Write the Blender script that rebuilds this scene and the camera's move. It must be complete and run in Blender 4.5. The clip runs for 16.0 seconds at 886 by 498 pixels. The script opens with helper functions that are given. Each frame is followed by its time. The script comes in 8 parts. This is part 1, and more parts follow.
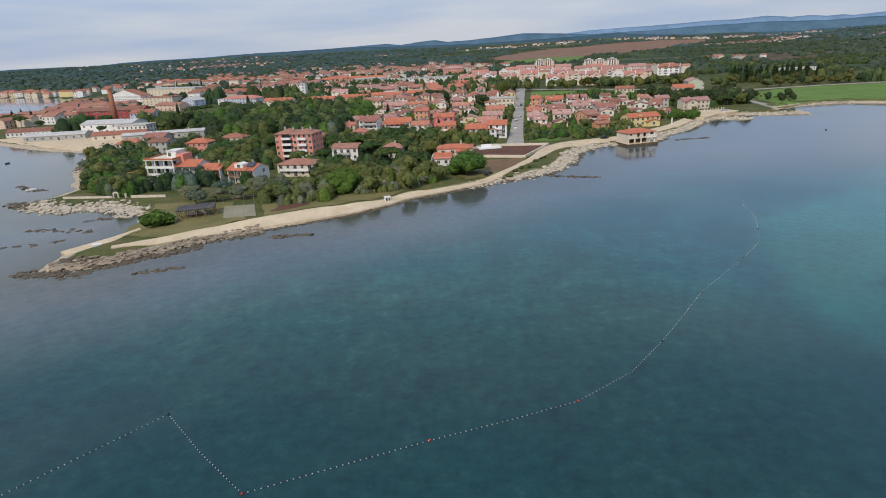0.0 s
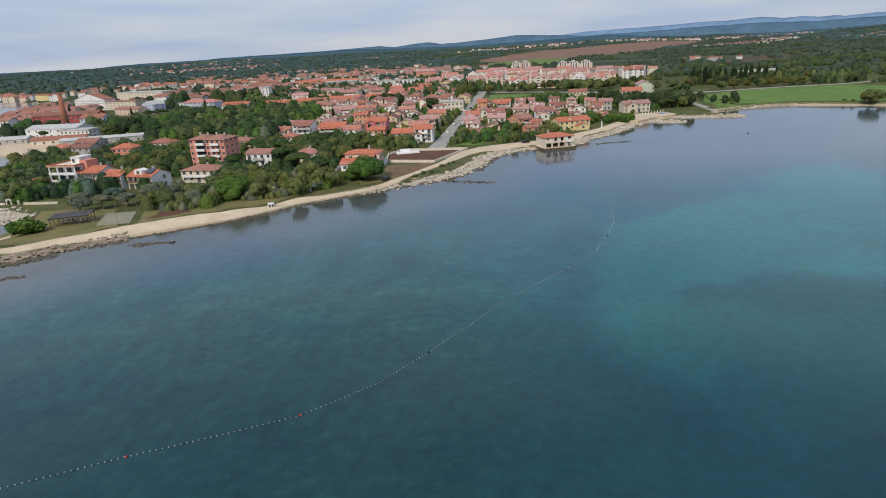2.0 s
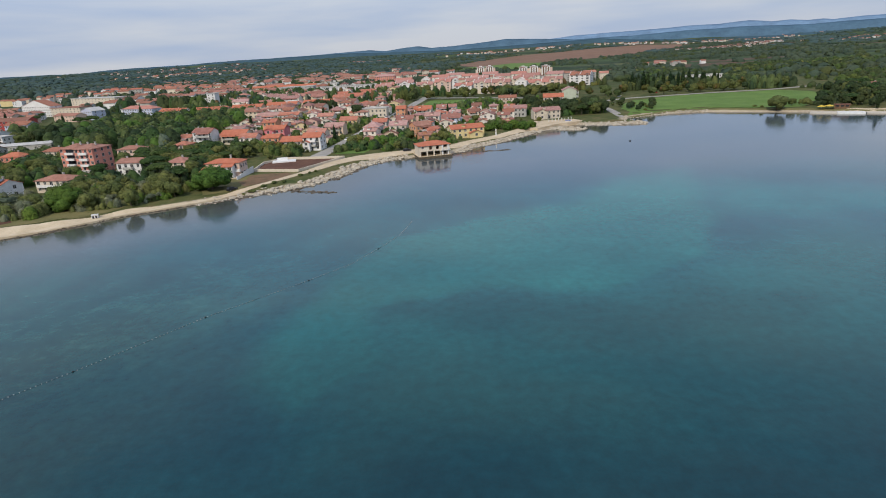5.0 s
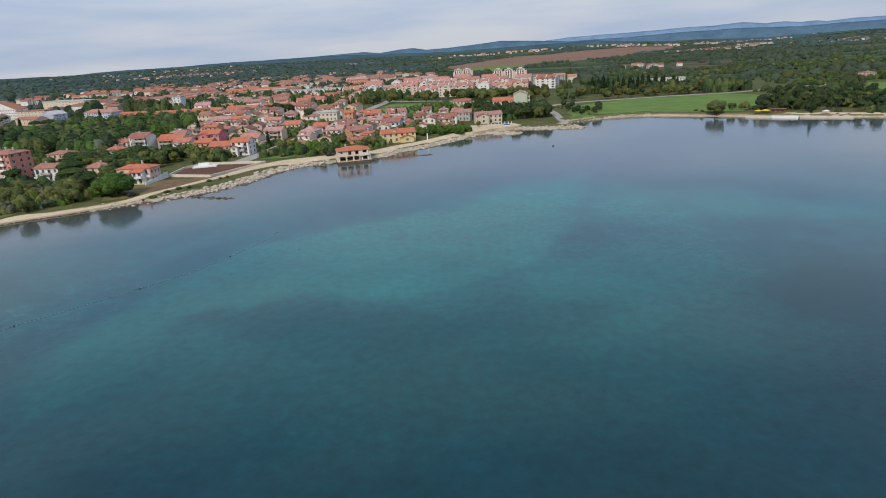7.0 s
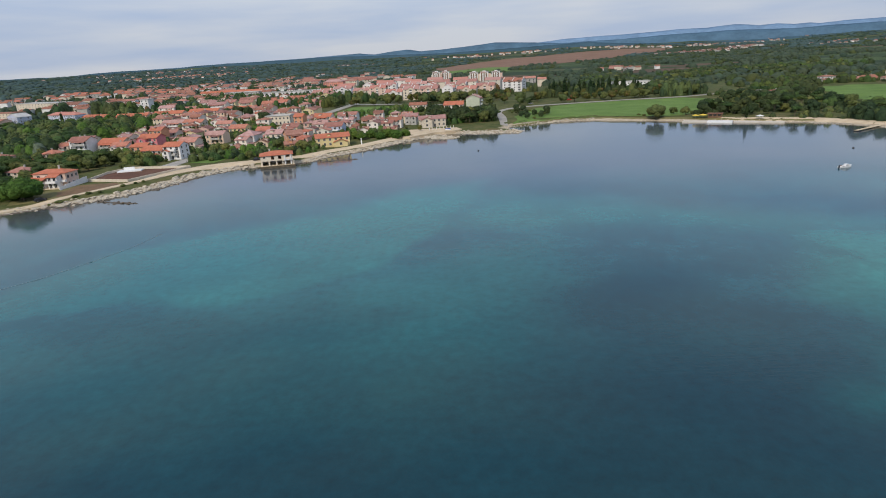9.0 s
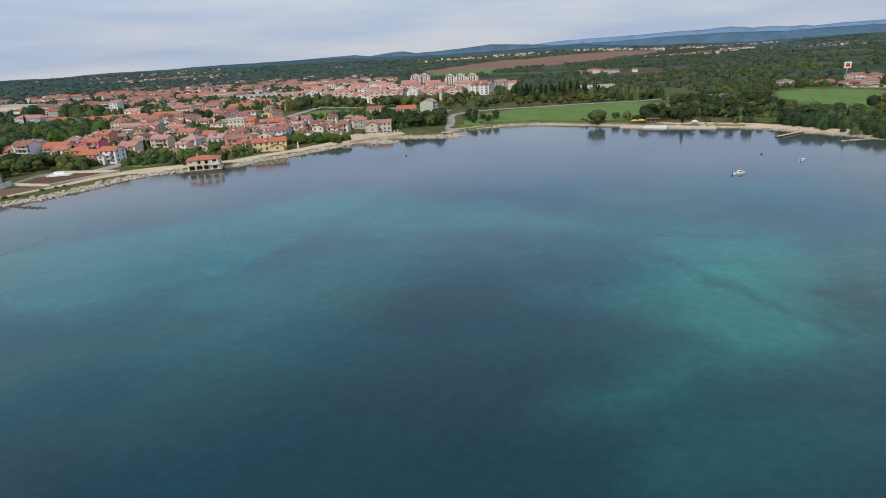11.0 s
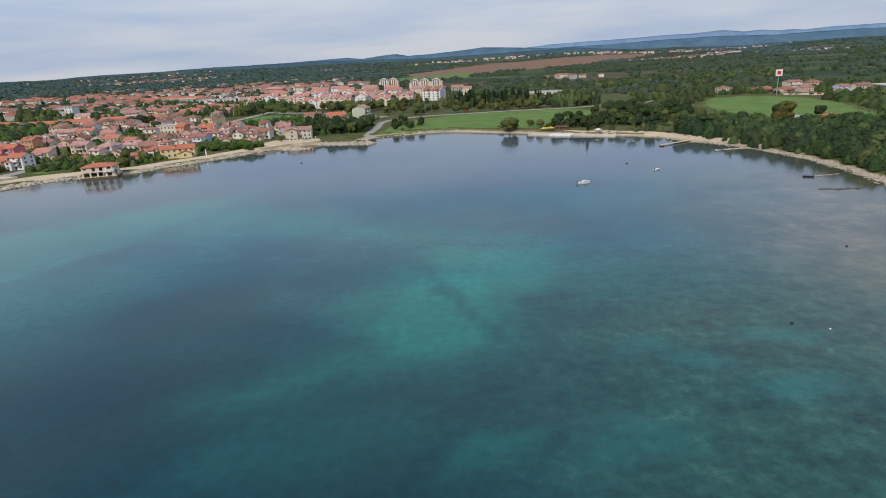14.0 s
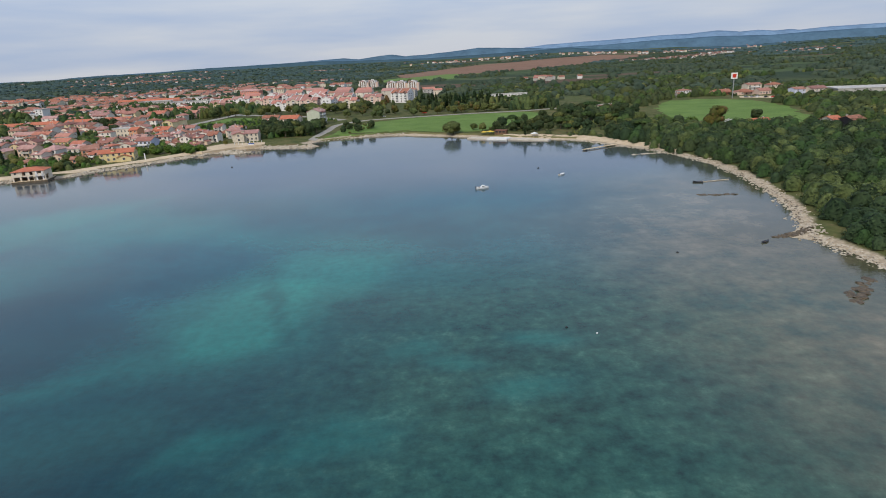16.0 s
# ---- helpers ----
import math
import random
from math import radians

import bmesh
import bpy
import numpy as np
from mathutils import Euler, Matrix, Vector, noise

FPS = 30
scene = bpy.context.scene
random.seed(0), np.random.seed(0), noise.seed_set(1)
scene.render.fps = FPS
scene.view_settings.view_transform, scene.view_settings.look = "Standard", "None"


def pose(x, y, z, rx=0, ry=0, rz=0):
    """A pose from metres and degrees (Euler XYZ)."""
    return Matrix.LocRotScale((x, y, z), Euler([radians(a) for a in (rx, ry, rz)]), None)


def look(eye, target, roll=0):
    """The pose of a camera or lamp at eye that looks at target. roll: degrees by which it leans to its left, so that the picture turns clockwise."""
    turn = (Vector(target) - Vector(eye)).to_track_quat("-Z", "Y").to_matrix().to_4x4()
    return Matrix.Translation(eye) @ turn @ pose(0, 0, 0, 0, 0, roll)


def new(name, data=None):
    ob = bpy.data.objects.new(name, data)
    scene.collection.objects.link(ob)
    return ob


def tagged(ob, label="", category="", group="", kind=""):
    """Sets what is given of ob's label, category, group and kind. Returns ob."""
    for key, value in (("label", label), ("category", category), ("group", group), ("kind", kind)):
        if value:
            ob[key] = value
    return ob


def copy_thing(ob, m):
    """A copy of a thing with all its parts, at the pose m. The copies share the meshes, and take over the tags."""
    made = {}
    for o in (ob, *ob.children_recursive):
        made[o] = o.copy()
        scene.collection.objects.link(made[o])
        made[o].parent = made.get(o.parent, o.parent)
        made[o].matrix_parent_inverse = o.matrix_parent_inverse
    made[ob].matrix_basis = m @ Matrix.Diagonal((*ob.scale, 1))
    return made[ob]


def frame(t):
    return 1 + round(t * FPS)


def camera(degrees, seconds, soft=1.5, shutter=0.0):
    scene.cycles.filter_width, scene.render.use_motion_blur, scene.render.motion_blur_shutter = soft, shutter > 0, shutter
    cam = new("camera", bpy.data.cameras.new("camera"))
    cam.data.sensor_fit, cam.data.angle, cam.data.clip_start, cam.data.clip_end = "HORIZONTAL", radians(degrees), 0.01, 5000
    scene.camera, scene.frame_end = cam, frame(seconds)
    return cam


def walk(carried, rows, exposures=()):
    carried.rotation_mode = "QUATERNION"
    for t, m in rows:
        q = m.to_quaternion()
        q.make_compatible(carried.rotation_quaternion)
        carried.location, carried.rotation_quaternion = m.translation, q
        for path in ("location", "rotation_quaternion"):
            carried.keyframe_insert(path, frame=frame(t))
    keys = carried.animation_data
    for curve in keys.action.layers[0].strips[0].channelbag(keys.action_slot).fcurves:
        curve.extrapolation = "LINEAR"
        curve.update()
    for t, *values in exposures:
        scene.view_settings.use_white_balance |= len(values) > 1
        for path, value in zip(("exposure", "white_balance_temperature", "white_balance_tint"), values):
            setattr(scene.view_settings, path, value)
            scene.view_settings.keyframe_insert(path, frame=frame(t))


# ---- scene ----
cam = camera(75.0, 16.0, soft=1.0)
PATH = [
    (0, (0.00, 0.00, 48.00), (0.00, 94.53, 15.39), -2.97),
    (1, (19.52, 0.18, 47.65), (19.55, 94.75, 15.15), -3.07),
    (2, (39.21, 0.42, 47.31), (39.31, 95.04, 14.97), -3.15),
    (3, (58.94, 0.59, 46.99), (59.13, 95.28, 14.84), -3.21),
    (4, (78.63, 0.59, 46.72), (78.89, 95.34, 14.74), -3.25),
    (5, (98.17, 0.34, 46.51), (98.51, 95.14, 14.68), -3.27),
    (6, (117.54, -0.22, 46.36), (117.94, 94.62, 14.66), -3.28),
    (7, (136.70, -1.15, 46.30), (137.14, 93.73, 14.70), -3.27),
    (8, (155.64, -2.45, 46.32), (156.12, 92.46, 14.81), -3.24),
    (9, (174.41, -4.12, 46.42), (174.92, 90.81, 15.00), -3.21),
    (10, (193.04, -6.16, 46.61), (193.58, 88.81, 15.28), -3.16),
    (11, (211.61, -8.50, 46.87), (212.19, 86.50, 15.66), -3.11),
    (12, (230.22, -11.09, 47.21), (230.85, 83.95, 16.11), -3.05),
    (13, (249.00, -13.84, 47.61), (249.66, 81.24, 16.64), -3.01),
    (14, (268.10, -16.65, 48.06), (268.76, 78.46, 17.19), -2.98),
    (15, (287.70, -19.39, 48.54), (288.30, 75.74, 17.73), -2.98),
    (16, (308.01, -21.90, 49.04), (308.42, 73.21, 18.18), -3.02),
]
walk(cam, [(t, look(eye, aim, roll)) for t, eye, aim, roll in PATH], exposures=[(0, 0.0), (16, 0.0)])

# ---- sky and sun: a high, thin overcast ----
SUN_UP, SUN_TURN = 42.0, 205.0      # degrees: height, and bearing clockwise from +y
sky_world = bpy.data.worlds.new("sky")
scene.world = sky_world
sky_world.use_nodes = True
nt = sky_world.node_tree
nt.nodes.clear()
N = nt.nodes.new
out, bg = N("ShaderNodeOutputWorld"), N("ShaderNodeBackground")
tex = N("ShaderNodeTexSky")
tex.sky_type, tex.sun_disc = "NISHITA", False
tex.sun_elevation, tex.sun_rotation = radians(SUN_UP), radians(SUN_TURN)
tex.dust_density, tex.air_density = 2.0, 1.0
scale = N("ShaderNodeVectorMath")
scale.operation = "SCALE"
scale.inputs["Scale"].default_value = 0.09
nt.links.new(tex.outputs[0], scale.inputs[0])
co = N("ShaderNodeTexCoord")
sep = N("ShaderNodeSeparateXYZ")
nt.links.new(co.outputs["Generated"], sep.inputs[0])
mapping = N("ShaderNodeMapping")
mapping.inputs["Scale"].default_value = (1.6, 1.6, 13.0)
mapping.inputs["Rotation"].default_value = (0.0, radians(2.0), 0.4)
nt.links.new(co.outputs["Generated"], mapping.inputs[0])
cloud = N("ShaderNodeTexNoise")
cloud.inputs["Scale"].default_value = 1.7
cloud.inputs["Detail"].default_value = 6.0
cloud.inputs["Roughness"].default_value = 0.5
nt.links.new(mapping.outputs[0], cloud.inputs["Vector"])
veil = N("ShaderNodeMapRange")
veil.inputs["From Min"].default_value, veil.inputs["From Max"].default_value = 0.36, 0.64
veil.inputs["To Min"].default_value, veil.inputs["To Max"].default_value = 0.0, 1.0
nt.links.new(cloud.outputs[0], veil.inputs[0])
height = N("ShaderNodeValToRGB")
height.color_ramp.elements[0].position, height.color_ramp.elements[0].color = 0.0, (0.575, 0.62, 0.70, 1)
height.color_ramp.elements[1].position, height.color_ramp.elements[1].color = 0.5, (0.58, 0.68, 0.85, 1)
mid = height.color_ramp.elements.new(0.07)
mid.color = (0.555, 0.61, 0.715, 1)
high = height.color_ramp.elements.new(0.2)
high.color = (0.55, 0.655, 0.82, 1)
nt.links.new(sep.outputs["Z"], height.inputs[0])
mix = N("ShaderNodeMix")
mix.data_type = "RGBA"
thin = N("ShaderNodeMix")
thin.data_type, thin.blend_type = "RGBA", "MULTIPLY"
thin.inputs["Factor"].default_value = 1.0
tone = N("ShaderNodeValToRGB")
tone.color_ramp.elements[0].color, tone.color_ramp.elements[1].color = (0.76, 0.85, 1.0, 1), (1.10, 1.07, 1.04, 1)
nt.links.new(veil.outputs[0], tone.inputs[0])
nt.links.new(height.outputs[0], thin.inputs["A"])
nt.links.new(tone.outputs[0], thin.inputs["B"])
mix.inputs["Factor"].default_value = 0.86
nt.links.new(scale.outputs[0], mix.inputs["A"])
nt.links.new(thin.outputs["Result"], mix.inputs["B"])
nt.links.new(mix.outputs["Result"], bg.inputs["Color"])
bg.inputs["Strength"].default_value = 1.0
nt.links.new(bg.outputs[0], out.inputs[0])

sun = new("sun", bpy.data.lights.new("sun", "SUN"))
sun.data.energy, sun.data.angle, sun.data.color = 3.0, radians(10), (1.0, 0.90, 0.76)
b = radians(SUN_TURN)
sun.matrix_world = look((math.sin(b) * math.cos(radians(SUN_UP)) * 50, math.cos(b) * math.cos(radians(SUN_UP)) * 50, math.sin(radians(SUN_UP)) * 50), (0, 0, 0))


# ---- materials ----
def shader(name, rough=0.8, metal=0.0, spec=0.3):
    """A node material and its principled node."""
    m = bpy.data.materials.new(name)
    m.use_nodes = True
    p = m.node_tree.nodes["Principled BSDF"]
    p.inputs["Roughness"].default_value, p.inputs["Metallic"].default_value = rough, metal
    p.inputs["Specular IOR Level"].default_value = spec
    return m, p


def link(m, a, b_):
    m.node_tree.links.new(a, b_)


def node(m, kind, **values):
    n = m.node_tree.nodes.new(kind)
    for k, v in values.items():
        n.inputs[k.replace("_", " ")].default_value = v
    return n


def noise_of(m, size, detail=4.0, rough=0.6, local=False, stretch=(1, 1, 1)):
    """Noise with features of about that size in metres; its factor socket."""
    if local:
        c = node(m, "ShaderNodeTexCoord").outputs["Object"]
    else:
        c = node(m, "ShaderNodeNewGeometry").outputs["Position"]
    mp = node(m, "ShaderNodeMapping", Scale=tuple(s / size for s in stretch))
    link(m, c, mp.inputs["Vector"])
    n = node(m, "ShaderNodeTexNoise", Scale=1.0, Detail=detail, Roughness=rough)
    link(m, mp.outputs[0], n.inputs["Vector"])
    return n.outputs[0]


def ramp(m, fac, stops):
    r = m.node_tree.nodes.new("ShaderNodeValToRGB")
    els = r.color_ramp.elements
    for k, (pos, col) in enumerate(stops):
        e = els[k] if k < 2 else els.new(pos)
        e.position, e.color = pos, (*col, 1)
    link(m, fac, r.inputs[0])
    return r.outputs[0]


def blend(m, fac, a, b_, mode="MIX"):
    x = m.node_tree.nodes.new("ShaderNodeMix")
    x.data_type, x.blend_type = "RGBA", mode
    for sock, v in ((x.inputs["Factor"], fac), (x.inputs["A"], a), (x.inputs["B"], b_)):
        if isinstance(v, (int, float)):
            sock.default_value = v
        elif isinstance(v, tuple):
            sock.default_value = (*v, 1)
        else:
            link(m, v, sock)
    return x.outputs["Result"]


def maths(m, op, a, b_=0.0, clamp=False):
    x = m.node_tree.nodes.new("ShaderNodeMath")
    x.operation, x.use_clamp = op, clamp
    for sock, v in ((x.inputs[0], a), (x.inputs[1], b_)):
        if isinstance(v, (int, float)):
            sock.default_value = v
        else:
            link(m, v, sock)
    return x.outputs[0]


def bump(m, p, height_socket, strength=0.4, distance=0.1):
    bn = node(m, "ShaderNodeBump", Strength=strength, Distance=distance)
    link(m, height_socket, bn.inputs["Height"])
    link(m, bn.outputs[0], p.inputs["Normal"])


def surface(name, dark, light, size=1.0, rough=0.85, grain=0.15, relief=0.3, tints=None, metal=0.0, spec=0.25, local=True):
    """A surface that varies between two colours at a large and a fine scale; tints: other colours, one picked for each object."""
    m, p = shader(name, rough, metal, spec)
    big, fine = noise_of(m, size, 5.0, 0.6, local), noise_of(m, grain, 3.0, 0.6, local)
    col = ramp(m, big, [(0.3, dark), (0.7, light)])
    if tints:
        info = node(m, "ShaderNodeObjectInfo")
        r = m.node_tree.nodes.new("ShaderNodeValToRGB")
        r.color_ramp.interpolation = "CONSTANT"
        for k, c in enumerate(tints):
            e = r.color_ramp.elements[k] if k < 2 else r.color_ramp.elements.new(k / len(tints))
            e.position, e.color = k / len(tints), (*c, 1)
        link(m, info.outputs["Random"], r.inputs[0])
        col = blend(m, 1.0, col, r.outputs[0], "MULTIPLY")
    col = blend(m, 0.35, col, ramp(m, fine, [(0.25, (0.45, 0.45, 0.45)), (0.75, (1.0, 1.0, 1.0))]), "MULTIPLY")
    link(m, col, p.inputs["Base Color"])
    if relief:
        bump(m, p, fine, relief, grain * 0.5)
    return m


def foliage(name, dark, light, autumn=None):
    """Leaves: colour by crown, by leaf clump and by plant, with a leafy grain."""
    m, p = shader(name, 0.75, 0.0, 0.12)
    isle = node(m, "ShaderNodeNewGeometry").outputs["Random Per Island"]
    info = node(m, "ShaderNodeObjectInfo").outputs["Random"]
    patch, grain = noise_of(m, 9.0, 2.0), noise_of(m, 1.1, 3.0, 0.7)
    col = ramp(m, maths(m, "ADD", maths(m, "MULTIPLY", isle, 0.4), maths(m, "MULTIPLY", patch, 0.6)), [(0.2, dark), (0.8, light)])
    tint = ramp(m, info, [(0.0, (0.75, 0.85, 0.8)), (1.0, (1.2, 1.05, 0.85))])
    col = blend(m, 1.0, col, tint, "MULTIPLY")
    col = blend(m, 1.0, col, ramp(m, noise_of(m, 23.0, 2.0), [(0.3, (0.84, 0.97, 1.02)), (0.7, (1.15, 1.04, 0.92))]), "MULTIPLY")
    col = blend(m, 0.8, col, ramp(m, grain, [(0.3, (0.5, 0.52, 0.55)), (0.7, (1.3, 1.3, 1.2))]), "MULTIPLY")
    if autumn:
        col = blend(m, maths(m, "GREATER_THAN", isle, 0.8), col, autumn)
    link(m, col, p.inputs["Base Color"])
    bump(m, p, grain, 0.6, 0.5)
    return m


WALL = surface("render_wall", (0.56, 0.52, 0.46), (0.66, 0.63, 0.57), 3.0, 0.9, 0.3, 0.1,
               tints=[(1.22, 1.2, 1.22), (1.1, 1.0, 0.85), (1.25, 1.24, 1.26), (1.08, 0.88, 0.74), (1.2, 1.16, 1.16), (1.12, 1.1, 1.06), (1.1, 0.96, 0.66), (1.05, 0.74, 0.70), (1.2, 1.2, 1.24), (0.9, 0.88, 0.86), (1.25, 1.2, 1.15), (1.02, 0.98, 0.92)])
WALL_WHITE = surface("white_wall", (0.64, 0.63, 0.62), (0.80, 0.79, 0.78), 3.0, 0.9, 0.3, 0.1)
WALL_CREAM = surface("cream_wall", (0.58, 0.50, 0.40), (0.69, 0.62, 0.51), 3.0, 0.9, 0.3, 0.1)
WALL_YELLOW = surface("yellow_wall", (0.62, 0.50, 0.25), (0.72, 0.60, 0.32), 3.0, 0.9, 0.3, 0.1)
WALL_PINK = surface("pink_wall", (0.55, 0.16, 0.18), (0.66, 0.24, 0.26), 3.0, 0.9, 0.3, 0.1)
WALL_ORANGE = surface("orange_wall", (0.55, 0.26, 0.15), (0.66, 0.35, 0.21), 3.0, 0.9, 0.3, 0.1)
WALL_SALMON = surface("salmon_wall", (0.58, 0.225, 0.165), (0.70, 0.31, 0.235), 3.0, 0.9, 0.3, 0.1)
WALL_PEACH = surface("peach_wall", (0.60, 0.44, 0.36), (0.70, 0.54, 0.45), 3.0, 0.9, 0.3, 0.1)
WALL_RED = surface("dark_red_wall", (0.34, 0.05, 0.05), (0.42, 0.08, 0.07), 3.0, 0.9, 0.3, 0.1)
WALL_BLUE = surface("pale_blue_wall", (0.42, 0.47, 0.60), (0.54, 0.58, 0.70), 3.0, 0.9, 0.3, 0.1)
WALL_GREY = surface("grey_wall", (0.34, 0.34, 0.32), (0.48, 0.47, 0.44), 3.0, 0.9, 0.3, 0.15)
STONE_WALL = surface("pale_stone_wall", (0.46, 0.40, 0.32), (0.66, 0.60, 0.50), 1.2, 0.9, 0.3, 0.4)
ROOF = surface("clay_tile_roof", (0.262, 0.118, 0.092), (0.41, 0.210, 0.168), 2.2, 0.85, 0.35, 0.5,
               tints=[(1, 1, 1), (1.25, 1.05, 0.9), (0.72, 0.78, 0.85), (1.2, 1.45, 1.6), (1.0, 1.15, 1.3), (0.6, 0.6, 0.66), (1.3, 1.6, 1.85), (1.25, 0.95, 0.8), (1.1, 1.1, 1.1), (0.85, 0.8, 0.8), (1.3, 1.25, 1.2)])
ROOF_NEW = surface("bright_clay_tile_roof", (0.39, 0.122, 0.070), (0.50, 0.180, 0.108), 2.2, 0.85, 0.35, 0.5)
ROOF_OLD = surface("weathered_clay_tile_roof", (0.22, 0.095, 0.065), (0.34, 0.16, 0.115), 1.6, 0.9, 0.35, 0.5, tints=[(1, 1, 1), (1.15, 1.3, 1.4), (0.8, 0.85, 0.9), (1.1, 1.05, 1.0), (1.15, 1.25, 1.3)])
ROOF_PALE = surface("faded_pink_tile_roof", (0.36, 0.178, 0.148), (0.47, 0.262, 0.222), 2.2, 0.85, 0.35, 0.5, tints=[(1, 1, 1), (1.1, 1.15, 1.2), (0.85, 0.82, 0.82), (1.05, 0.9, 0.85), (0.95, 1.0, 1.05)])
ROOF_GREY = surface("grey_sheet_roof", (0.36, 0.36, 0.36), (0.55, 0.54, 0.52), 4.0, 0.7, 0.5, 0.2)
GLASS_DARK, _p = shader("window_glass", 0.15, 0.0, 0.5)
_p.inputs["Base Color"].default_value = (0.035, 0.04, 0.05, 1)
FRAME = surface("window_frame", (0.45, 0.42, 0.38), (0.6, 0.57, 0.52), 1.0, 0.6, 0.2, 0.0)
SHUTTER = surface("window_shutter", (0.12, 0.07, 0.04), (0.20, 0.12, 0.07), 1.0, 0.7, 0.2, 0.1)
CONCRETE = surface("pale_concrete", (0.49, 0.395, 0.265), (0.63, 0.525, 0.38), 5.0, 0.9, 0.5, 0.2, local=False)
PATHWAY = surface("limestone_gravel", (0.47, 0.37, 0.25), (0.61, 0.50, 0.36), 4.0, 0.95, 0.4, 0.3, local=False)
ASPHALT = surface("worn_asphalt", (0.26, 0.245, 0.225), (0.37, 0.35, 0.32), 6.0, 0.9, 0.3, 0.2, local=False)
MEADOW = surface("mown_grass", (0.082, 0.152, 0.026), (0.135, 0.215, 0.046), 18.0, 0.9, 0.8, 0.4, local=False)
DRYGRASS = surface("dry_grass", (0.12, 0.12, 0.045), (0.20, 0.17, 0.07), 6.0, 0.95, 0.6, 0.4, local=False)
REDSOIL = surface("red_soil", (0.085, 0.040, 0.027), (0.15, 0.072, 0.046), 8.0, 0.95, 0.5, 0.4, local=False)
FARSOIL = surface("ploughed_red_earth", (0.165, 0.092, 0.060), (0.235, 0.140, 0.094), 60.0, 0.95, 6.0, 0.2, local=False)
ROCK = surface("limestone_rock", (0.33, 0.285, 0.22), (0.55, 0.49, 0.40), 1.4, 0.9, 0.3, 0.5)
ROCK_WET = surface("dark_wet_rock", (0.05, 0.04, 0.03), (0.15, 0.115, 0.075), 1.2, 0.6, 0.3, 0.5)
COURT = surface("sandy_court", (0.22, 0.21, 0.145), (0.30, 0.28, 0.20), 5.0, 0.95, 0.4, 0.2, local=False)
BARK = surface("bark", (0.10, 0.075, 0.055), (0.19, 0.15, 0.11), 0.6, 0.95, 0.15, 0.5)
LEAF = foliage("broad_leaves", (0.058, 0.078, 0.028), (0.138, 0.160, 0.066))
LEAF_PINE = foliage("pine_needles", (0.027, 0.054, 0.020), (0.070, 0.110, 0.038))
LEAF_BRIGHT = foliage("bright_leaves", (0.044, 0.090, 0.018), (0.108, 0.172, 0.040))
LEAF_DARK = foliage("dark_oak_leaves", (0.022, 0.039, 0.019), (0.058, 0.081, 0.040))
LEAF_GREY = foliage("grey_green_leaves", (0.080, 0.100, 0.078), (0.170, 0.195, 0.155))
LEAF_CYPRESS = foliage("cypress_leaves", (0.010, 0.022, 0.010), (0.028, 0.05, 0.020))
LEAF_AUTUMN = foliage("turning_leaves", (0.050, 0.070, 0.022), (0.12, 0.115, 0.036), (0.125, 0.078, 0.034))
# distance haze painted into the leaf colour: greyer on the plain, bluer on slopes
LEAF_FAR_HAZED = foliage("hazed_distant_leaves", (0.030, 0.052, 0.044), (0.054, 0.082, 0.067))
LEAF_SLOPE_HAZED = foliage("hazed_hillside_leaves", (0.042, 0.074, 0.088), (0.060, 0.098, 0.114))
PAINT_WHITE = surface("white_paint", (0.70, 0.70, 0.70), (0.80, 0.80, 0.80), 1.0, 0.4, 0.3, 0.0)
PLASTIC = surface("worn_white_plastic", (0.34, 0.35, 0.36), (0.48, 0.49, 0.50), 0.5, 0.5, 0.2, 0.0)
PAINT_RED = surface("red_paint", (0.45, 0.03, 0.02), (0.55, 0.05, 0.03), 1.0, 0.5, 0.3, 0.0)
PAINT_DARK = surface("dark_paint", (0.015, 0.016, 0.02), (0.03, 0.032, 0.04), 1.0, 0.35, 0.3, 0.0)
PAINT_YELLOW = surface("yellow_cloth", (0.60, 0.42, 0.05), (0.70, 0.50, 0.08), 1.0, 0.7, 0.3, 0.0)
METAL = surface("galvanised_steel", (0.35, 0.36, 0.37), (0.5, 0.5, 0.51), 0.8, 0.45, 0.2, 0.0, metal=0.8)
BRICK = surface("chimney_brick", (0.26, 0.10, 0.06), (0.38, 0.16, 0.10), 1.5, 0.9, 0.25, 0.4)


# ---- the lie of the land ----
COAST_WEST = [(-4900, 1620), (-1400, 1420), (-1000, 1290), (-845, 1171), (-748, 1108), (-655, 1041), (-587, 991), (-527, 900), (-499, 795), (-470, 740),
              (-446, 680), (-430, 610), (-436, 560), (-430, 520), (-410, 480), (-372, 448), (-304, 409), (-247, 368), (-206, 346), (-192, 310), (-176, 276), (-152, 238), (-153, 226),
              (-164, 215), (-153, 206), (-136, 199), (-127, 202), (-112, 199), (-101, 187), (-95, 174), (-98, 161), (-105, 152), (-104, 143)]
COAST_TOWN = [(-102, 137), (-91, 138), (-81, 144), (-74, 151), (-69, 155), (-63, 161), (-55, 164), (-42, 170), (-32, 175), (-22, 181),
              (-16, 191), (-4, 198), (11, 207), (22, 214), (34, 219), (46, 229), (54, 242), (61, 263), (74, 278), (88, 281), (108, 288),
              (118, 303), (135, 317), (158, 347), (168, 356), (178, 349), (189, 346), (186, 355), (178, 362), (186, 369), (198, 366)]
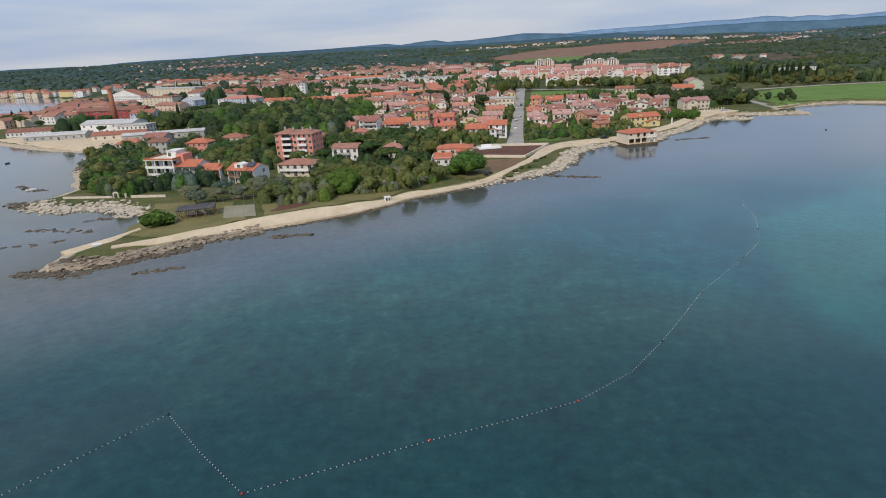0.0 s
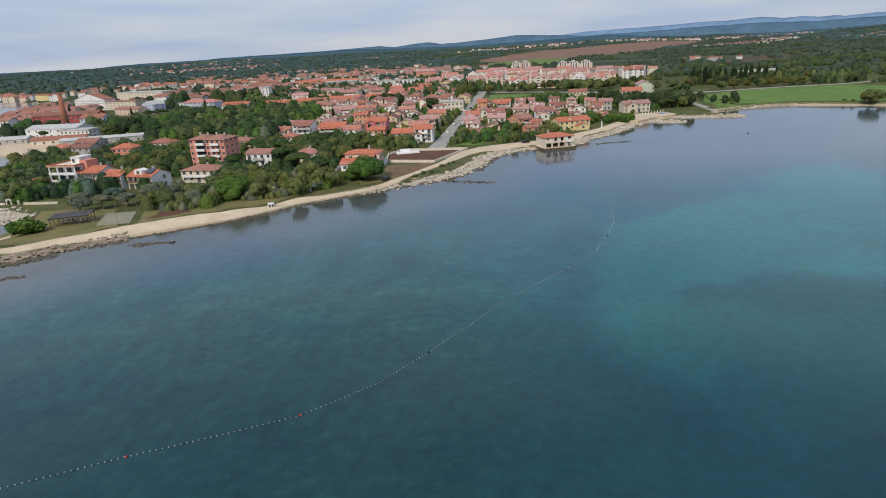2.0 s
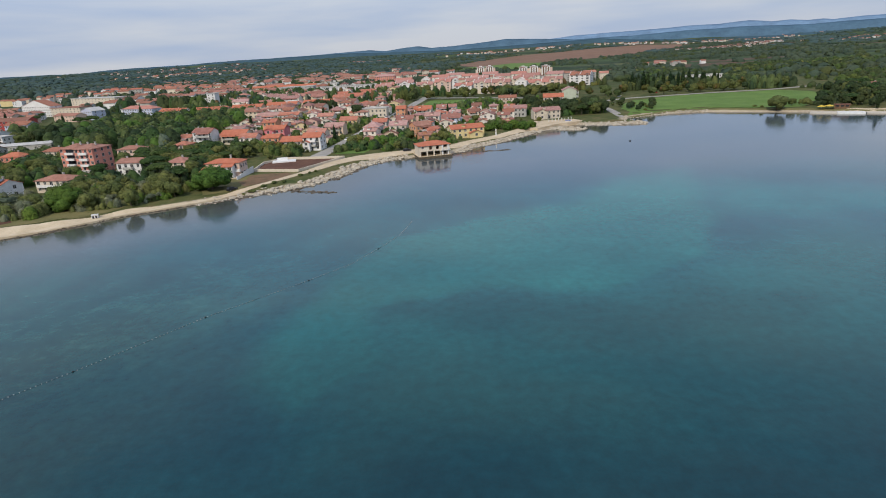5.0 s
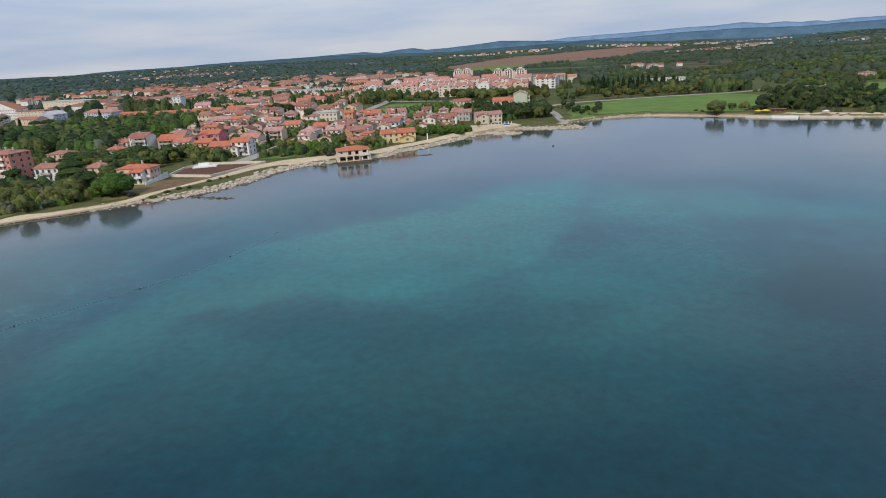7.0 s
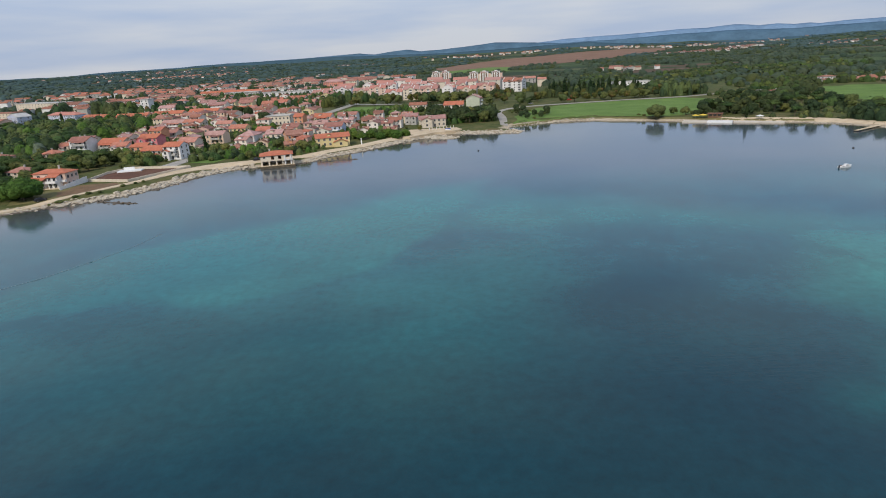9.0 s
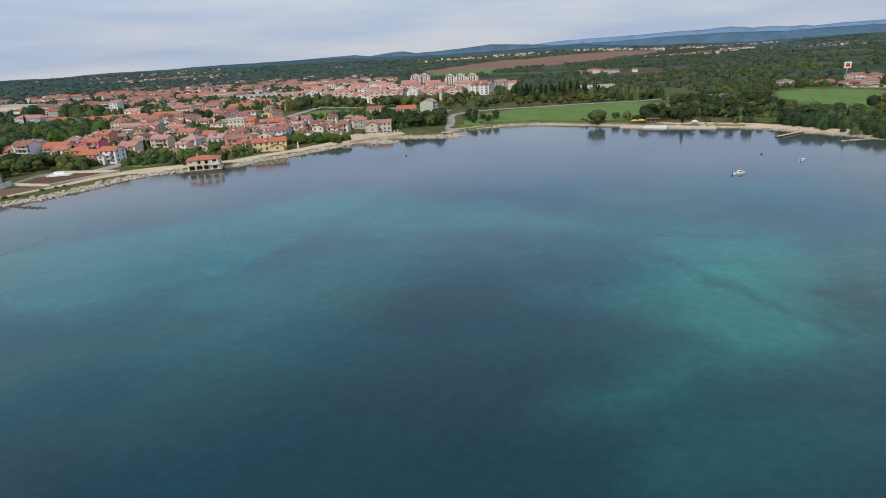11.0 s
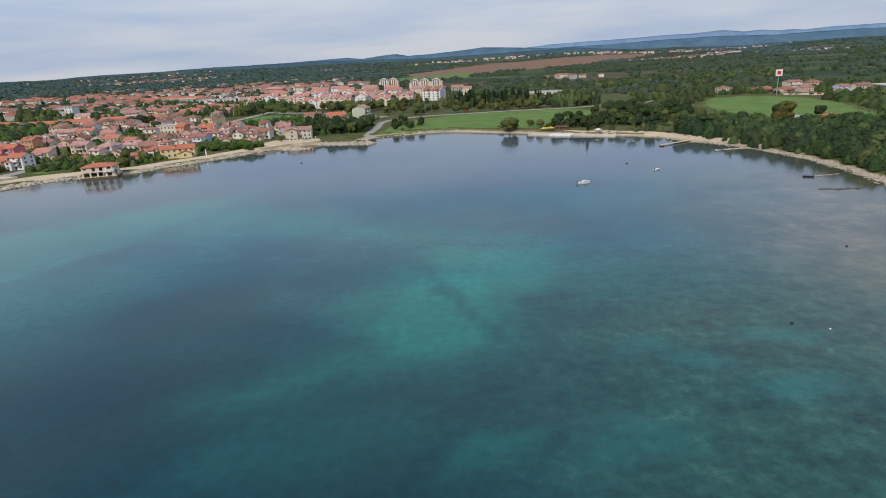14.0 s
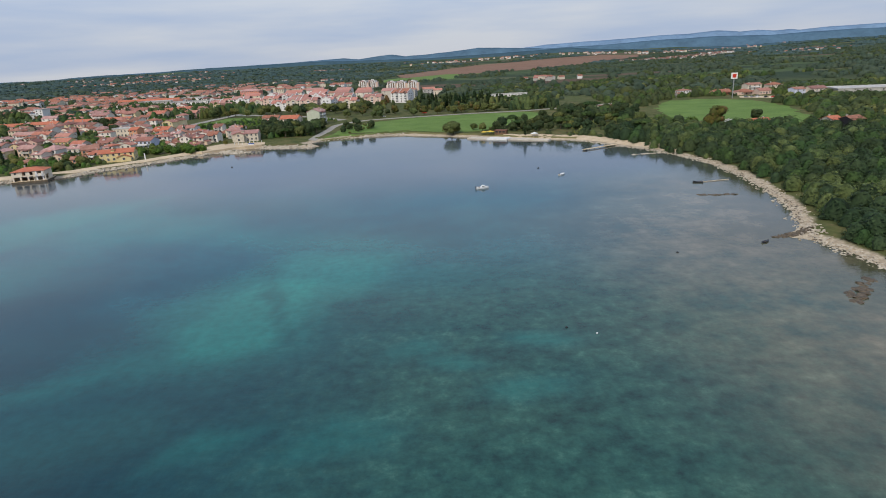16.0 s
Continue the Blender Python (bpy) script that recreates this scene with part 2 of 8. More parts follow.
COAST_BAY = [(228, 357), (231, 363), (222, 376), (226, 391), (258, 401), (285, 399), (310, 381), (335, 365), (366, 343), (392, 326), (402, 314),
             (408, 298), (420, 278), (424, 263), (430, 231), (429, 204), (423, 170), (417, 147), (410, 134), (399, 125), (406, 118),
             (408, 100), (411, 75), (418, 20), (425, -60), (440, -200), (500, -600), (900, -4900), (4900, -4900), (4900, 4900), (-4900, 4900)]
COAST = np.array(COAST_WEST + COAST_TOWN + COAST_BAY, float)


def wobble(x, y, size, seed=0):
    """Smooth noise from -1 to 1 over the plan, with features of that size."""
    x, y = np.asarray(x, float) / size, np.asarray(y, float) / size
    xi, yi = np.floor(x), np.floor(y)
    fx, fy = x - xi, y - yi
    fx, fy = fx * fx * (3 - 2 * fx), fy * fy * (3 - 2 * fy)

    def h(a, c):
        v = np.sin(a * 127.1 + c * 311.7 + seed * 74.7) * 43758.5453
        return v - np.floor(v)
    top = h(xi, yi) * (1 - fx) + h(xi + 1, yi) * fx
    low = h(xi, yi + 1) * (1 - fx) + h(xi + 1, yi + 1) * fx
    return 2 * (top * (1 - fy) + low * fy) - 1


def inland(x, y):
    """Metres from the coast, positive on land."""
    x, y = np.atleast_1d(np.asarray(x, float)), np.atleast_1d(np.asarray(y, float))
    best, inside = np.full(x.shape, 1e18), np.zeros(x.shape, bool)
    for (ax, ay), (bx, by) in zip(COAST, np.roll(COAST, -1, axis=0)):
        dx, dy = bx - ax, by - ay
        k = np.clip(((x - ax) * dx + (y - ay) * dy) / (dx * dx + dy * dy), 0, 1)
        best = np.minimum(best, (x - ax - k * dx) ** 2 + (y - ay - k * dy) ** 2)
        if ay != by:
            cross = ((ay > y) != (by > y)) & (x < (bx - ax) * (y - ay) / (by - ay) + ax)
            inside ^= cross
    d = np.sqrt(best)
    return np.where(inside, d, -d) + 1.3 * wobble(x, y, 9, 1) + 0.7 * wobble(x, y, 4, 2)


def step(a, c, v):
    t = np.clip((np.asarray(v, float) - a) / (c - a), 0, 1)
    return t * t * (3 - 2 * t)


def land_height(x, y, d=None):
    """The ground's height: a low shore, a plain that climbs gently inland, hills at the horizon."""
    x, y = np.atleast_1d(np.asarray(x, float)), np.atleast_1d(np.asarray(y, float))
    d = inland(x, y) if d is None else d
    z = np.where(d < 0, np.maximum(d * 0.2, -3.0), 1.5 * step(0, 9, d) + 0.06)
    low_shore = 1 - step(-300, -420, x) * (1 - step(0, 160, d))
    z = z + np.where(d > 0, 7.0 * np.clip((y - 330) / 800, 0, 1) * low_shore, 0)
    r, a = np.hypot(x - 150, y), np.degrees(np.arctan2(x - 150, np.maximum(y, 1e-6)))
    crest = np.interp(a, [-60, -36, -22, -9, -2, 7, 15, 22, 27, 37, 60], [54, 58, 74, 96, 86, 90, 98, 66, 60, 66, 60])
    hills = step(2300, 4500, r) * (0.72 + 0.28 * wobble(x, y, 700, 5)) + 0.06 * step(1500, 3000, r) * wobble(x, y, 380, 6)
    return z + np.where((d > 0) & (y > 0), (crest - 8) * hills, 0)


def gz(x, y):
    return at_grid(LANDZ, x, y)


def at_grid(values, x, y):
    """A value of the land's grid between its lines."""
    i, j = min(max(int(np.searchsorted(XS, x)) - 1, 0), len(XS) - 2), min(max(int(np.searchsorted(YS, y)) - 1, 0), len(YS) - 2)
    u, v = (x - XS[i]) / (XS[i + 1] - XS[i]), (y - YS[j]) / (YS[j + 1] - YS[j])
    return float((values[j, i] * (1 - u) + values[j, i + 1] * u) * (1 - v) + (values[j + 1, i] * (1 - u) + values[j + 1, i + 1] * u) * v)


def axis(lo, a, c, s, hi, grow=1.05):
    """Grid lines: every s metres from a to c, ever wider beyond."""
    mid_part, left, right = list(np.arange(a, c + s / 2, s)), [], []
    v, w = a, s
    while v > lo:
        w *= grow
        v -= w
        left.append(max(v, lo))
    v, w = mid_part[-1], s
    while v < hi:
        w *= grow
        v += w
        right.append(min(v, hi))
    return np.array(left[::-1] + mid_part + right)


def grid_object(name, xs, ys, z, keep, mat, attributes=()):
    """A sheet over the plan, smooth-shaded; keep: which of its points may carry faces."""
    nx, ny = len(xs), len(ys)
    gx, gy = np.meshgrid(xs, ys)
    idx = np.arange(nx * ny).reshape(ny, nx)
    quads = np.stack([idx[:-1, :-1], idx[:-1, 1:], idx[1:, 1:], idx[1:, :-1]], -1).reshape(-1, 4)
    quads = quads[keep.ravel()[quads].any(1)]
    used = np.unique(quads)
    back = np.full(nx * ny, -1)
    back[used] = np.arange(len(used))
    me = bpy.data.meshes.new(name)
    me.from_pydata(np.stack([gx.ravel(), gy.ravel(), z.ravel()], -1)[used].tolist(), [], back[quads].tolist())
    me.shade_smooth()
    for key, values in attributes:
        me.attributes.new(key, "FLOAT", "POINT").data.foreach_set("value", values.ravel()[used].astype(np.float32))
    me.materials.append(mat)
    return new(name, me)


XS = axis(-4900, -216, 441, 3, 4900)
YS = axis(-4900, 18, 420, 3, 4900)
GX, GY = np.meshgrid(XS, YS)
SHORE = inland(GX.ravel(), GY.ravel()).reshape(GX.shape)
LANDZ = land_height(GX.ravel(), GY.ravel(), SHORE.ravel()).reshape(GX.shape)

# ground: grass, scrub and red earth, bare stone by the sea, a patchwork of fields far off
m, p = shader("open_ground", 0.95, 0.0, 0.1)
shore_at = node(m, "ShaderNodeAttribute")
shore_at.attribute_name = "shore"
big, mid_n, fine_n = noise_of(m, 45.0, 4), noise_of(m, 7.0, 5), noise_of(m, 0.9, 4)
earth = ramp(m, mid_n, [(0.35, (0.055, 0.075, 0.025)), (0.55, (0.10, 0.105, 0.04)), (0.75, (0.17, 0.12, 0.07))])
geo = node(m, "ShaderNodeNewGeometry")
tilt = node(m, "ShaderNodeMapping", Scale=(1 / 260, 1 / 120, 0.0), Rotation=(0, 0, 0.5))
link(m, geo.outputs["Position"], tilt.inputs["Vector"])
cells = node(m, "ShaderNodeTexVoronoi", Scale=1.0, Randomness=0.85)
link(m, tilt.outputs[0], cells.inputs["Vector"])
chan = node(m, "ShaderNodeSeparateColor")
link(m, cells.outputs["Color"], chan.inputs[0])
fields = ramp(m, chan.outputs[0], [(0.0, (0.036, 0.058, 0.034)), (0.35, (0.050, 0.078, 0.038)), (0.6, (0.070, 0.102, 0.046)), (0.8, (0.098, 0.110, 0.058)), (0.94, (0.12, 0.085, 0.062))])
fields.node.color_ramp.interpolation = "CONSTANT"
fields = blend(m, 0.55, fields, ramp(m, noise_of(m, 30.0, 6, 0.7), [(0.35, (0.35, 0.42, 0.4)), (0.65, (1.2, 1.15, 1.0))]), "MULTIPLY")
sepg = node(m, "ShaderNodeSeparateXYZ")
link(m, geo.outputs["Position"], sepg.inputs[0])
far_mix = maths(m, "MULTIPLY", maths(m, "SUBTRACT", sepg.outputs["Y"], 520.0), 1 / 300, True)
col = blend(m, far_mix, earth, fields)
stone = ramp(m, fine_n, [(0.3, (0.30, 0.24, 0.17)), (0.7, (0.50, 0.43, 0.33))])
near_sea = maths(m, "SUBTRACT", 1.0, maths(m, "MULTIPLY", maths(m, "SUBTRACT", maths(m, "ADD", shore_at.outputs["Fac"], maths(m, "MULTIPLY", mid_n, 5.0)), 5.5), 0.6, True), True)
col = blend(m, near_sea, col, stone)
link(m, blend(m, 0.4, col, ramp(m, fine_n, [(0.25, (0.5, 0.5, 0.5)), (0.75, (1.1, 1.1, 1.1))]), "MULTIPLY"), p.inputs["Base Color"])
bump(m, p, fine_n, 0.4, 0.3)
GROUND = m
ground = tagged(grid_object("ground", XS, YS, LANDZ, np.ones(GX.shape, bool), GROUND, [("shore", SHORE)]),
                "grassy coastal plain with bare stone along the water", "ground", kind="structure")


# ---- sea ----
SX, SY = axis(-4900, -140, 441, 2, 4900), axis(-4900, 18, 330, 2, 4900)
WX, WY = np.meshgrid(SX, SY)
OFF = -inland(WX.ravel(), WY.ravel()).reshape(WX.shape)     # metres out from the coast


def spot(cx, cy, rx, ry, turn):
    """A soft-edged, uneven patch over the plan."""
    c, s_ = math.cos(radians(turn)), math.sin(radians(turn))
    q = min(rx, ry)
    wx = WX - cx + 0.35 * q * wobble(WX, WY, q * 0.9 + 3, 61) + 0.18 * q * wobble(WX, WY, q * 0.3 + 3, 62)
    wy = WY - cy + 0.35 * q * wobble(WX, WY, q * 0.9 + 3, 63) + 0.18 * q * wobble(WX, WY, q * 0.3 + 3, 64)
    u, v = (wx * c + wy * s_) / rx, (-wx * s_ + wy * c) / ry
    return np.exp(-(u * u + v * v) ** 1.4)


def shoal(poly, soft, ragged=2.0):
    """A patch of the sea bed within an outline, its edge uneven and so many metres soft."""
    x = WX + ragged * wobble(WX, WY, 14, 71) + 0.5 * ragged * wobble(WX, WY, 5, 72)
    y = WY + ragged * wobble(WX, WY, 14, 73) + 0.5 * ragged * wobble(WX, WY, 5, 74)
    best, within = np.full(x.shape, 1e18), np.zeros(x.shape, bool)
    for (ax, ay), (bx, by) in zip(poly, poly[1:] + poly[:1]):
        dx, dy = bx - ax, by - ay
        k = np.clip(((x - ax) * dx + (y - ay) * dy) / (dx * dx + dy * dy), 0, 1)
        best = np.minimum(best, (x - ax - k * dx) ** 2 + (y - ay - k * dy) ** 2)
        if ay != by:
            within ^= ((ay > y) != (by > y)) & (x < (bx - ax) * (y - ay) / (by - ay) + ax)
    d = np.sqrt(best)
    return step(-soft, soft, np.where(within, d, -d))


sand = np.zeros(WX.shape)
for outline, soft_, k_ in [([(64, 80), (69, 104), (76, 130), (86, 148), (113, 168), (140, 178), (163, 212), (196, 222), (192, 200), (177, 158), (160, 124), (130, 106), (105, 112), (84, 104), (90, 84), (76, 70)], 4.5, 0.34),
                           ([(118, 166), (140, 176), (164, 210), (194, 219), (190, 200), (176, 160), (150, 148), (126, 150)], 8, 0.46),
                           ([(70, 84), (84, 108), (130, 108), (160, 122), (205, 140), (200, 108), (180, 62), (120, 56), (84, 62)], 14, 0.26),
                           ([(178, 160), (196, 200), (216, 186), (246, 163), (292, 140), (302, 122), (262, 136), (235, 150), (200, 150)], 12, 0.32),
                           ([(246, 96), (258, 116), (266, 136), (300, 126), (294, 104), (283, 74), (272, 64), (256, 62), (236, 55), (226, 60), (240, 73), (251, 80)], 8, 0.55),
                           ([(252, 86), (258, 106), (268, 114), (281, 110), (281, 76), (270, 67), (258, 70)], 7, 0.85),
                           ([(230, 44), (254, 40), (268, 50), (262, 62), (240, 60)], 7, 0.36)]:
    sand = np.maximum(sand, shoal(outline, soft_) * k_)
for s_, k_ in [((303, 71, 7, 4, 10), 0.55), ((325, 73, 8, 4, 0), 0.65), ((320, 57, 8, 5, 0), 0.55), ((292, 46, 10, 5, 20), 0.4), ((274, 46, 9, 4, 30), 0.5), ((310, 66, 6, 4, 0), 0.6), ((300, 100, 34, 24, 0), 0.28)]:
    sand = np.maximum(sand, spot(*s_) * k_)
weed = np.zeros(WX.shape)
for outline, soft_, k_ in [([(190, 84), (193, 108), (212, 116), (226, 113), (237, 96), (246, 92), (251, 84), (238, 74), (226, 72), (208, 70)], 11, 0.66),
                           ([(200, 62), (222, 68), (234, 58), (226, 48), (206, 46)], 8, 0.75),
                           ([(128, 98), (146, 107), (172, 98), (170, 82), (150, 78)], 9, 0.5),
                           ([(84, 104), (112, 110), (150, 98), (142, 82), (120, 76), (98, 86)], 8, 0.5),
                           ([(240, 66), (252, 70), (256, 60), (244, 56)], 3, 0.6)]:
    weed = np.maximum(weed, shoal(outline, soft_, 3.0) * k_)
for s_, k_ in [((272, 94, 1.7, 25, 18), 0.5), ((269, 101, 3.0, 5, 18), 0.5), ((277, 80, 2.6, 6, 18), 0.55), ((264, 118, 3, 5, 40), 0.4), ((286, 94, 4, 3, 0), 0.6), ((293, 96, 5, 3, 0), 0.5), ((290, 84, 14, 9, 0), 0.35)]:
    weed = np.maximum(weed, spot(*s_) * k_)
weed = np.maximum(weed, 0.8 * step(120, 62, WY) * step(310, 250, WX) * (0.75 + 0.25 * step(40, 100, WX)) * (1 - 0.8 * sand))
reef = np.maximum(step(225, 320, WX) * step(135, 85, WY), 0.75 * step(74, 30, WX) * step(170, 90, WY))
# where sky sheen is painted onto the water: along the shore and far out
sky_sheen = np.maximum(step(60, 12, OFF) * step(330, 280, WX), 0.9 * step(180, 250, WY)) * (1 - 0.5 * sand)
flats = 0.8 * step(92, 14, OFF) * step(305, 370, WX) * step(235, 190, WY)
flats = np.maximum(flats, 0.4 * step(55, 4, OFF) * step(-40, -85, WX))
m, p = shader("sea_water", 0.05, 0.0, 0.5)
p.inputs["IOR"].default_value = 1.333


def attr(name):
    a = node(m, "ShaderNodeAttribute")
    a.attribute_name = name
    return a.outputs["Fac"]


warp, mottle, fine_w = noise_of(m, 34.0, 4, 0.55), noise_of(m, 9.0, 6, 0.65), noise_of(m, 2.2, 5, 0.65)
sandy = maths(m, "MULTIPLY", attr("sand"), maths(m, "ADD", 0.66, maths(m, "MULTIPLY", warp, 0.68)), True)
deep = ramp(m, maths(m, "ADD", maths(m, "MULTIPLY", warp, 0.55), maths(m, "MULTIPLY", mottle, 0.45)), [(0.3, (0.004, 0.042, 0.058)), (0.5, (0.007, 0.072, 0.093)), (0.72, (0.012, 0.118, 0.136))])
col = blend(m, sandy, deep, (0.016, 0.205, 0.176))
bed = ramp(m, maths(m, "ADD", maths(m, "MULTIPLY", mottle, 0.45), maths(m, "MULTIPLY", noise_of(m, 2.6, 6, 0.75), 0.55)), [(0.36, (0.006, 0.028, 0.029)), (0.47, (0.014, 0.060, 0.053)), (0.56, (0.023, 0.086, 0.070)), (0.68, (0.062, 0.156, 0.122))])
col = blend(m, maths(m, "MULTIPLY", attr("reef"), maths(m, "SUBTRACT", 1.0, maths(m, "MULTIPLY", sandy, 0.7))), col, bed)
col = blend(m, maths(m, "MULTIPLY", attr("weed"), maths(m, "ADD", 0.6, maths(m, "MULTIPLY", mottle, 0.8)), True), col, (0.001, 0.022, 0.034))
# sky reflection put into the base colour as a flat grey-blue
col = blend(m, maths(m, "MULTIPLY", attr("sky_sheen"), maths(m, "ADD", 0.45, maths(m, "MULTIPLY", warp, 0.8)), True), col, (0.094, 0.106, 0.128))
flat_col = ramp(m, maths(m, "ADD", maths(m, "MULTIPLY", mottle, 0.6), maths(m, "MULTIPLY", warp, 0.4)), [(0.38, (0.05, 0.078, 0.066)), (0.5, (0.13, 0.118, 0.082)), (0.64, (0.235, 0.185, 0.125))])
col = blend(m, attr("flats"), col, flat_col)
shallow = maths(m, "SUBTRACT", 1.0, maths(m, "MULTIPLY", maths(m, "ADD", attr("off"), maths(m, "MULTIPLY", mottle, 16.0)), 1 / 36, True), True)
col = blend(m, shallow, col, (0.060, 0.058, 0.030))
link(m, blend(m, 0.5, col, ramp(m, fine_w, [(0.3, (0.55, 0.55, 0.55)), (0.7, (1.25, 1.25, 1.25))]), "MULTIPLY"), p.inputs["Base Color"])
swell = noise_of(m, 1.5, 5, 0.65, stretch=(0.45, 1.7, 1.0))
calm = noise_of(m, 70.0, 3, 0.5, stretch=(0.6, 1.5, 1.0))
bn = node(m, "ShaderNodeBump", Distance=0.06)
link(m, maths(m, "ADD", 0.05, maths(m, "MULTIPLY", maths(m, "POWER", calm, 3.0), 1.8)), bn.inputs["Strength"])
link(m, swell, bn.inputs["Height"])
link(m, bn.outputs[0], p.inputs["Normal"])
SEA = m
water = tagged(grid_object("water", SX, SY, np.zeros(WX.shape), OFF > -4, SEA, [("sand", sand), ("weed", weed), ("reef", reef), ("sky_sheen", sky_sheen), ("flats", flats), ("off", np.maximum(OFF, 0))]),
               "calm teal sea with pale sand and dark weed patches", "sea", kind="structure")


# ---- far hills, their haze painted in as blue base colour ----
def ridge(name, r, crest, tone, seed, ruffle=0.06):
    """A long ridge of hills on the horizon; crest: bearing in degrees and rise of the skyline over the eye, in thousandths of its distance."""
    az = np.arange(-75, 75.01, 0.125)
    rise = np.interp(az, [q[0] for q in crest], [q[1] for q in crest])
    uneven = wobble(az * 0, az, 2.6, seed) + 0.5 * wobble(az * 0, az, 0.9, seed + 1) + 0.25 * wobble(az * 0, az, 0.35, seed + 2)
    top = 46.5 + r * (rise + 10 * ruffle * uneven) / 1000
    rows = []
    for back, k in ((0, -0.3), (0, 0.2), (0.008, 0.5), (0.016, 0.75), (0.022, 0.9), (0.03, 1.0), (0.04, 0.6)):
        q = r * (1 + back) * (1 + 0.004 * wobble(az * 0 + back * 90, az, 1.3, seed + 3))
        rows.append(np.stack([155 + q * np.sin(np.radians(az)), q * np.cos(np.radians(az)), 10 + (top - 10) * k if k > 0 else top * 0 - 20], -1))
    v = np.stack(rows, 1).reshape(-1, 3)
    n, w = len(az), len(rows)
    me = bpy.data.meshes.new(name)
    me.from_pydata(v.tolist(), [], [(i * w + j, (i + 1) * w + j, (i + 1) * w + j + 1, i * w + j + 1) for i in range(n - 1) for j in range(w - 1)])
    me.shade_smooth()
    # tone holds the distance haze: farther ridges are coloured paler and bluer
    me.materials.append(surface(name + "_hazed_cover", tuple(c * 0.82 for c in tone), tuple(c * 1.18 for c in tone), 110.0, 1.0, 24.0, 0.0, local=False, spec=0.0))
    return tagged(new(name, me), "wooded hills with horizon haze painted into their colour", "hills", kind="structure")


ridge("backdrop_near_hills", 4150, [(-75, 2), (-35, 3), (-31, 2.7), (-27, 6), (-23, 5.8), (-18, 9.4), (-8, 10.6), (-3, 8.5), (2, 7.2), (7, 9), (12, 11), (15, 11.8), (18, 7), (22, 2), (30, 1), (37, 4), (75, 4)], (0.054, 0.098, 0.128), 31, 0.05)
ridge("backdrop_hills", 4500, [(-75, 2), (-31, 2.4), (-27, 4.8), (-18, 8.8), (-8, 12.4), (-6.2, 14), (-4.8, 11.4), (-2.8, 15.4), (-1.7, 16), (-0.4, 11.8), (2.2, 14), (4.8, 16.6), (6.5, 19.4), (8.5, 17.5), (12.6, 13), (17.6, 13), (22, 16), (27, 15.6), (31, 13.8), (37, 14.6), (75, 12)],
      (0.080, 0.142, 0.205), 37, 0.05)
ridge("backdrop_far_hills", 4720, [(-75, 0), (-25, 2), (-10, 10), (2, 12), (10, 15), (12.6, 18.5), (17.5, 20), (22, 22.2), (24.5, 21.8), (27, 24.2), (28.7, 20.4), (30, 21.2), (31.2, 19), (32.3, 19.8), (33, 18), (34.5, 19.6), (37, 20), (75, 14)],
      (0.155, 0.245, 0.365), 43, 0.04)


# ---- building blocks ----
class Shape:
    """Collects solids for one mesh."""

    def __init__(self):
        self.v, self.f, self.m = [], [], []

    def add(self, verts, faces, mat=0):
        k = len(self.v)
        self.v += [tuple(q) for q in verts]
        self.f += [tuple(i + k for i in q) for q in faces]
        self.m += [mat] * len(faces)
        return self

    def box(self, x0, x1, y0, y1, z0, z1, mat=0, top=1.0):
        """A box; top: the width of its top against its foot."""
        cx, cy = (x0 + x1) / 2, (y0 + y1) / 2
        lo = [(x0, y0, z0), (x1, y0, z0), (x1, y1, z0), (x0, y1, z0)]
        hi = [(cx + (x - cx) * top, cy + (y - cy) * top, z1) for x, y, _ in lo]
        return self.add(lo + hi, [(0, 3, 2, 1), (4, 5, 6, 7), (0, 1, 5, 4), (1, 2, 6, 5), (2, 3, 7, 6), (3, 0, 4, 7)], mat)

    def prism(self, outline, a, c, along="y", mat=0):
        """An outline of (u, z) drawn out from a to c along x or y."""
        n = len(outline)
        pts = [((u, s, z) if along == "y" else (s, u, z)) for s in (a, c) for u, z in outline]
        faces = [tuple(range(n)), tuple(range(2 * n - 1, n - 1, -1))] + [(i, i + n, (i + 1) % n + n, (i + 1) % n) for i in range(n)]
        return self.add(pts, faces, mat)

    def tube(self, x, y, z0, z1, r0, r1, n=8, mat=0, dx=0.0, dy=0.0):
        pts = [(x + r0 * math.cos(2 * math.pi * i / n), y + r0 * math.sin(2 * math.pi * i / n), z0) for i in range(n)]
        pts += [(x + dx + r1 * math.cos(2 * math.pi * i / n), y + dy + r1 * math.sin(2 * math.pi * i / n), z1) for i in range(n)]
        return self.add(pts, [tuple(range(n - 1, -1, -1)), tuple(range(n, 2 * n))] + [(i, (i + 1) % n, (i + 1) % n + n, i + n) for i in range(n)], mat)

    def mesh(self, name, *mats, smooth=False, fix=True):
        me = bpy.data.meshes.new(name)
        me.from_pydata(self.v, [], self.f)
        for q in mats:
            me.materials.append(q)
        if len(mats) > 1:
            me.polygons.foreach_set("material_index", self.m)
        if fix:
            bm = bmesh.new()
            bm.from_mesh(me)
            bmesh.ops.recalc_face_normals(bm, faces=bm.faces)
            bm.to_mesh(me)
            bm.free()
        if smooth:
            me.shade_smooth()
        return me


def part(name, data, parent, m=None, label=""):
    ob = new(name, data)
    ob.parent = parent
    if m is not None:
        ob.matrix_basis = m
    return tagged(ob, label)


def base(name, x, y, turn=0.0, label="", category="", group="", lift=0.0, kind=""):
    ob = new(name)
    ob.empty_display_size = 0.5
    ob.matrix_basis = pose(x, y, gz(x, y) + lift, 0, 0, turn)
    return tagged(ob, label, category, group, kind)


TAKEN = []      # plan circles that houses and yards stand on
CACHE = {}
SPLIT = {}      # of each window mesh: its frame alone and its pane


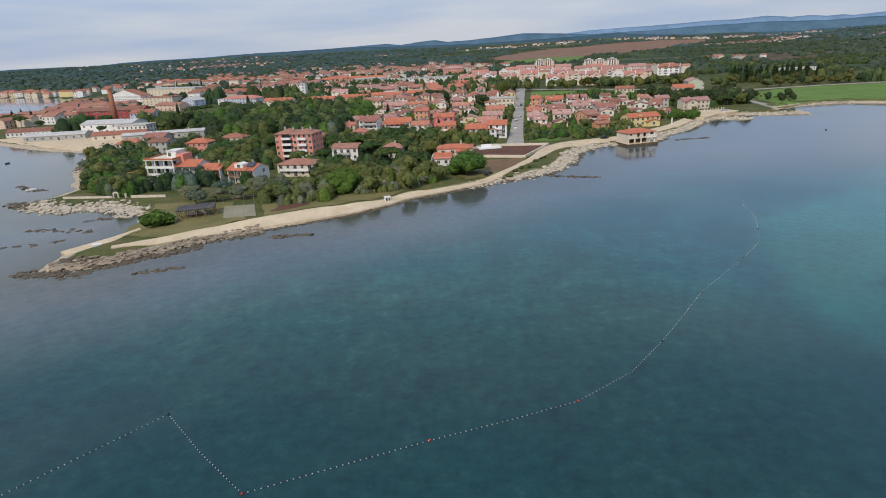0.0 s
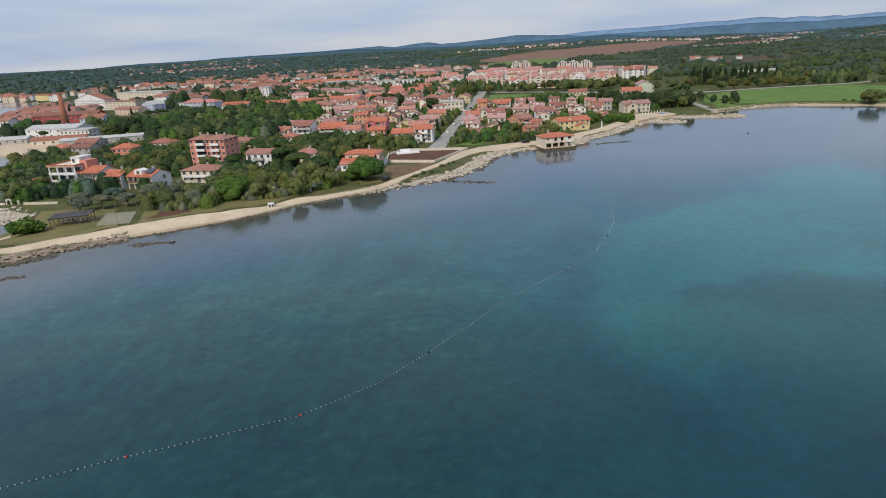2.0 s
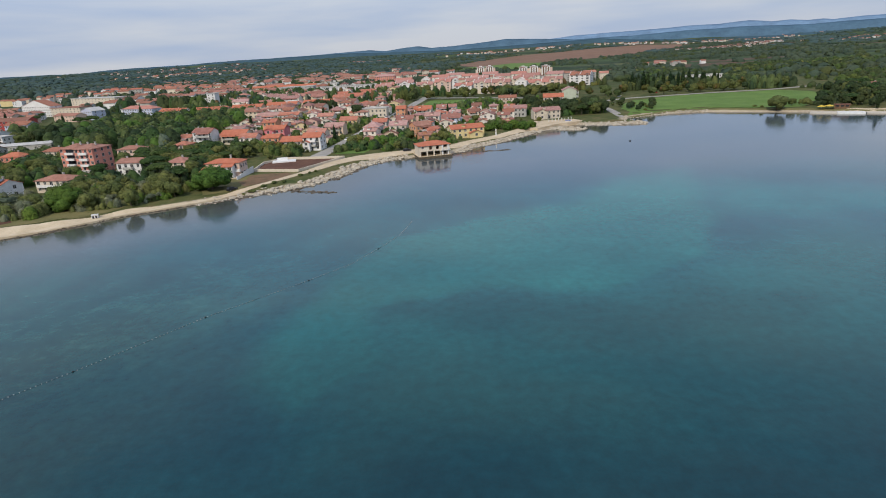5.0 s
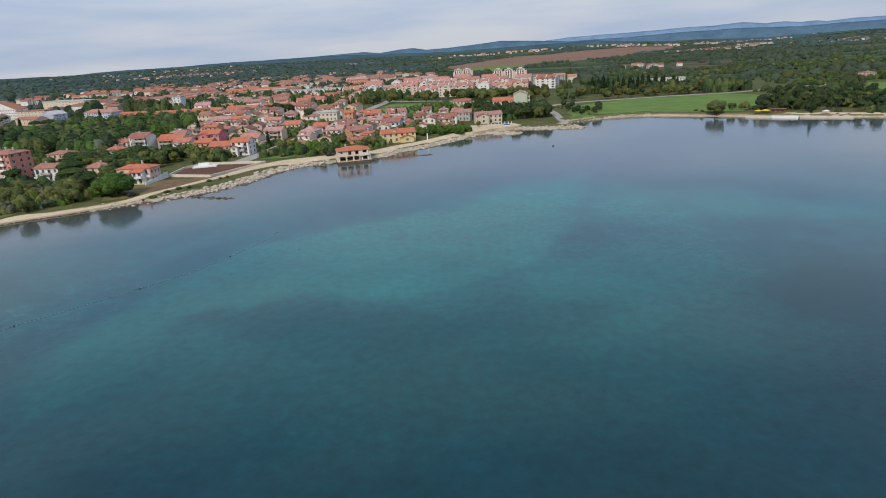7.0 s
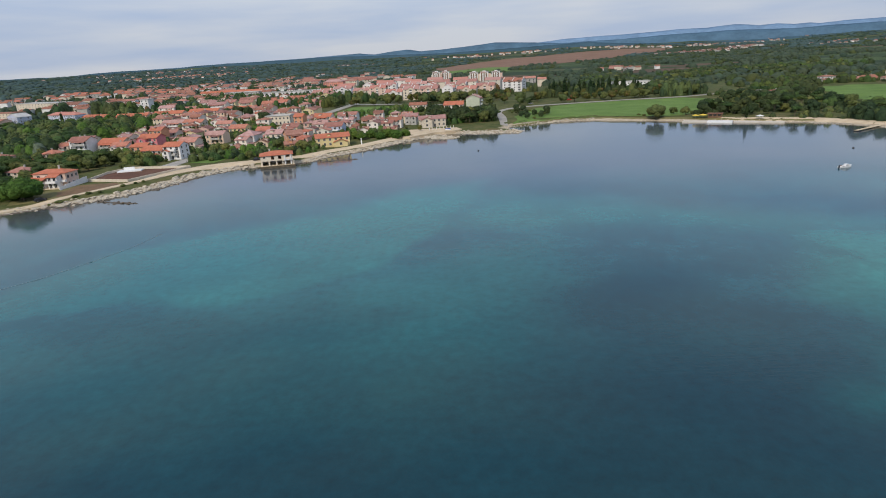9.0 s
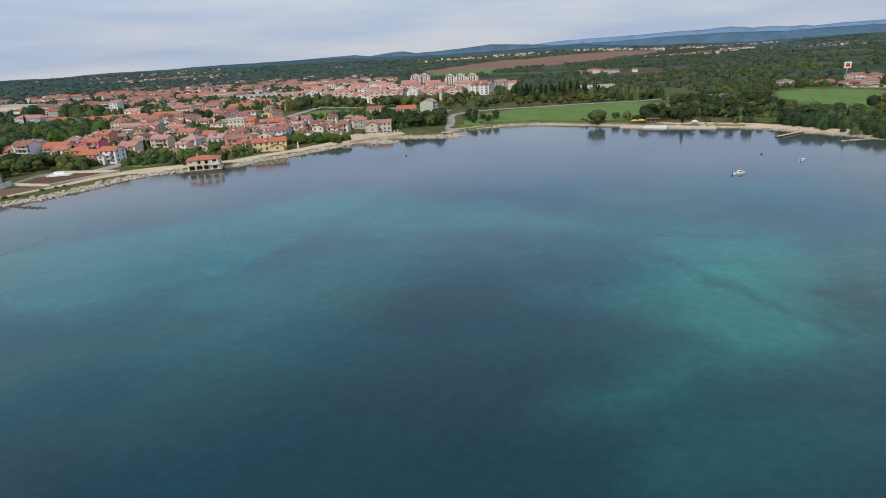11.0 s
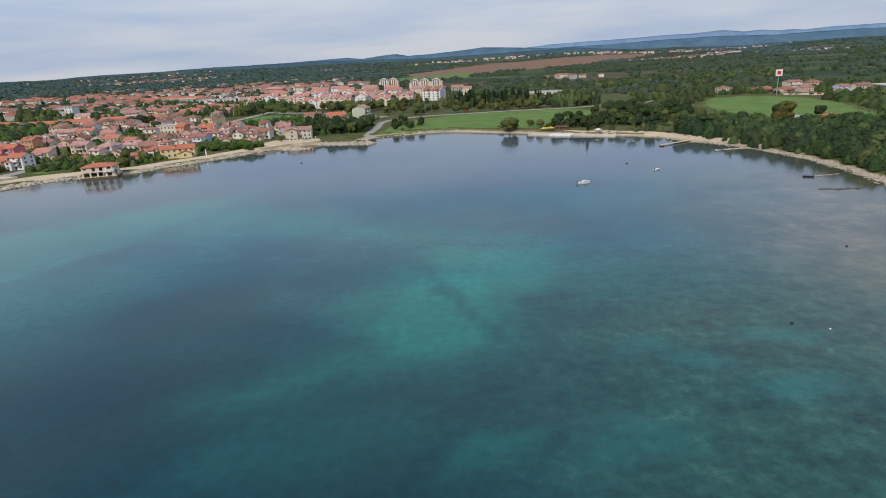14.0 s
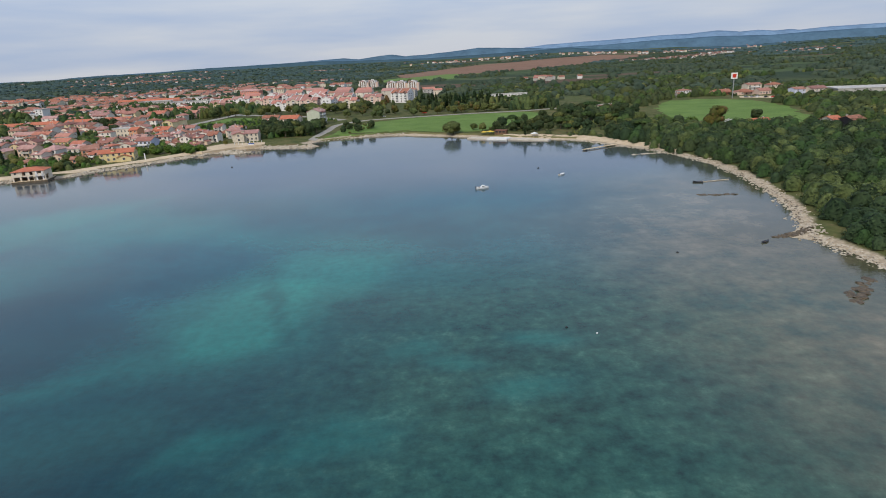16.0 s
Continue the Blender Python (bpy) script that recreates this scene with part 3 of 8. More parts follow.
def cached(key, make):
    if key not in CACHE:
        CACHE[key] = make()
    return CACHE[key]


def window_mesh(w=1.1, h=1.35, shutters=False):
    """A two-light window in one piece: a frame 6 cm proud of the wall at y = 0, panes set back in it, shutters folded open beside it."""
    def make():
        xs = [-w / 2 - 0.1, -w / 2, -0.04, 0.04, w / 2, w / 2 + 0.1]
        if shutters:
            xs = [-w - 0.1] + xs + [w + 0.1]
        zs, k0 = [-0.1, 0.0, h, h + 0.1], 1 if shutters else 0
        verts, index, faces, mats = [], {}, [], []

        def v(x, y, z):
            key = (round(x, 3), round(y, 3), round(z, 3))
            if key not in index:
                index[key] = len(verts)
                verts.append(key)
            return index[key]

        def quad(mat, *q):
            faces.append(tuple(v(*t) for t in q))
            mats.append(mat)
        for i in range(len(xs) - 1):
            for j in range(3):
                x0, x1, z0, z1 = xs[i], xs[i + 1], zs[j], zs[j + 1]
                if j == 1 and i in (k0 + 1, k0 + 3):
                    quad(1, (x0, -0.01, z0), (x1, -0.01, z0), (x1, -0.01, z1), (x0, -0.01, z1))
                    quad(0, (x0, -0.06, z0), (x1, -0.06, z0), (x1, -0.01, z0), (x0, -0.01, z0))
                    quad(0, (x0, -0.01, z1), (x1, -0.01, z1), (x1, -0.06, z1), (x0, -0.06, z1))
                    quad(0, (x0, -0.06, z0), (x0, -0.01, z0), (x0, -0.01, z1), (x0, -0.06, z1))
                    quad(0, (x1, -0.01, z0), (x1, -0.06, z0), (x1, -0.06, z1), (x1, -0.01, z1))
                else:
                    quad(2 if shutters and i in (0, len(xs) - 2) else 0, (x0, -0.06, z0), (x1, -0.06, z0), (x1, -0.06, z1), (x0, -0.06, z1))
        for x0, x1 in zip(xs, xs[1:]):
            quad(0, (x0, 0.02, zs[0]), (x1, 0.02, zs[0]), (x1, -0.06, zs[0]), (x0, -0.06, zs[0]))
            quad(0, (x0, -0.06, zs[3]), (x1, -0.06, zs[3]), (x1, 0.02, zs[3]), (x0, 0.02, zs[3]))
        for z0, z1 in zip(zs, zs[1:]):
            quad(0, (xs[0], 0.02, z0), (xs[0], -0.06, z0), (xs[0], -0.06, z1), (xs[0], 0.02, z1))
            quad(0, (xs[-1], -0.06, z0), (xs[-1], 0.02, z0), (xs[-1], 0.02, z1), (xs[-1], -0.06, z1))
        whole = bpy.data.meshes.new("window")
        whole.from_pydata(verts, [], faces)
        for q in (FRAME, GLASS_DARK, SHUTTER):
            whole.materials.append(q)
        whole.polygons.foreach_set("material_index", mats)
        bare, glass = bpy.data.meshes.new("window"), bpy.data.meshes.new("pane")
        bare.from_pydata(verts, [], [q for q, k in zip(faces, mats) if k != 1])
        for q in (FRAME, SHUTTER):
            bare.materials.append(q)
        bare.polygons.foreach_set("material_index", [k // 2 for k in mats if k != 1])
        g = Shape().box(-w / 2, w / 2, -0.012, 0.012, 0.0, h)
        glass = g.mesh("pane", GLASS_DARK)
        SPLIT[whole.name] = (bare, glass)
        return whole
    return cached(("win", w, h, shutters), make)


def split_windows(group):
    """Gives the windows of near houses a pane of their own."""
    for ob in list(bpy.data.objects):
        if ob.type == "MESH" and ob.data.name in SPLIT and ob.parent and (ob.parent.get("group", "") == group or ob.parent.name == group):
            ob.data, glass = SPLIT[ob.data.name]
            part("pane", glass, ob)


def balcony_mesh(w, depth=1.2, solid=True):
    """A balcony tray in one piece: slab and parapet."""
    def make():
        hw, e = w / 2, 0.1
        top = 0.95
        o = [(-hw, -depth), (hw, -depth), (hw, 0.02), (-hw, 0.02)]
        n = [(-hw + e, -depth + e), (hw - e, -depth + e), (hw - e, 0.02), (-hw + e, 0.02)]
        pts = [(x, y, -0.15) for x, y in o] + [(x, y, top) for x, y in o] + [(x, y, top) for x, y in n] + [(x, y, 0.0) for x, y in n]
        f = [(0, 3, 2, 1), (0, 1, 5, 4), (1, 2, 6, 5), (3, 0, 4, 7), (4, 5, 9, 8), (5, 6, 10, 9), (7, 4, 8, 11),
             (8, 9, 13, 12), (9, 10, 14, 13), (11, 8, 12, 15), (12, 13, 14, 15)]
        return Shape().add(pts, f).mesh("balcony", WALL_WHITE if solid else WALL_GREY, fix=False)
    return cached(("bal", round(w, 1), depth, solid), make)


def roof_shape(w, d, eaves, pitch, style, over=0.45, thick=0.16):
    """A tiled roof: its ridge along x; a hip roof slopes at all four sides."""
    s = Shape()
    hw, hd = w / 2 + over, d / 2 + over
    low, ridge = eaves - over * pitch, eaves + d / 2 * pitch
    if style == "hip":
        rx = max(hw - hd, 0.3)
        top = [(-rx, 0, ridge), (rx, 0, ridge)]
        lo = [(-hw, -hd, low), (hw, -hd, low), (hw, hd, low), (-hw, hd, low)]
        pts = lo + top + [(x, y, z - thick) for x, y, z in lo + top]
        s.add(pts, [(0, 1, 5, 4), (2, 3, 4, 5), (1, 2, 5), (3, 0, 4), (6, 7, 11, 10), (8, 9, 10, 11), (7, 8, 11), (9, 6, 10),
                    (0, 1, 7, 6), (1, 2, 8, 7), (2, 3, 9, 8), (3, 0, 6, 9)])
    elif style == "gable":
        s.prism([(-hd, low), (0, ridge + 0.05), (hd, low), (hd, low - thick), (0, ridge + 0.05 - thick), (-hd, low - thick)], -hw, hw, "x")
    elif style == "shed":
        s.prism([(-hd, low), (hd, ridge), (hd, ridge - thick), (-hd, low - thick)], -hw, hw, "x")
    else:
        s.box(-hw, hw, -hd, hd, eaves, eaves + 0.25)
        s.box(-hw, hw, -hd, -hd + 0.25, eaves + 0.25, eaves + 0.7).box(-hw, hw, hd - 0.25, hd, eaves + 0.25, eaves + 0.7)
        s.box(-hw, -hw + 0.25, -hd + 0.25, hd - 0.25, eaves + 0.25, eaves + 0.7).box(hw - 0.25, hw, -hd + 0.25, hd - 0.25, eaves + 0.25, eaves + 0.7)
    return s


def house(x, y, turn, w, d, floors, style="gable", walls=None, tiles=None, label="", category="house", group="houses of the town",
          pitch=0.42, storey=2.85, side=True, balcony=0, shutters=False, chimneys=1, win=1.1, kindname="house", gap=2.9, side_gap=3.2, front=True, extras=0):
    """A house whose front looks along its own -y; walls, roof, chimney and every window are parts."""
    walls, tiles = walls or WALL, tiles or ROOF
    h = floors * storey + 0.25
    o = base(kindname, x, y, turn, label or "rendered house under a clay tile roof", category, group)
    TAKEN.append((x, y, max(w, d) * 0.6))
    s = Shape()
    if style in ("gable",):
        s.prism([(-d / 2, -0.8), (d / 2, -0.8), (d / 2, h), (0, h + d / 2 * pitch - 0.1), (-d / 2, h)], -w / 2, w / 2, "x")
    elif style == "shed":
        s.prism([(-d / 2, -0.8), (d / 2, -0.8), (d / 2, h + d * 0.5 * pitch - 0.1), (-d / 2, h)], -w / 2, w / 2, "x")
    else:
        s.box(-w / 2, w / 2, -d / 2, d / 2, -0.8, h)
    part("wall", s.mesh("wall", walls), o)
    part("roof", roof_shape(w, d, h, pitch, style).mesh("roof", tiles), o)
    rnd = random.Random(int(x * 7 + y * 13))
    if style != "flat":
        for k in range(chimneys):
            cx = rnd.uniform(-w * 0.35, w * 0.35)
            part("chimney", cached("chimney", lambda: Shape().box(-0.35, 0.35, -0.3, 0.3, -0.9, 0.9).box(-0.45, 0.45, -0.4, 0.4, 0.9, 1.05).mesh("chimney", WALL_GREY)),
                 o, pose(cx, 0.5, h + d / 2 * pitch - 0.35))
    n = max(1, int(w // gap))
    for fl in range(floors):
        z0 = fl * storey + 1.0
        for k in range(n if front else 0):
            u = -w / 2 + w * (k + 0.5) / n
            tall = fl == 0 and k == n // 2 or (balcony and fl > 0 and k % 2 == 0)
            me = window_mesh(win + 0.3, 2.05) if tall else window_mesh(win, 1.35, shutters)
            part("door" if tall and fl == 0 else "window", me, o, pose(u, -d / 2, z0 - (0.8 if tall else 0)))
        if balcony and fl > 0:
            part("balcony", balcony_mesh(w * balcony, solid=rnd.random() < 0.5), o, pose(0, -d / 2, fl * storey + 0.12))
        if side:
            for sx, rz in ((1, 90), (-1, -90)) if side is True else ((side, 90 * side),):
                ns = max(1, int(d // side_gap))
                for k in range(ns):
                    part("window", window_mesh(win, 1.35, shutters), o, pose(sx * w / 2, -d / 2 + d * (k + 0.5) / ns, z0, 0, 0, rz))
    if extras:
        add_wings(o, w, d, h, floors, storey, pitch, walls, tiles, random.Random(extras))
    return o


def add_wings(o, w, d, h, floors, storey, pitch, walls, tiles, rnd):
    """What breaks up a house: a gabled wing to the front, a roofed loggia, a low annex, a dormer."""
    kind = rnd.random()
    if kind < 0.42:
        ww, deep, u, e = w * rnd.uniform(0.36, 0.5), rnd.uniform(1.6, 2.8), rnd.choice((-1, 1)) * w * 0.22, h - rnd.choice((0.4, storey))
        part("wing", Shape().prism([(u - ww / 2, -0.8), (u + ww / 2, -0.8), (u + ww / 2, e), (u, e + ww / 2 * pitch - 0.1), (u - ww / 2, e)], -d / 2 - deep, -d / 2 + 0.5, "y").mesh("wing", walls), o)
        part("wing_roof", roof_shape(deep + 2.2, ww, e, pitch, "gable", 0.35).mesh("wing_roof", tiles), o, pose(u, -d / 2 - deep / 2 + 0.9, 0, 0, 0, 90))
        for fl in range(max(1, int((e + 0.3) // storey))):
            part("window", window_mesh(1.2, 1.35), o, pose(u, -d / 2 - deep, fl * storey + 1.0))
    elif kind < 0.85:
        lw, u = w * rnd.uniform(0.45, 0.8), rnd.uniform(-0.1, 0.1) * w
        part("porch_roof", Shape().prism([(-d / 2 - 2.0, h - 0.95), (-d / 2 + 0.1, h - 0.25), (-d / 2 + 0.1, h - 0.43), (-d / 2 - 2.0, h - 1.13)], u - lw / 2, u + lw / 2, "x").mesh("porch_roof", tiles), o)
        for sx in (-1, 1):
            part("post", Shape().box(u + sx * (lw / 2 - 0.3) - 0.14, u + sx * (lw / 2 - 0.3) + 0.14, -d / 2 - 1.85, -d / 2 - 1.57, -0.8, h - 1.0).mesh("post", walls), o)
        for fl in range(1, floors):
            part("balcony", balcony_mesh(lw, 1.8, rnd.random() < 0.6), o, pose(u, -d / 2, fl * storey + 0.1))
    if rnd.random() < 0.45:
        sx, aw, e = rnd.choice((-1, 1)), rnd.uniform(2.2, 3.4), storey + rnd.uniform(-0.3, 0.4)
        x0, x1 = sorted((sx * (w / 2 - 0.05), sx * (w / 2 + aw)))
        part("annex", Shape().box(x0, x1, -d * 0.42, d * 0.3, -0.8, e).mesh("annex", walls), o)
        part("annex_roof", Shape().prism([(sx * w / 2, e + 0.9), (sx * (w / 2 + aw + 0.3), e + 0.05), (sx * (w / 2 + aw + 0.3), e - 0.1), (sx * w / 2, e + 0.72)], -d * 0.46, d * 0.34, "y").mesh("annex_roof", tiles), o)
    if rnd.random() < 0.3:
        u = rnd.uniform(-0.2, 0.2) * w
        z = h + d * 0.12 * pitch
        part("dormer", Shape().box(u - 0.9, u + 0.9, -d * 0.36, -d * 0.05, z - 0.4, z + 1.2).mesh("dormer", walls), o)
        part("dormer_roof", Shape().box(u - 1.1, u + 1.1, -d * 0.4, -d * 0.02, z + 1.2, z + 1.34).mesh("dormer_roof", tiles), o)


def ribbon(name, line, mat, lift=0.12, kerb=0.1, cross=6, label="", category="road", kind="structure", every=3.0):
    """A road or path along (x, y, width) stations that hugs the ground, with a real edge."""
    pts = []
    for (x0, y0, w0), (x1, y1, w1) in zip(line, line[1:]):
        n = max(1, int(math.hypot(x1 - x0, y1 - y0) / every))
        pts += [(x0 + (x1 - x0) * k / n, y0 + (y1 - y0) * k / n, w0 + (w1 - w0) * k / n) for k in range(n)]
    pts.append(line[-1])
    pts = np.array(pts, float)
    for _ in range(3):
        pts[1:-1] = (pts[:-2] + 2 * pts[1:-1] + pts[2:]) / 4
    way = np.gradient(pts[:, :2], axis=0)
    way /= np.maximum(np.hypot(way[:, 0], way[:, 1])[:, None], 1e-6)
    side_v = np.stack([-way[:, 1], way[:, 0]], -1)
    rows = []
    for k in range(cross + 1):
        q = pts[:, :2] + side_v * (pts[:, 2:3] * (k / cross - 0.5) * (1 + 0.06 * wobble(pts[:, 0], pts[:, 1], 6, 9 + (k > cross / 2))[:, None]))
        z = np.maximum(land_height(q[:, 0], q[:, 1]), 0.35) + lift
        rows.append(np.column_stack([q, z]))
    foot0, foot1 = rows[0].copy(), rows[-1].copy()
    foot0[:, 2] -= lift + 0.9
    foot1[:, 2] -= lift + 0.9
    rows = [foot0] + rows + [foot1]
    n, k = len(pts), len(rows)
    verts = np.stack(rows, 1).reshape(-1, 3)
    faces = [(i * k + j, i * k + j + 1, (i + 1) * k + j + 1, (i + 1) * k + j) for i in range(n - 1) for j in range(k - 1)]
    me = bpy.data.meshes.new(name)
    me.from_pydata(verts.tolist(), [], faces)
    me.materials.append(mat)
    bm = bmesh.new()
    bm.from_mesh(me)
    bmesh.ops.recalc_face_normals(bm, faces=bm.faces)
    bm.to_mesh(me)
    bm.free()
    return tagged(new(name, me), label, category, kind=kind)


def sheet(name, corners, mat, lift=0.12, cell=6.0, rough_edge=1.0, label="", category="", kind="structure"):
    """A patch of ground cover with an uneven edge, laid over the land."""
    from mathutils.geometry import delaunay_2d_cdt
    c = np.array(corners, float)
    edge = []
    for a, e in zip(c, np.roll(c, -1, axis=0)):
        n = max(2, int(np.hypot(*(e - a)) / (cell * 0.5)))
        edge += [a + (e - a) * k / n for k in range(n)]
    edge = np.array(edge)
    edge = edge + rough_edge * np.stack([wobble(edge[:, 0], edge[:, 1], cell * 1.3, 3), wobble(edge[:, 0], edge[:, 1], cell * 1.3, 4)], -1)
    gx, gy = np.meshgrid(np.arange(edge[:, 0].min(), edge[:, 0].max(), cell), np.arange(edge[:, 1].min(), edge[:, 1].max(), cell))
    inner = np.stack([gx.ravel(), gy.ravel()], -1)
    n = len(edge)
    v2, _, faces, *_ = delaunay_2d_cdt([Vector(q) for q in edge.tolist() + inner.tolist()], [], [tuple(range(n))], 1, 1e-4)
    q = np.array([tuple(v) for v in v2])
    z = np.maximum(land_height(q[:, 0], q[:, 1]), 0.3) + lift
    me = bpy.data.meshes.new(name)
    me.from_pydata(np.column_stack([q, z]).tolist(), [], [tuple(f_) for f_ in faces])
    me.materials.append(mat)
    if me.polygons and me.polygons[0].normal.z < 0:
        me.flip_normals()
    me.shade_smooth()
    return tagged(new(name, me), label, category, kind=kind)


# ---- roads, paths and open patches ----
RED_FIELD = [(230, 1690), (347, 1900), (420, 1800), (581, 1893), (800, 2250), (1106, 2640), (1500, 3250), (1250, 3350), (887, 3150), (500, 2850), (300, 2600), (180, 2150)]
GREEN_FIELD = [(150, 1350), (330, 1330), (430, 1700), (650, 2230), (400, 1830), (347, 1930), (192, 1680)]
PROM = [(-90, 150, 2.5), (-80, 154.5, 3.5), (-68, 163, 5), (-57, 168.5, 7), (-43, 175.5, 9), (-30, 180.5, 8), (-20, 187, 6), (-12, 195.5, 5.5), (2, 203, 5), (15, 211, 4)]
SHORE_PATH = [(15, 211, 5), (24, 221, 3), (34, 236, 3.5), (44, 253, 5), (52, 271, 8), (62, 281, 11), (74, 287, 10), (92, 293, 7), (106, 298, 7), (116, 312, 6), (132, 326, 6),
              (148, 346, 6), (160, 362, 7), (172, 368, 8)]
MAIN_ROAD = [(38, 285, 9), (43, 317, 7.5), (60, 427, 7.5), (74, 520, 8), (86, 600, 9), (92, 640, 9)]
BAY_ROAD = [(222, 388, 5), (226, 430, 6), (226, 470, 6), (240, 494, 6), (266, 504, 6), (293, 506, 6), (344, 511, 6), (391, 509, 6), (451, 526, 6), (520, 546, 6)]
TOWN_ROAD = [(92, 628, 8), (140, 600, 8), (190, 560, 8), (226, 512, 8)]
ribbon("road_main", MAIN_ROAD, ASPHALT, label="pale worn asphalt street running inland", every=6)
ribbon("road_bay", BAY_ROAD, ASPHALT, label="pale asphalt road behind the meadow", every=6)
ribbon("road_town", TOWN_ROAD, ASPHALT, label="asphalt street beside the playing field", every=6)
ribbon("road_meadow", [(447, 366, 4), (462, 372, 4), (480, 392, 4), (492, 420, 4)], PATHWAY, label="gravel track at the meadow's edge", every=6)
ribbon("pavement_promenade", PROM, CONCRETE, lift=0.25, label="pale concrete promenade along the water", category="promenade")
ribbon("pavement_shore_path", SHORE_PATH, PATHWAY, lift=0.2, label="pale limestone gravel path along the shore", category="path")
ribbon("pavement_bay_path", [(228, 390, 2.5), (258, 404, 2.5), (286, 402.5, 2.5), (312, 385.5, 2.5), (337, 369, 2.5), (368, 347, 2.5), (394, 330, 2.5)], DRYGRASS, lift=0.2,
       label="sandy path along the bay", category="path")
sheet("ground_meadow", [(230, 395), (258, 406), (286, 405), (315, 390), (340, 380), (352, 398), (366, 411), (403, 438), (402, 478), (388, 500), (344, 504), (294, 499), (262, 480), (240, 450)], MEADOW, 0.15, 8, 2,
      "mown bright green meadow behind the bay", "meadow")
sheet("ground_far_meadow", [(470, 384), (498, 366), (520, 352), (548, 340), (566, 384), (584, 430), (590, 470), (588, 500), (560, 530), (530, 532), (504, 490), (482, 424)], MEADOW, 0.15, 8, 5,
      "bright green field ringed by trees", "meadow")
sheet("ground_pitch", [(78, 482), (140, 500), (160, 572), (96, 594)], MEADOW, 0.12, 10, 0.3, "green grassy playing field", "playing field")
sheet("ground_lawn", [(47, 296), (62, 293), (66, 310), (52, 330), (47, 322)], MEADOW, 0.12, 3, 0.6, "small green lawn beside the street", "lawn")
sheet("ground_lawn_point", [(-96, 163), (-80, 157), (-60, 172), (-72, 196), (-100, 200), (-98, 182)], DRYGRASS, 0.12, 3, 1.0, "worn lawn on the point", "lawn")
sheet("ground_red_soil", [(-54, 179), (-47, 182), (-43, 187), (-46, 191), (-53, 188)], REDSOIL, 0.14, 3, 1.5, "bare red soil under the shore trees", "soil")
sheet("ground_shore_verge", [(-56, 174), (-40, 183), (-22, 191), (-12, 201), (-20, 206), (-40, 198), (-60, 190)], DRYGRASS, 0.1, 3, 1.5, "dry grassy verge along the promenade", "verge")
sheet("ground_dry_verge", [(10, 214), (20, 219), (32, 236), (40, 252), (28, 250), (16, 250), (4, 232)], DRYGRASS, 0.11, 3, 0.8, "dry grass beside the path", "verge")
sheet("ground_bare_verge", [(20, 250), (33, 251), (38, 247), (30, 231), (22, 226), (17, 234)], surface("bare_brown_verge", (0.12, 0.085, 0.045), (0.21, 0.125, 0.075), 3.0, 0.95, 0.5, 0.4, local=False), 0.15, 2.5, 1.4, "bare brown verge between path and plot wall", "verge")
sheet("ground_garden_plot", [(17, 259), (38, 252.5), (53, 281), (22, 286), (16, 276)], REDSOIL, 0.16, 3, 0.2, "walled plot of dark red soil", "garden plot")
sheet("ground_red_field", RED_FIELD, FARSOIL, 0.6, 60, 12, "wide ploughed field of red earth", "field")
sheet("ground_small_red_field", [(440, 800), (520, 815), (530, 850), (450, 840)], FARSOIL, 0.3, 20, 3, "small ploughed red field", "field")
sheet("ground_green_field", GREEN_FIELD, MEADOW, 0.5, 40, 8, "long green field beyond the town", "field")
sheet("ground_car_park", [(-58, 262), (-48, 264), (-50, 290), (-60, 290)], ASPHALT, 0.12, 4, 0.4, "asphalt yard beside the flats", "yard")
sheet("ground_beach", [(352, 352), (368, 344), (392, 328), (403, 315), (410, 299), (422, 279), (426, 264), (434, 264), (430, 283), (420, 304), (411, 321), (397, 337), (372, 351), (354, 360)], PATHWAY, 0.1, 4, 1.2, "pale pebbly beach along the bay", "beach")
sheet("ground_court", [(-68, 174.5), (-58, 175.5), (-63, 191), (-73, 190)], COURT, 0.16, 4, 0.1, "fenced sandy ball court", "court")
sheet("ground_boatyard", [(-318, 424), (-300, 410), (-266, 386), (-236, 365), (-210, 351), (-196, 362), (-190, 386), (-214, 410), (-250, 428), (-290, 442)], PATHWAY, 0.14, 5, 1.0, "pale concrete apron of the boatyard", "yard")


# ---- houses by the shore ----
N_GROUP = "houses by the shore"


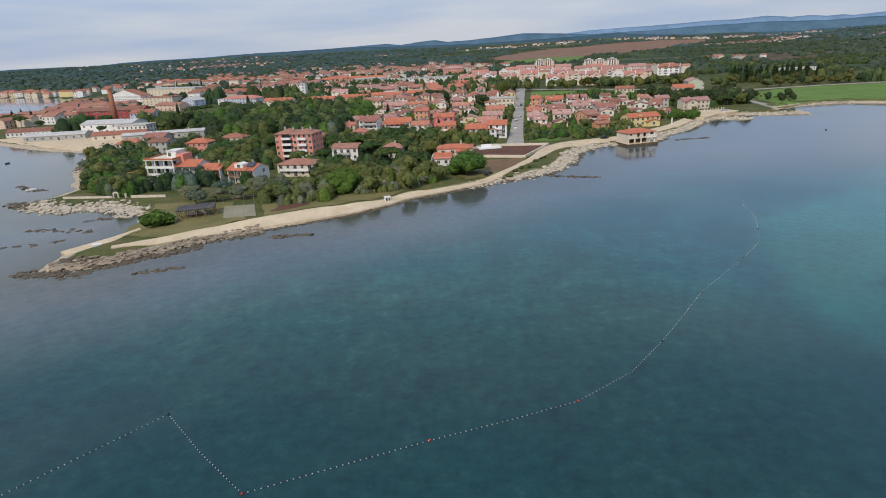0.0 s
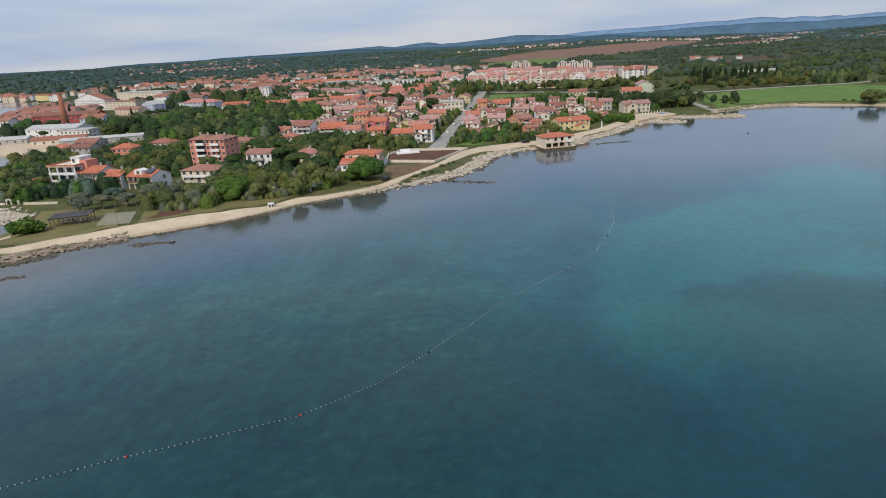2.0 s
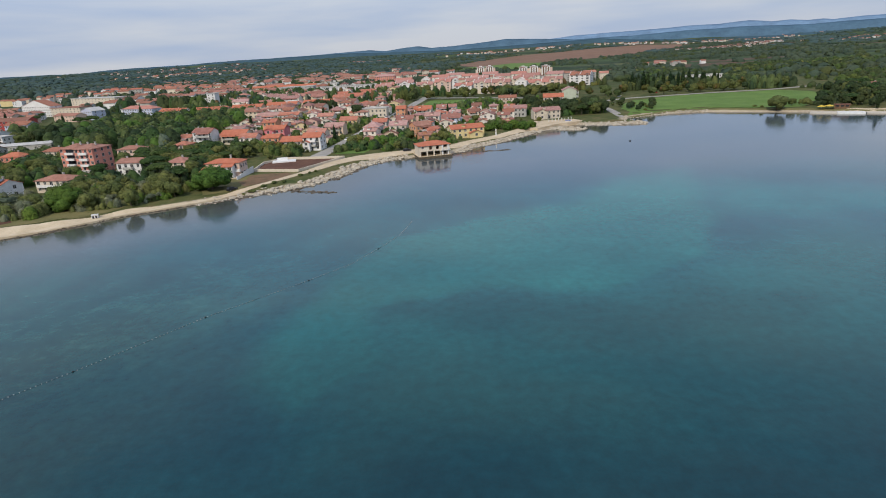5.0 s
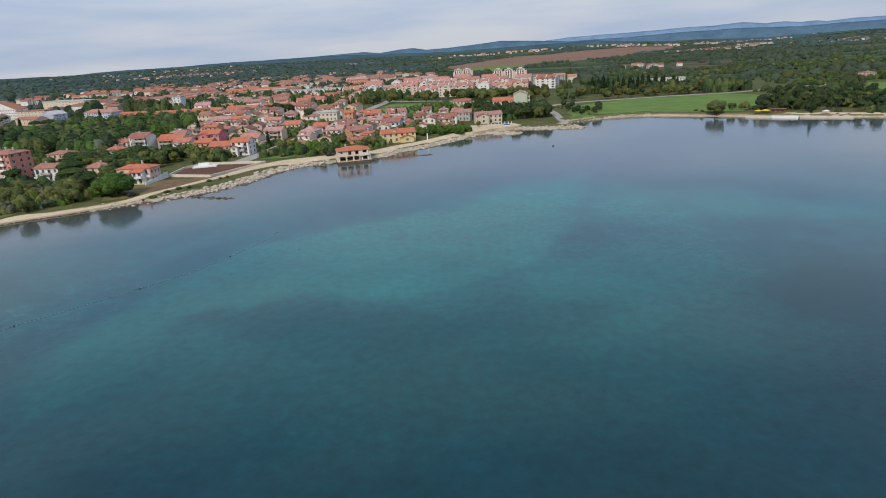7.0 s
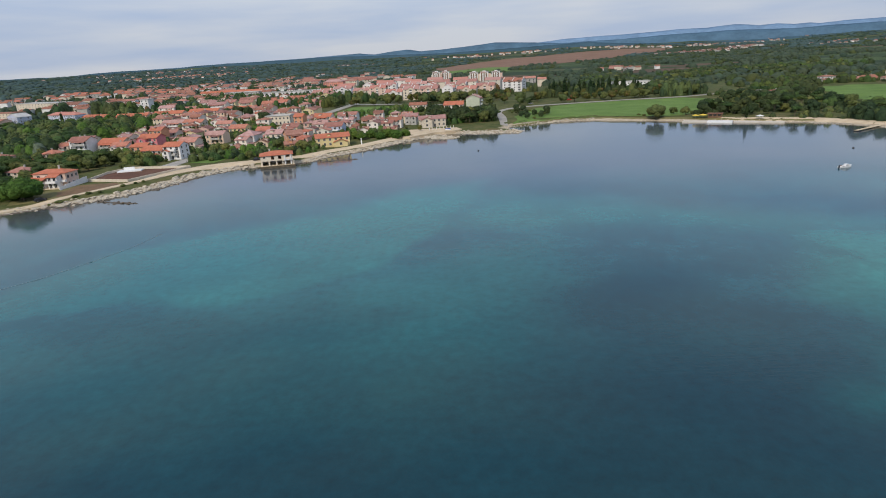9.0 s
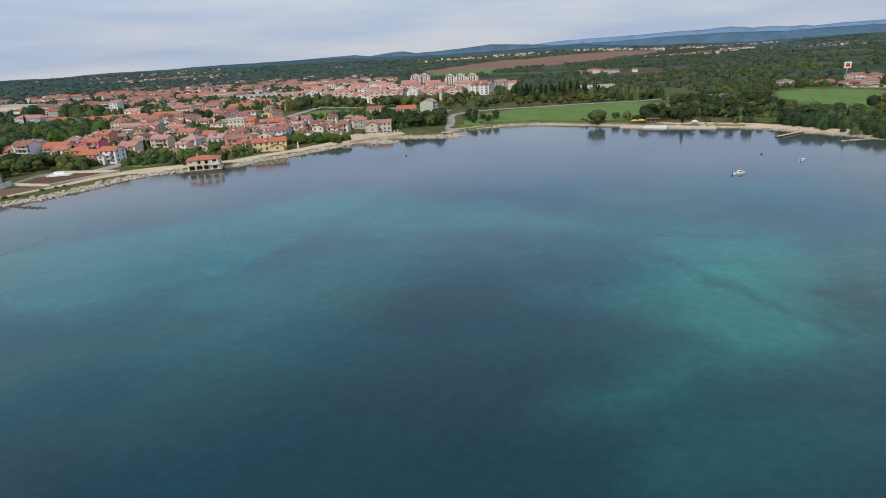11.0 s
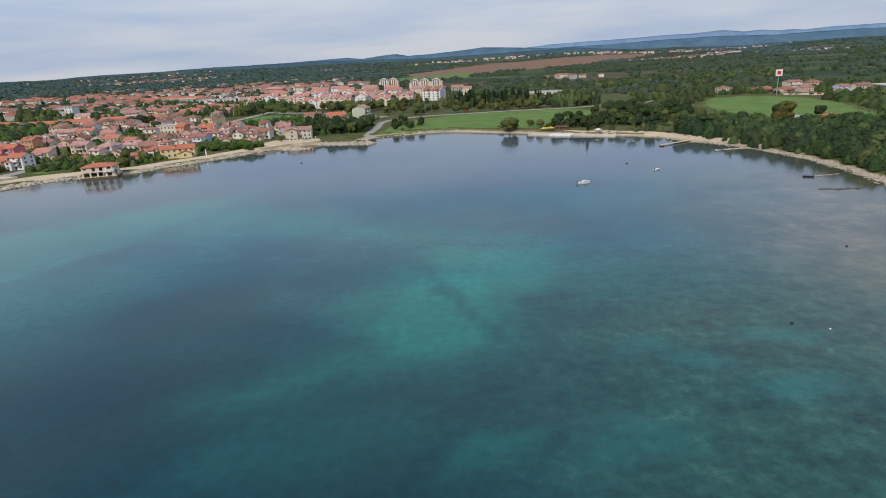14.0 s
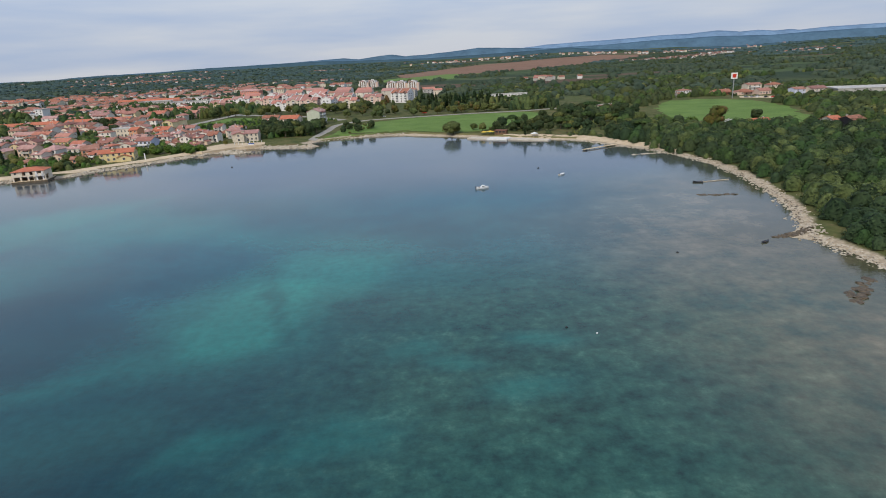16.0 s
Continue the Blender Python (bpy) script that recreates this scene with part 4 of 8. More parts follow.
def modern_villa():
    """The white three-storey villa with framed terraces and a roof room."""
    o = base("villa", -113, 243, -14, "white modern villa with open framed terraces and roof room", "house", N_GROUP)
    TAKEN.append((-113, 243, 11))
    part("wall", Shape().box(-6.5, 6.5, -2.5, 6, -0.8, 9.2).mesh("wall", WALL_WHITE), o)
    part("roof", Shape().box(-7, 7, -6.4, 6.4, 9.2, 9.5).mesh("roof", WALL_CREAM), o, label="pale flat roof slab")
    part("parapet", Shape().box(-7, 7, -6.4, -6.15, 9.5, 10.1).box(-7, -6.75, -6.15, 6.4, 9.5, 10.1).box(6.75, 7, -6.15, 6.4, 9.5, 10.1).mesh("parapet", ROOF_NEW), o, label="parapet capped with red tile")
    part("roof_room", Shape().box(0.5, 5, -1, 5, 9.5, 12.2).box(0.2, 5.3, -1.3, 5.3, 12.2, 12.4).mesh("roof_room", WALL_WHITE), o)
    part("roof_room_window", window_mesh(1.2, 1.5), o, pose(1.8, -1.0, 10.1))
    part("stair_wall", Shape().box(5.0, 8.4, -1.5, 4.5, 7.5, 11).mesh("stair_wall", WALL_SALMON), o, label="red-painted stair wall")
    for k in range(4):
        part("column", cached("vcol", lambda: Shape().box(-0.22, 0.22, -0.22, 0.22, -0.8, 9.2).mesh("column", WALL_WHITE)), o, pose(-6.3 + 4.2 * k, -5.9, 0))
    for fl in range(1, 3):
        part("terrace", Shape().box(-6.8, 6.8, -6.2, -2.5, fl * 3.05 - 0.2, fl * 3.05).box(-6.8, 6.8, -6.2, -6.1, fl * 3.05, fl * 3.05 + 0.9).mesh("terrace", WALL_WHITE), o)
    for fl in range(3):
        for k in range(3):
            part("glass_door", window_mesh(2.6, 2.2), o, pose(-4.3 + 4.2 * k, -2.5, fl * 3.05 + 0.15))
        for k in range(2):
            part("window", window_mesh(1.4, 1.4), o, pose(-6.5, 0 + 3 * k, fl * 3.05 + 1, 0, 0, -90))


def terrace_house(x, y, turn, w, d, label, dormer=False, end_wall=True, h=5.6):
    """A two-storey house with a columned loggia and balcony under the front slope of its roof."""
    o = base("terrace_house", x, y, turn, label, "house", N_GROUP)
    TAKEN.append((x, y, w * 0.6))
    part("wall", Shape().prism([(-d / 2 + 2, -0.8), (d / 2, -0.8), (d / 2, h), (0, h + d * 0.19), (-d / 2 + 2, h + 0.6)], -w / 2, w / 2, "x").mesh("wall", WALL_WHITE), o)
    part("roof", roof_shape(w, d, h, 0.4, "gable", 0.4).mesh("roof", ROOF_NEW), o)
    part("balcony", Shape().box(-w / 2, w / 2, -d / 2, -d / 2 + 2, 2.6, 2.8).mesh("balcony", CONCRETE), o)
    part("railing", Shape().box(-w / 2, w / 2, -d / 2, -d / 2 + 0.08, 3.55, 3.65).box(-w / 2, w / 2, -d / 2 + 0.02, -d / 2 + 0.06, 2.8, 3.4).mesh("railing", SHUTTER), o, label="dark timber railing")
    n = int(w // 3) + 1
    for k in range(n):
        part("column", cached("tcol", lambda: Shape().box(-0.16, 0.16, -0.16, 0.16, -0.8, 5.6).mesh("column", WALL_CREAM)), o, pose(-w / 2 + 0.2 + (w - 0.4) * k / (n - 1), -d / 2 + 0.2, 0))
    for fl in range(2):
        for k in range(n - 1):
            part("glass_door", window_mesh(1.6, 2.1), o, pose(-w / 2 + (k + 0.5) * w / (n - 1), -d / 2 + 2, fl * 2.8 + 0.1))
    for sx, rz in ((1, 90), (-1, -90)):
        if end_wall:
            part("end_wall", Shape().prism([(-d / 2 + 0.1, -0.8), (0, -0.8), (0, h + d * 0.2), (-d / 2 + 0.1, h)], sx * w / 2 - 0.12, sx * w / 2 + 0.12, "x").mesh("end_wall", WALL_WHITE), o)
        for fl in range(2):
            part("window", window_mesh(), o, pose(sx * (w / 2 + (0.12 if end_wall else 0)), 1.5, fl * 2.8 + 1, 0, 0, rz))
    part("chimney", cached("chimney", lambda: Shape().box(-0.35, 0.35, -0.3, 0.3, -0.9, 0.9).box(-0.45, 0.45, -0.4, 0.4, 0.9, 1.05).mesh("chimney", WALL_GREY)), o, pose(w * 0.2, 0.6, h + d * 0.2))
    if dormer:
        part("dormer", Shape().prism([(-2, h + 0.3), (2, h + 0.3), (2, h + 2.0), (0, h + 2.6), (-2, h + 2.0)], -d / 2 + 1.2, -0.4, "y").mesh("dormer", WALL_WHITE), o, pose(-w * 0.1, 0, 0))
        part("dormer_window", window_mesh(1.3, 1.1), o, pose(-w * 0.1, -d / 2 + 1.2, h + 0.7))
        part("solar_panel", Shape().prism([(-d / 2 + 1.5, h + 1.1), (-0.6, h + 2.3), (-0.6, h + 2.4), (-d / 2 + 1.5, h + 1.2)], w * 0.15, w * 0.42, "x").mesh("solar_panel", GLASS_DARK), o)


def red_flats():
    """The salmon-red block of flats: two staggered wings of five storeys with balconies, shaded recesses put on as dark
    panels.
    """
    o = base("apartment_block", -64.5, 275, -13, "salmon-red five-storey block of flats with balconies", "apartment block")
    TAKEN.append((-64.5, 275, 15))
    for sx, sy, w in ((-4.9, 0.0, 9.4), (4.7, -1.6, 9.6)):
        part("wall", Shape().box(sx - w / 2, sx + w / 2, sy - 6, sy + 6, -0.8, 13.4).mesh("wall", WALL_SALMON), o)
        part("roof", roof_shape(w, 12, 13.4, 0.28, "hip", 0.5).mesh("roof", ROOF_OLD), o, pose(sx, sy, 0))
        for k in range(2):
            part("chimney", cached("chimney", None), o, pose(sx - 2 + 4 * k, sy, 14.7))
        for fl in range(5):
            z = fl * 2.65 + 0.2
            left = sx < 0
            for k, u in enumerate((-3.7, -1.3, 1.3, 3.7)):
                if left and k in (1, 2):
                    continue
                part("window", window_mesh(1.2, 1.3), o, pose(sx + u, sy - 6, z + 0.9))
            if left:
                # flat dark panel on the wall stands in for shade inside the loggia
                part("balcony_recess", cached("recess", lambda: Shape().box(-2.4, 2.4, -0.05, 0.2, 0, 2.3).mesh("balcony_recess", PAINT_DARK)), o, pose(sx + 1.2, sy - 6, z), label="dark panel painted as the loggia's shade")
                part("balcony", balcony_mesh(4.6, 1.3, True), o, pose(sx + 1.2, sy - 6.05, z))
            else:
                part("balcony", balcony_mesh(4.4, 1.1, True), o, pose(sx, sy - 6.05, z))
            for k in range(3):
                if sx > 0:
                    part("window", window_mesh(1.2, 1.3), o, pose(sx + w / 2, sy - 4 + 4 * k, z + 0.9, 0, 0, 90))
                else:
                    part("window", window_mesh(1.2, 1.3), o, pose(sx - w / 2, sy - 4 + 4 * k, z + 0.9, 0, 0, -90))


def white_stone_villa():
    """The pale villa behind the big pine: a tall back wing, a lower front wing and a garden wall that steps up."""
    o = base("villa", 7, 250, -6, "pale villa with stepped clay tile roofs and white garden wall", "house", N_GROUP)
    TAKEN.append((7, 250, 13))
    part("wall", Shape().box(-7, 8, -3, 5, -0.8, 6.6).mesh("wall", WALL_PEACH), o)
    part("roof", roof_shape(15, 8, 6.6, 0.3, "hip", 0.5).mesh("roof", ROOF_NEW), o, pose(0.5, 1, 0))
    part("front_wing", Shape().box(-8, -1, -8, -3, -0.8, 3.4).box(1.5, 6, -6, -3, -0.8, 5.4).mesh("front_wing", WALL_WHITE), o)
    part("front_roof", Shape().prism([(-8.5, 3.2), (-2.6, 4.9), (-2.6, 4.7), (-8.5, 3.0)], -8.4, -0.6, "x").prism([(-6.6, 5.3), (-2.6, 6.5), (-2.6, 6.3), (-6.6, 5.1)], 1.0, 6.4, "x").mesh("front_roof", ROOF_NEW), o)
    part("terrace", Shape().box(-1, 8, -6.5, -3, -0.5, 0.4).mesh("terrace", CONCRETE), o)
    for u in (-4.5, -0.5, 3, 6):
        part("window", window_mesh(1.4, 1.3), o, pose(u, -3, 4.2))
    for u in (-6.2, -3):
        part("window", window_mesh(1.2, 1.3), o, pose(u, -8, 1.0))
    for k in range(3):
        part("window", window_mesh(1.1, 1.3), o, pose(8, -1.5 + 2.6 * k, 4.0, 0, 0, 90))
        part("window", window_mesh(1.1, 1.3), o, pose(8, -1.5 + 2.6 * k, 1.0, 0, 0, 90))
    for u in (2.6, 4.9):
        part("window", window_mesh(1.1, 1.9), o, pose(u, -6, 3.0))
        part("window", window_mesh(1.1, 1.9), o, pose(u, -6, 0.5))
    part("balcony", balcony_mesh(4.6, 1.3, True), o, pose(3.75, -6, 2.8))
    part("balcony", balcony_mesh(2.6, 1.2, True), o, pose(7, -3, 2.8))
    part("glass_door", window_mesh(2.2, 2.1), o, pose(-1, -3.02, 0.6))
    part("chimney", cached("chimney", None), o, pose(3, 1, 8.2))
    w_ = base("garden_wall", 7, 250, -6, "white stepped garden wall round the villa", "wall", kind="structure")
    for k in range(5):
        part("wall_panel", Shape().box(8.6, 8.9, -9 + 3.6 * k, -5.6 + 3.6 * k, -0.8, 1.5 + 0.28 * k).mesh("wall_panel", WALL_WHITE), w_)
        part("wall_panel", Shape().box(-10.2, -9.9, -9 + 3.6 * k, -5.6 + 3.6 * k, -0.8, 1.3 + 0.28 * k).mesh("wall_panel", WALL_WHITE), w_)


def sea_house():
    """The half-ruined house that stands in the water on its own quay, its ground floor open."""
    o = base("boathouse", 96.5, 282.5, 14, "weathered stone house on a quay with open ground floor", "house", N_GROUP, lift=-gz(96.5, 282.5))
    TAKEN.append((96.5, 282.5, 11))
    part("quay", Shape().box(-8.2, 8.6, -6.6, 6.5, -2.0, 1.0, top=0.985).mesh("quay", ROCK_WET), o, label="dark stained stone quay")
    part("quay_deck", Shape().box(-8.0, 8.4, -6.4, 6.3, 1.0, 1.15).mesh("quay_deck", CONCRETE), o)
    bays = [-7.5, -6.7, -4.0, -3.3, -0.6, 0.1, 2.7, 3.4, 6.2]
    front = Shape()
    for k in range(0, 8, 2):
        front.box(bays[k], bays[k + 1], -5.6, -5.2, 1.15, 3.3)
    front.box(7.2, 7.6, -5.6, -5.2, 1.15, 3.3)
    front.box(-7.5, 7.6, -5.6, -5.2, 3.3, 4.0)
    lower, upper, holes = 4.0, 6.2, [(-6.3, -5.2), (-2.6, -1.2), (0.8, 2.2), (4.4, 6.2)]
    u = -7.5
    for a, c in holes:
        front.box(u, a, -5.6, -5.2, lower, upper)
        u = c
    front.box(u, 7.6, -5.6, -5.2, lower, upper)
    for k, (a, c) in enumerate(holes):
        front.box(a, c, -5.6, -5.2, upper - 0.5, upper)
        if k in (0, 3):
            front.box(a, c, -5.6, -5.2, lower, lower + 0.7)
    part("front_wall", front.mesh("front_wall", WALL_CREAM), o)
    side = Shape().box(-7.5, -7.1, -5.2, 4.5, 1.15, 6.2).box(7.2, 7.6, -1.0, 4.5, 1.15, 6.2).box(7.2, 7.6, -5.2, -4.4, 1.15, 6.2).box(7.2, 7.6, -4.4, -1.0, 3.8, 6.2)
    part("side_wall", side.mesh("side_wall", WALL_CREAM), o)
    part("back_wall", Shape().box(-7.1, 7.2, 4.1, 4.5, 1.15, 6.2).mesh("back_wall", STONE_WALL), o)
    part("upper_floor", Shape().box(-7.1, 7.2, -5.2, 4.1, 3.5, 3.75).mesh("upper_floor", CONCRETE), o)
    part("roof", roof_shape(15.1, 10.1, 6.2, 0.28, "hip", 0.5).mesh("roof", ROOF_NEW), o, pose(0.05, -0.55, 0))
    part("chimney", cached("chimney", None), o, pose(-3, 1.0, 7.4))
    part("porch", Shape().box(2.4, 8.0, -6.3, -5.6, 3.1, 3.3).box(7.7, 8.0, -6.3, -6.0, 1.15, 3.1).box(2.4, 2.7, -6.3, -6.0, 1.15, 3.1).mesh("porch", STONE_WALL), o)
    for a, c in ((-6.3, -5.2),):
        part("window", window_mesh(0.9, 1.2), o, pose((a + c) / 2, -5.35, 4.72))
    part("shutter_door", Shape().box(-0.3, 0.3, -0.06, 0.06, 0, 1.65).mesh("shutter_door", SHUTTER), o, pose(-2.3, -5.35, 4.02), label="brown shuttered door ajar")
    for u in (3.9, 6.7):
        part("pilaster", Shape().box(u - 0.3, u + 0.3, -5.95, -5.6, 1.15, 6.0).mesh("pilaster", WALL_WHITE), o, label="white plastered pilaster")
    part("terrace_slab", Shape().box(3.4, 7.6, -6.6, -5.6, 3.3, 3.5).mesh("terrace_slab", WALL_WHITE), o)
    for u in (3.6, 4.5, 5.4, 6.3, 7.2):
        part("baluster", cached("baluster", lambda: Shape().box(-0.12, 0.12, -0.12, 0.12, 0, 0.9).mesh("baluster", WALL_WHITE)), o, pose(u, -6.4, 3.5))


modern_villa()
terrace_house(-102.5, 241, -14, 11, 10, "white house with orange tile roof and long balcony", h=6.6)
terrace_house(-91.5, 236.5, -14, 9, 9, "white house with orange roof beside the long balcony", h=5.4)
terrace_house(-76.5, 231, -22, 12.5, 10, "white house with dormer and solar panels on orange roof", dormer=True)
house(-127, 241, -14, 6.5, 6, 1, "gable", WALL_SALMON, ROOF_NEW, "small pink annex with orange tile roof", "house", N_GROUP)
red_flats()
house(-57.5, 240, -14, 16, 10, 2, "hip", WALL_CREAM, ROOF_OLD, "low house with wide brown tile roof and loggia", "house", N_GROUP, pitch=0.3, storey=2.5, balcony=0.8)
house(-42, 272, -10, 12.5, 10, 2, "gable", WALL_WHITE, ROOF_OLD, "white two-storey house with faded tile roof", "house", N_GROUP, balcony=0.4, pitch=0.3)
house(-21, 272, -10, 10, 9, 2, "hip", WALL_CREAM, ROOF, "small cream house with hipped tile roof", "house", N_GROUP, storey=2.3, pitch=0.4)
white_stone_villa()
sea_house()
house(-145, 309, -12, 11, 9, 3, "gable", WALL_GREY, ROOF_OLD, "tall grey house with faded roof among trees", "house", N_GROUP, storey=2.7, pitch=0.3)
house(-128, 317, -12, 13, 9, 2, "hip", WALL_SALMON, ROOF_NEW, "low pink house with orange roof among trees", "house", N_GROUP)
house(-114, 331, -12, 14, 8, 2, "hip", WALL_CREAM, ROOF_OLD, "low house with dark red roof among trees", "house", N_GROUP)
house(-67, 321, -8, 13, 9, 2, "hip", WALL_PEACH, ROOF_OLD, "peach house with wide tile roof among trees", "house", N_GROUP, pitch=0.32)
house(-166, 350, -12, 14, 10, 2, "gable", WALL_GREY, ROOF, "grey house with red roof near the sheds", "house", N_GROUP)
house(-184, 352, 10, 15, 10, 1, "hip", WALL_CREAM, ROOF, "low house with red tile roof near the beach", "house", N_GROUP)

split_windows(N_GROUP)
split_windows("apartment_block")

# ---- houses along the street: x, y, turn, width, depth, floors, roof, wall, tiles, balcony ----
G2 = "houses along the street"
house(-54, 387, -9, 12, 9, 2, "gable", WALL_CREAM, ROOF, "plain cream house with red tile roof", group=G2, side=False, extras=10)
house(-40, 357, -9, 12, 9, 3, "gable", WALL_WHITE, ROOF, "tall white house with balconies and red roof", group=G2, balcony=0.8, side=False, extras=17)
house(-23, 362, -9, 16, 11, 2, "gable", WALL_CREAM, ROOF_NEW, "cream house with wide orange roof", group=G2, balcony=0.5, extras=24)
house(-9, 343, -9, 10, 9, 2, "gable", WALL, ROOF, "house with weathered red roof", group=G2, side=False, extras=31)
house(-32, 473, -9, 18, 9, 2, "gable", WALL_WHITE, ROOF, "white terrace with red roof", group=G2, side=False, extras=38)
house(-14, 468, -9, 16, 9, 2, "gable", WALL, ROOF, "rendered terrace with red roof", group=G2, extras=45)
house(-9, 392, -9, 9, 9, 3, "gable", WALL_ORANGE, ROOF, "narrow orange-walled house with red roof", group=G2, side=False, extras=52)
house(5, 351, -9, 12, 9, 3, "gable", WALL_PINK, ROOF_NEW, "bright pink house with orange roof and balconies", group=G2, balcony=0.6, side=False, extras=59)
house(6, 335, -9, 10, 8, 2, "gable", WALL_ORANGE, ROOF_NEW, "orange house with tile roof", group=G2, balcony=0.6, extras=66)
house(19, 442, -9, 12, 9, 2, "gable", WALL, ROOF, "small house with red roof", group=G2, side=False, extras=73)
house(22, 318, -9, 12, 10, 2, "gable", WALL_GREY, ROOF_NEW, "grey-fronted house with bright tile roof", group=G2, storey=2.7, side=False, extras=80)
house(33, 317, -9, 10, 9, 3, "gable", WALL_WHITE, ROOF_NEW, "white three-storey house with awning terrace", group=G2, balcony=0.5, storey=2.35, extras=87)
house(30, 345, -9, 11, 10, 2, "gable", WALL_CREAM, ROOF, "cream house behind the corner house", group=G2, side=False, extras=94)
house(36, 374, -9, 12, 9, 2, "gable", WALL, ROOF, "house with stepped roofs beside the street", group=G2, side=False, extras=101)
house(41, 405, -9, 12, 10, 2, "gable", WALL_YELLOW, ROOF, "yellow house beside the street", group=G2, extras=108)
house(53, 470, -9, 19, 9, 2, "flat", WALL_CREAM, ROOF_GREY, "long cream flat-roofed building", "building", G2, storey=3.2)
house(75, 442, -9, 7, 9, 3, "gable", WALL_ORANGE, ROOF_NEW, "narrow house with bright orange roof", group=G2, storey=2.6, side=False, extras=115)
house(61, 361, -9, 10, 12, 2, "hip", WALL_WHITE, ROOF, "white house with pyramidal roof", group=G2, side=False, extras=122)
house(64, 384, -9, 9, 9, 2, "gable", WALL, ROOF, "house with stepped red roofs", group=G2, extras=129)
house(91, 454, -9, 13, 10, 2, "gable", WALL, ROOF_NEW, "house with bright orange roof", group=G2, side=False, extras=136)
house(77, 361, -9, 10.5, 10, 2, "gable", WALL_CREAM, ROOF, "cream house with long balcony and red roof", group=G2, balcony=0.7, side=False, extras=143)
house(80, 392, -9, 11, 10, 2, "gable", WALL, ROOF, "house with weathered roof", group=G2, extras=150)
house(109, 458, -9, 15, 9, 2, "gable", WALL_WHITE, ROOF, "white house with red roof", group=G2, side=False, extras=157)
house(98, 402, -9, 10, 10, 2, "gable", WALL, ROOF, "house with pale red roof", group=G2, side=False, extras=164)
house(90, 350, 25, 10, 10, 2, "gable", WALL_ORANGE, ROOF_OLD, "terracotta-walled house near the shore", group=G2, storey=3.0, extras=171)
house(110, 384, -9, 12, 10, 2, "gable", WALL_BLUE, ROOF, "pale blue house with red roof", group=G2, balcony=0.6, side=False, extras=178)
house(93, 331, 14, 8, 6, 1, "gable", WALL_ORANGE, ROOF_OLD, "low porch house with tile roof", group=G2, side=False, extras=185)
house(116, 333, 14, 19, 10, 2, "gable", WALL_YELLOW, ROOF_NEW, "long yellow house with bright orange roof by the shore", group=G2, storey=2.6, pitch=0.36, extras=192)
house(160, 419, -9, 9, 9, 2, "gable", WALL_GREY, ROOF, "small house with red roof", group=G2, side=False, extras=199)
house(174, 398, 4, 18, 9, 2, "gable", STONE_WALL, ROOF, "long stone house with red roof by the quay", group=G2, storey=2.7, side=False, extras=206)
house(192, 461, -9, 15, 11, 3, "gable", WALL_CREAM, ROOF_NEW, "three-storey cream house with orange roof", group=G2, balcony=0.7, extras=213)
house(209, 482, 80, 16, 11, 4, "gable", surface("pale_green_wall", (0.42, 0.46, 0.36), (0.52, 0.56, 0.45), 3.0), ROOF, "tall pale green house with gable to the sea", group=G2, side=False, extras=220)
house(163, 512, -9, 15, 9, 2, "gable", WALL_CREAM, ROOF_OLD, "cream house beneath trees", group=G2, side=False, extras=227)

# ---- larger buildings of the town ----
G3 = "blocks of flats"


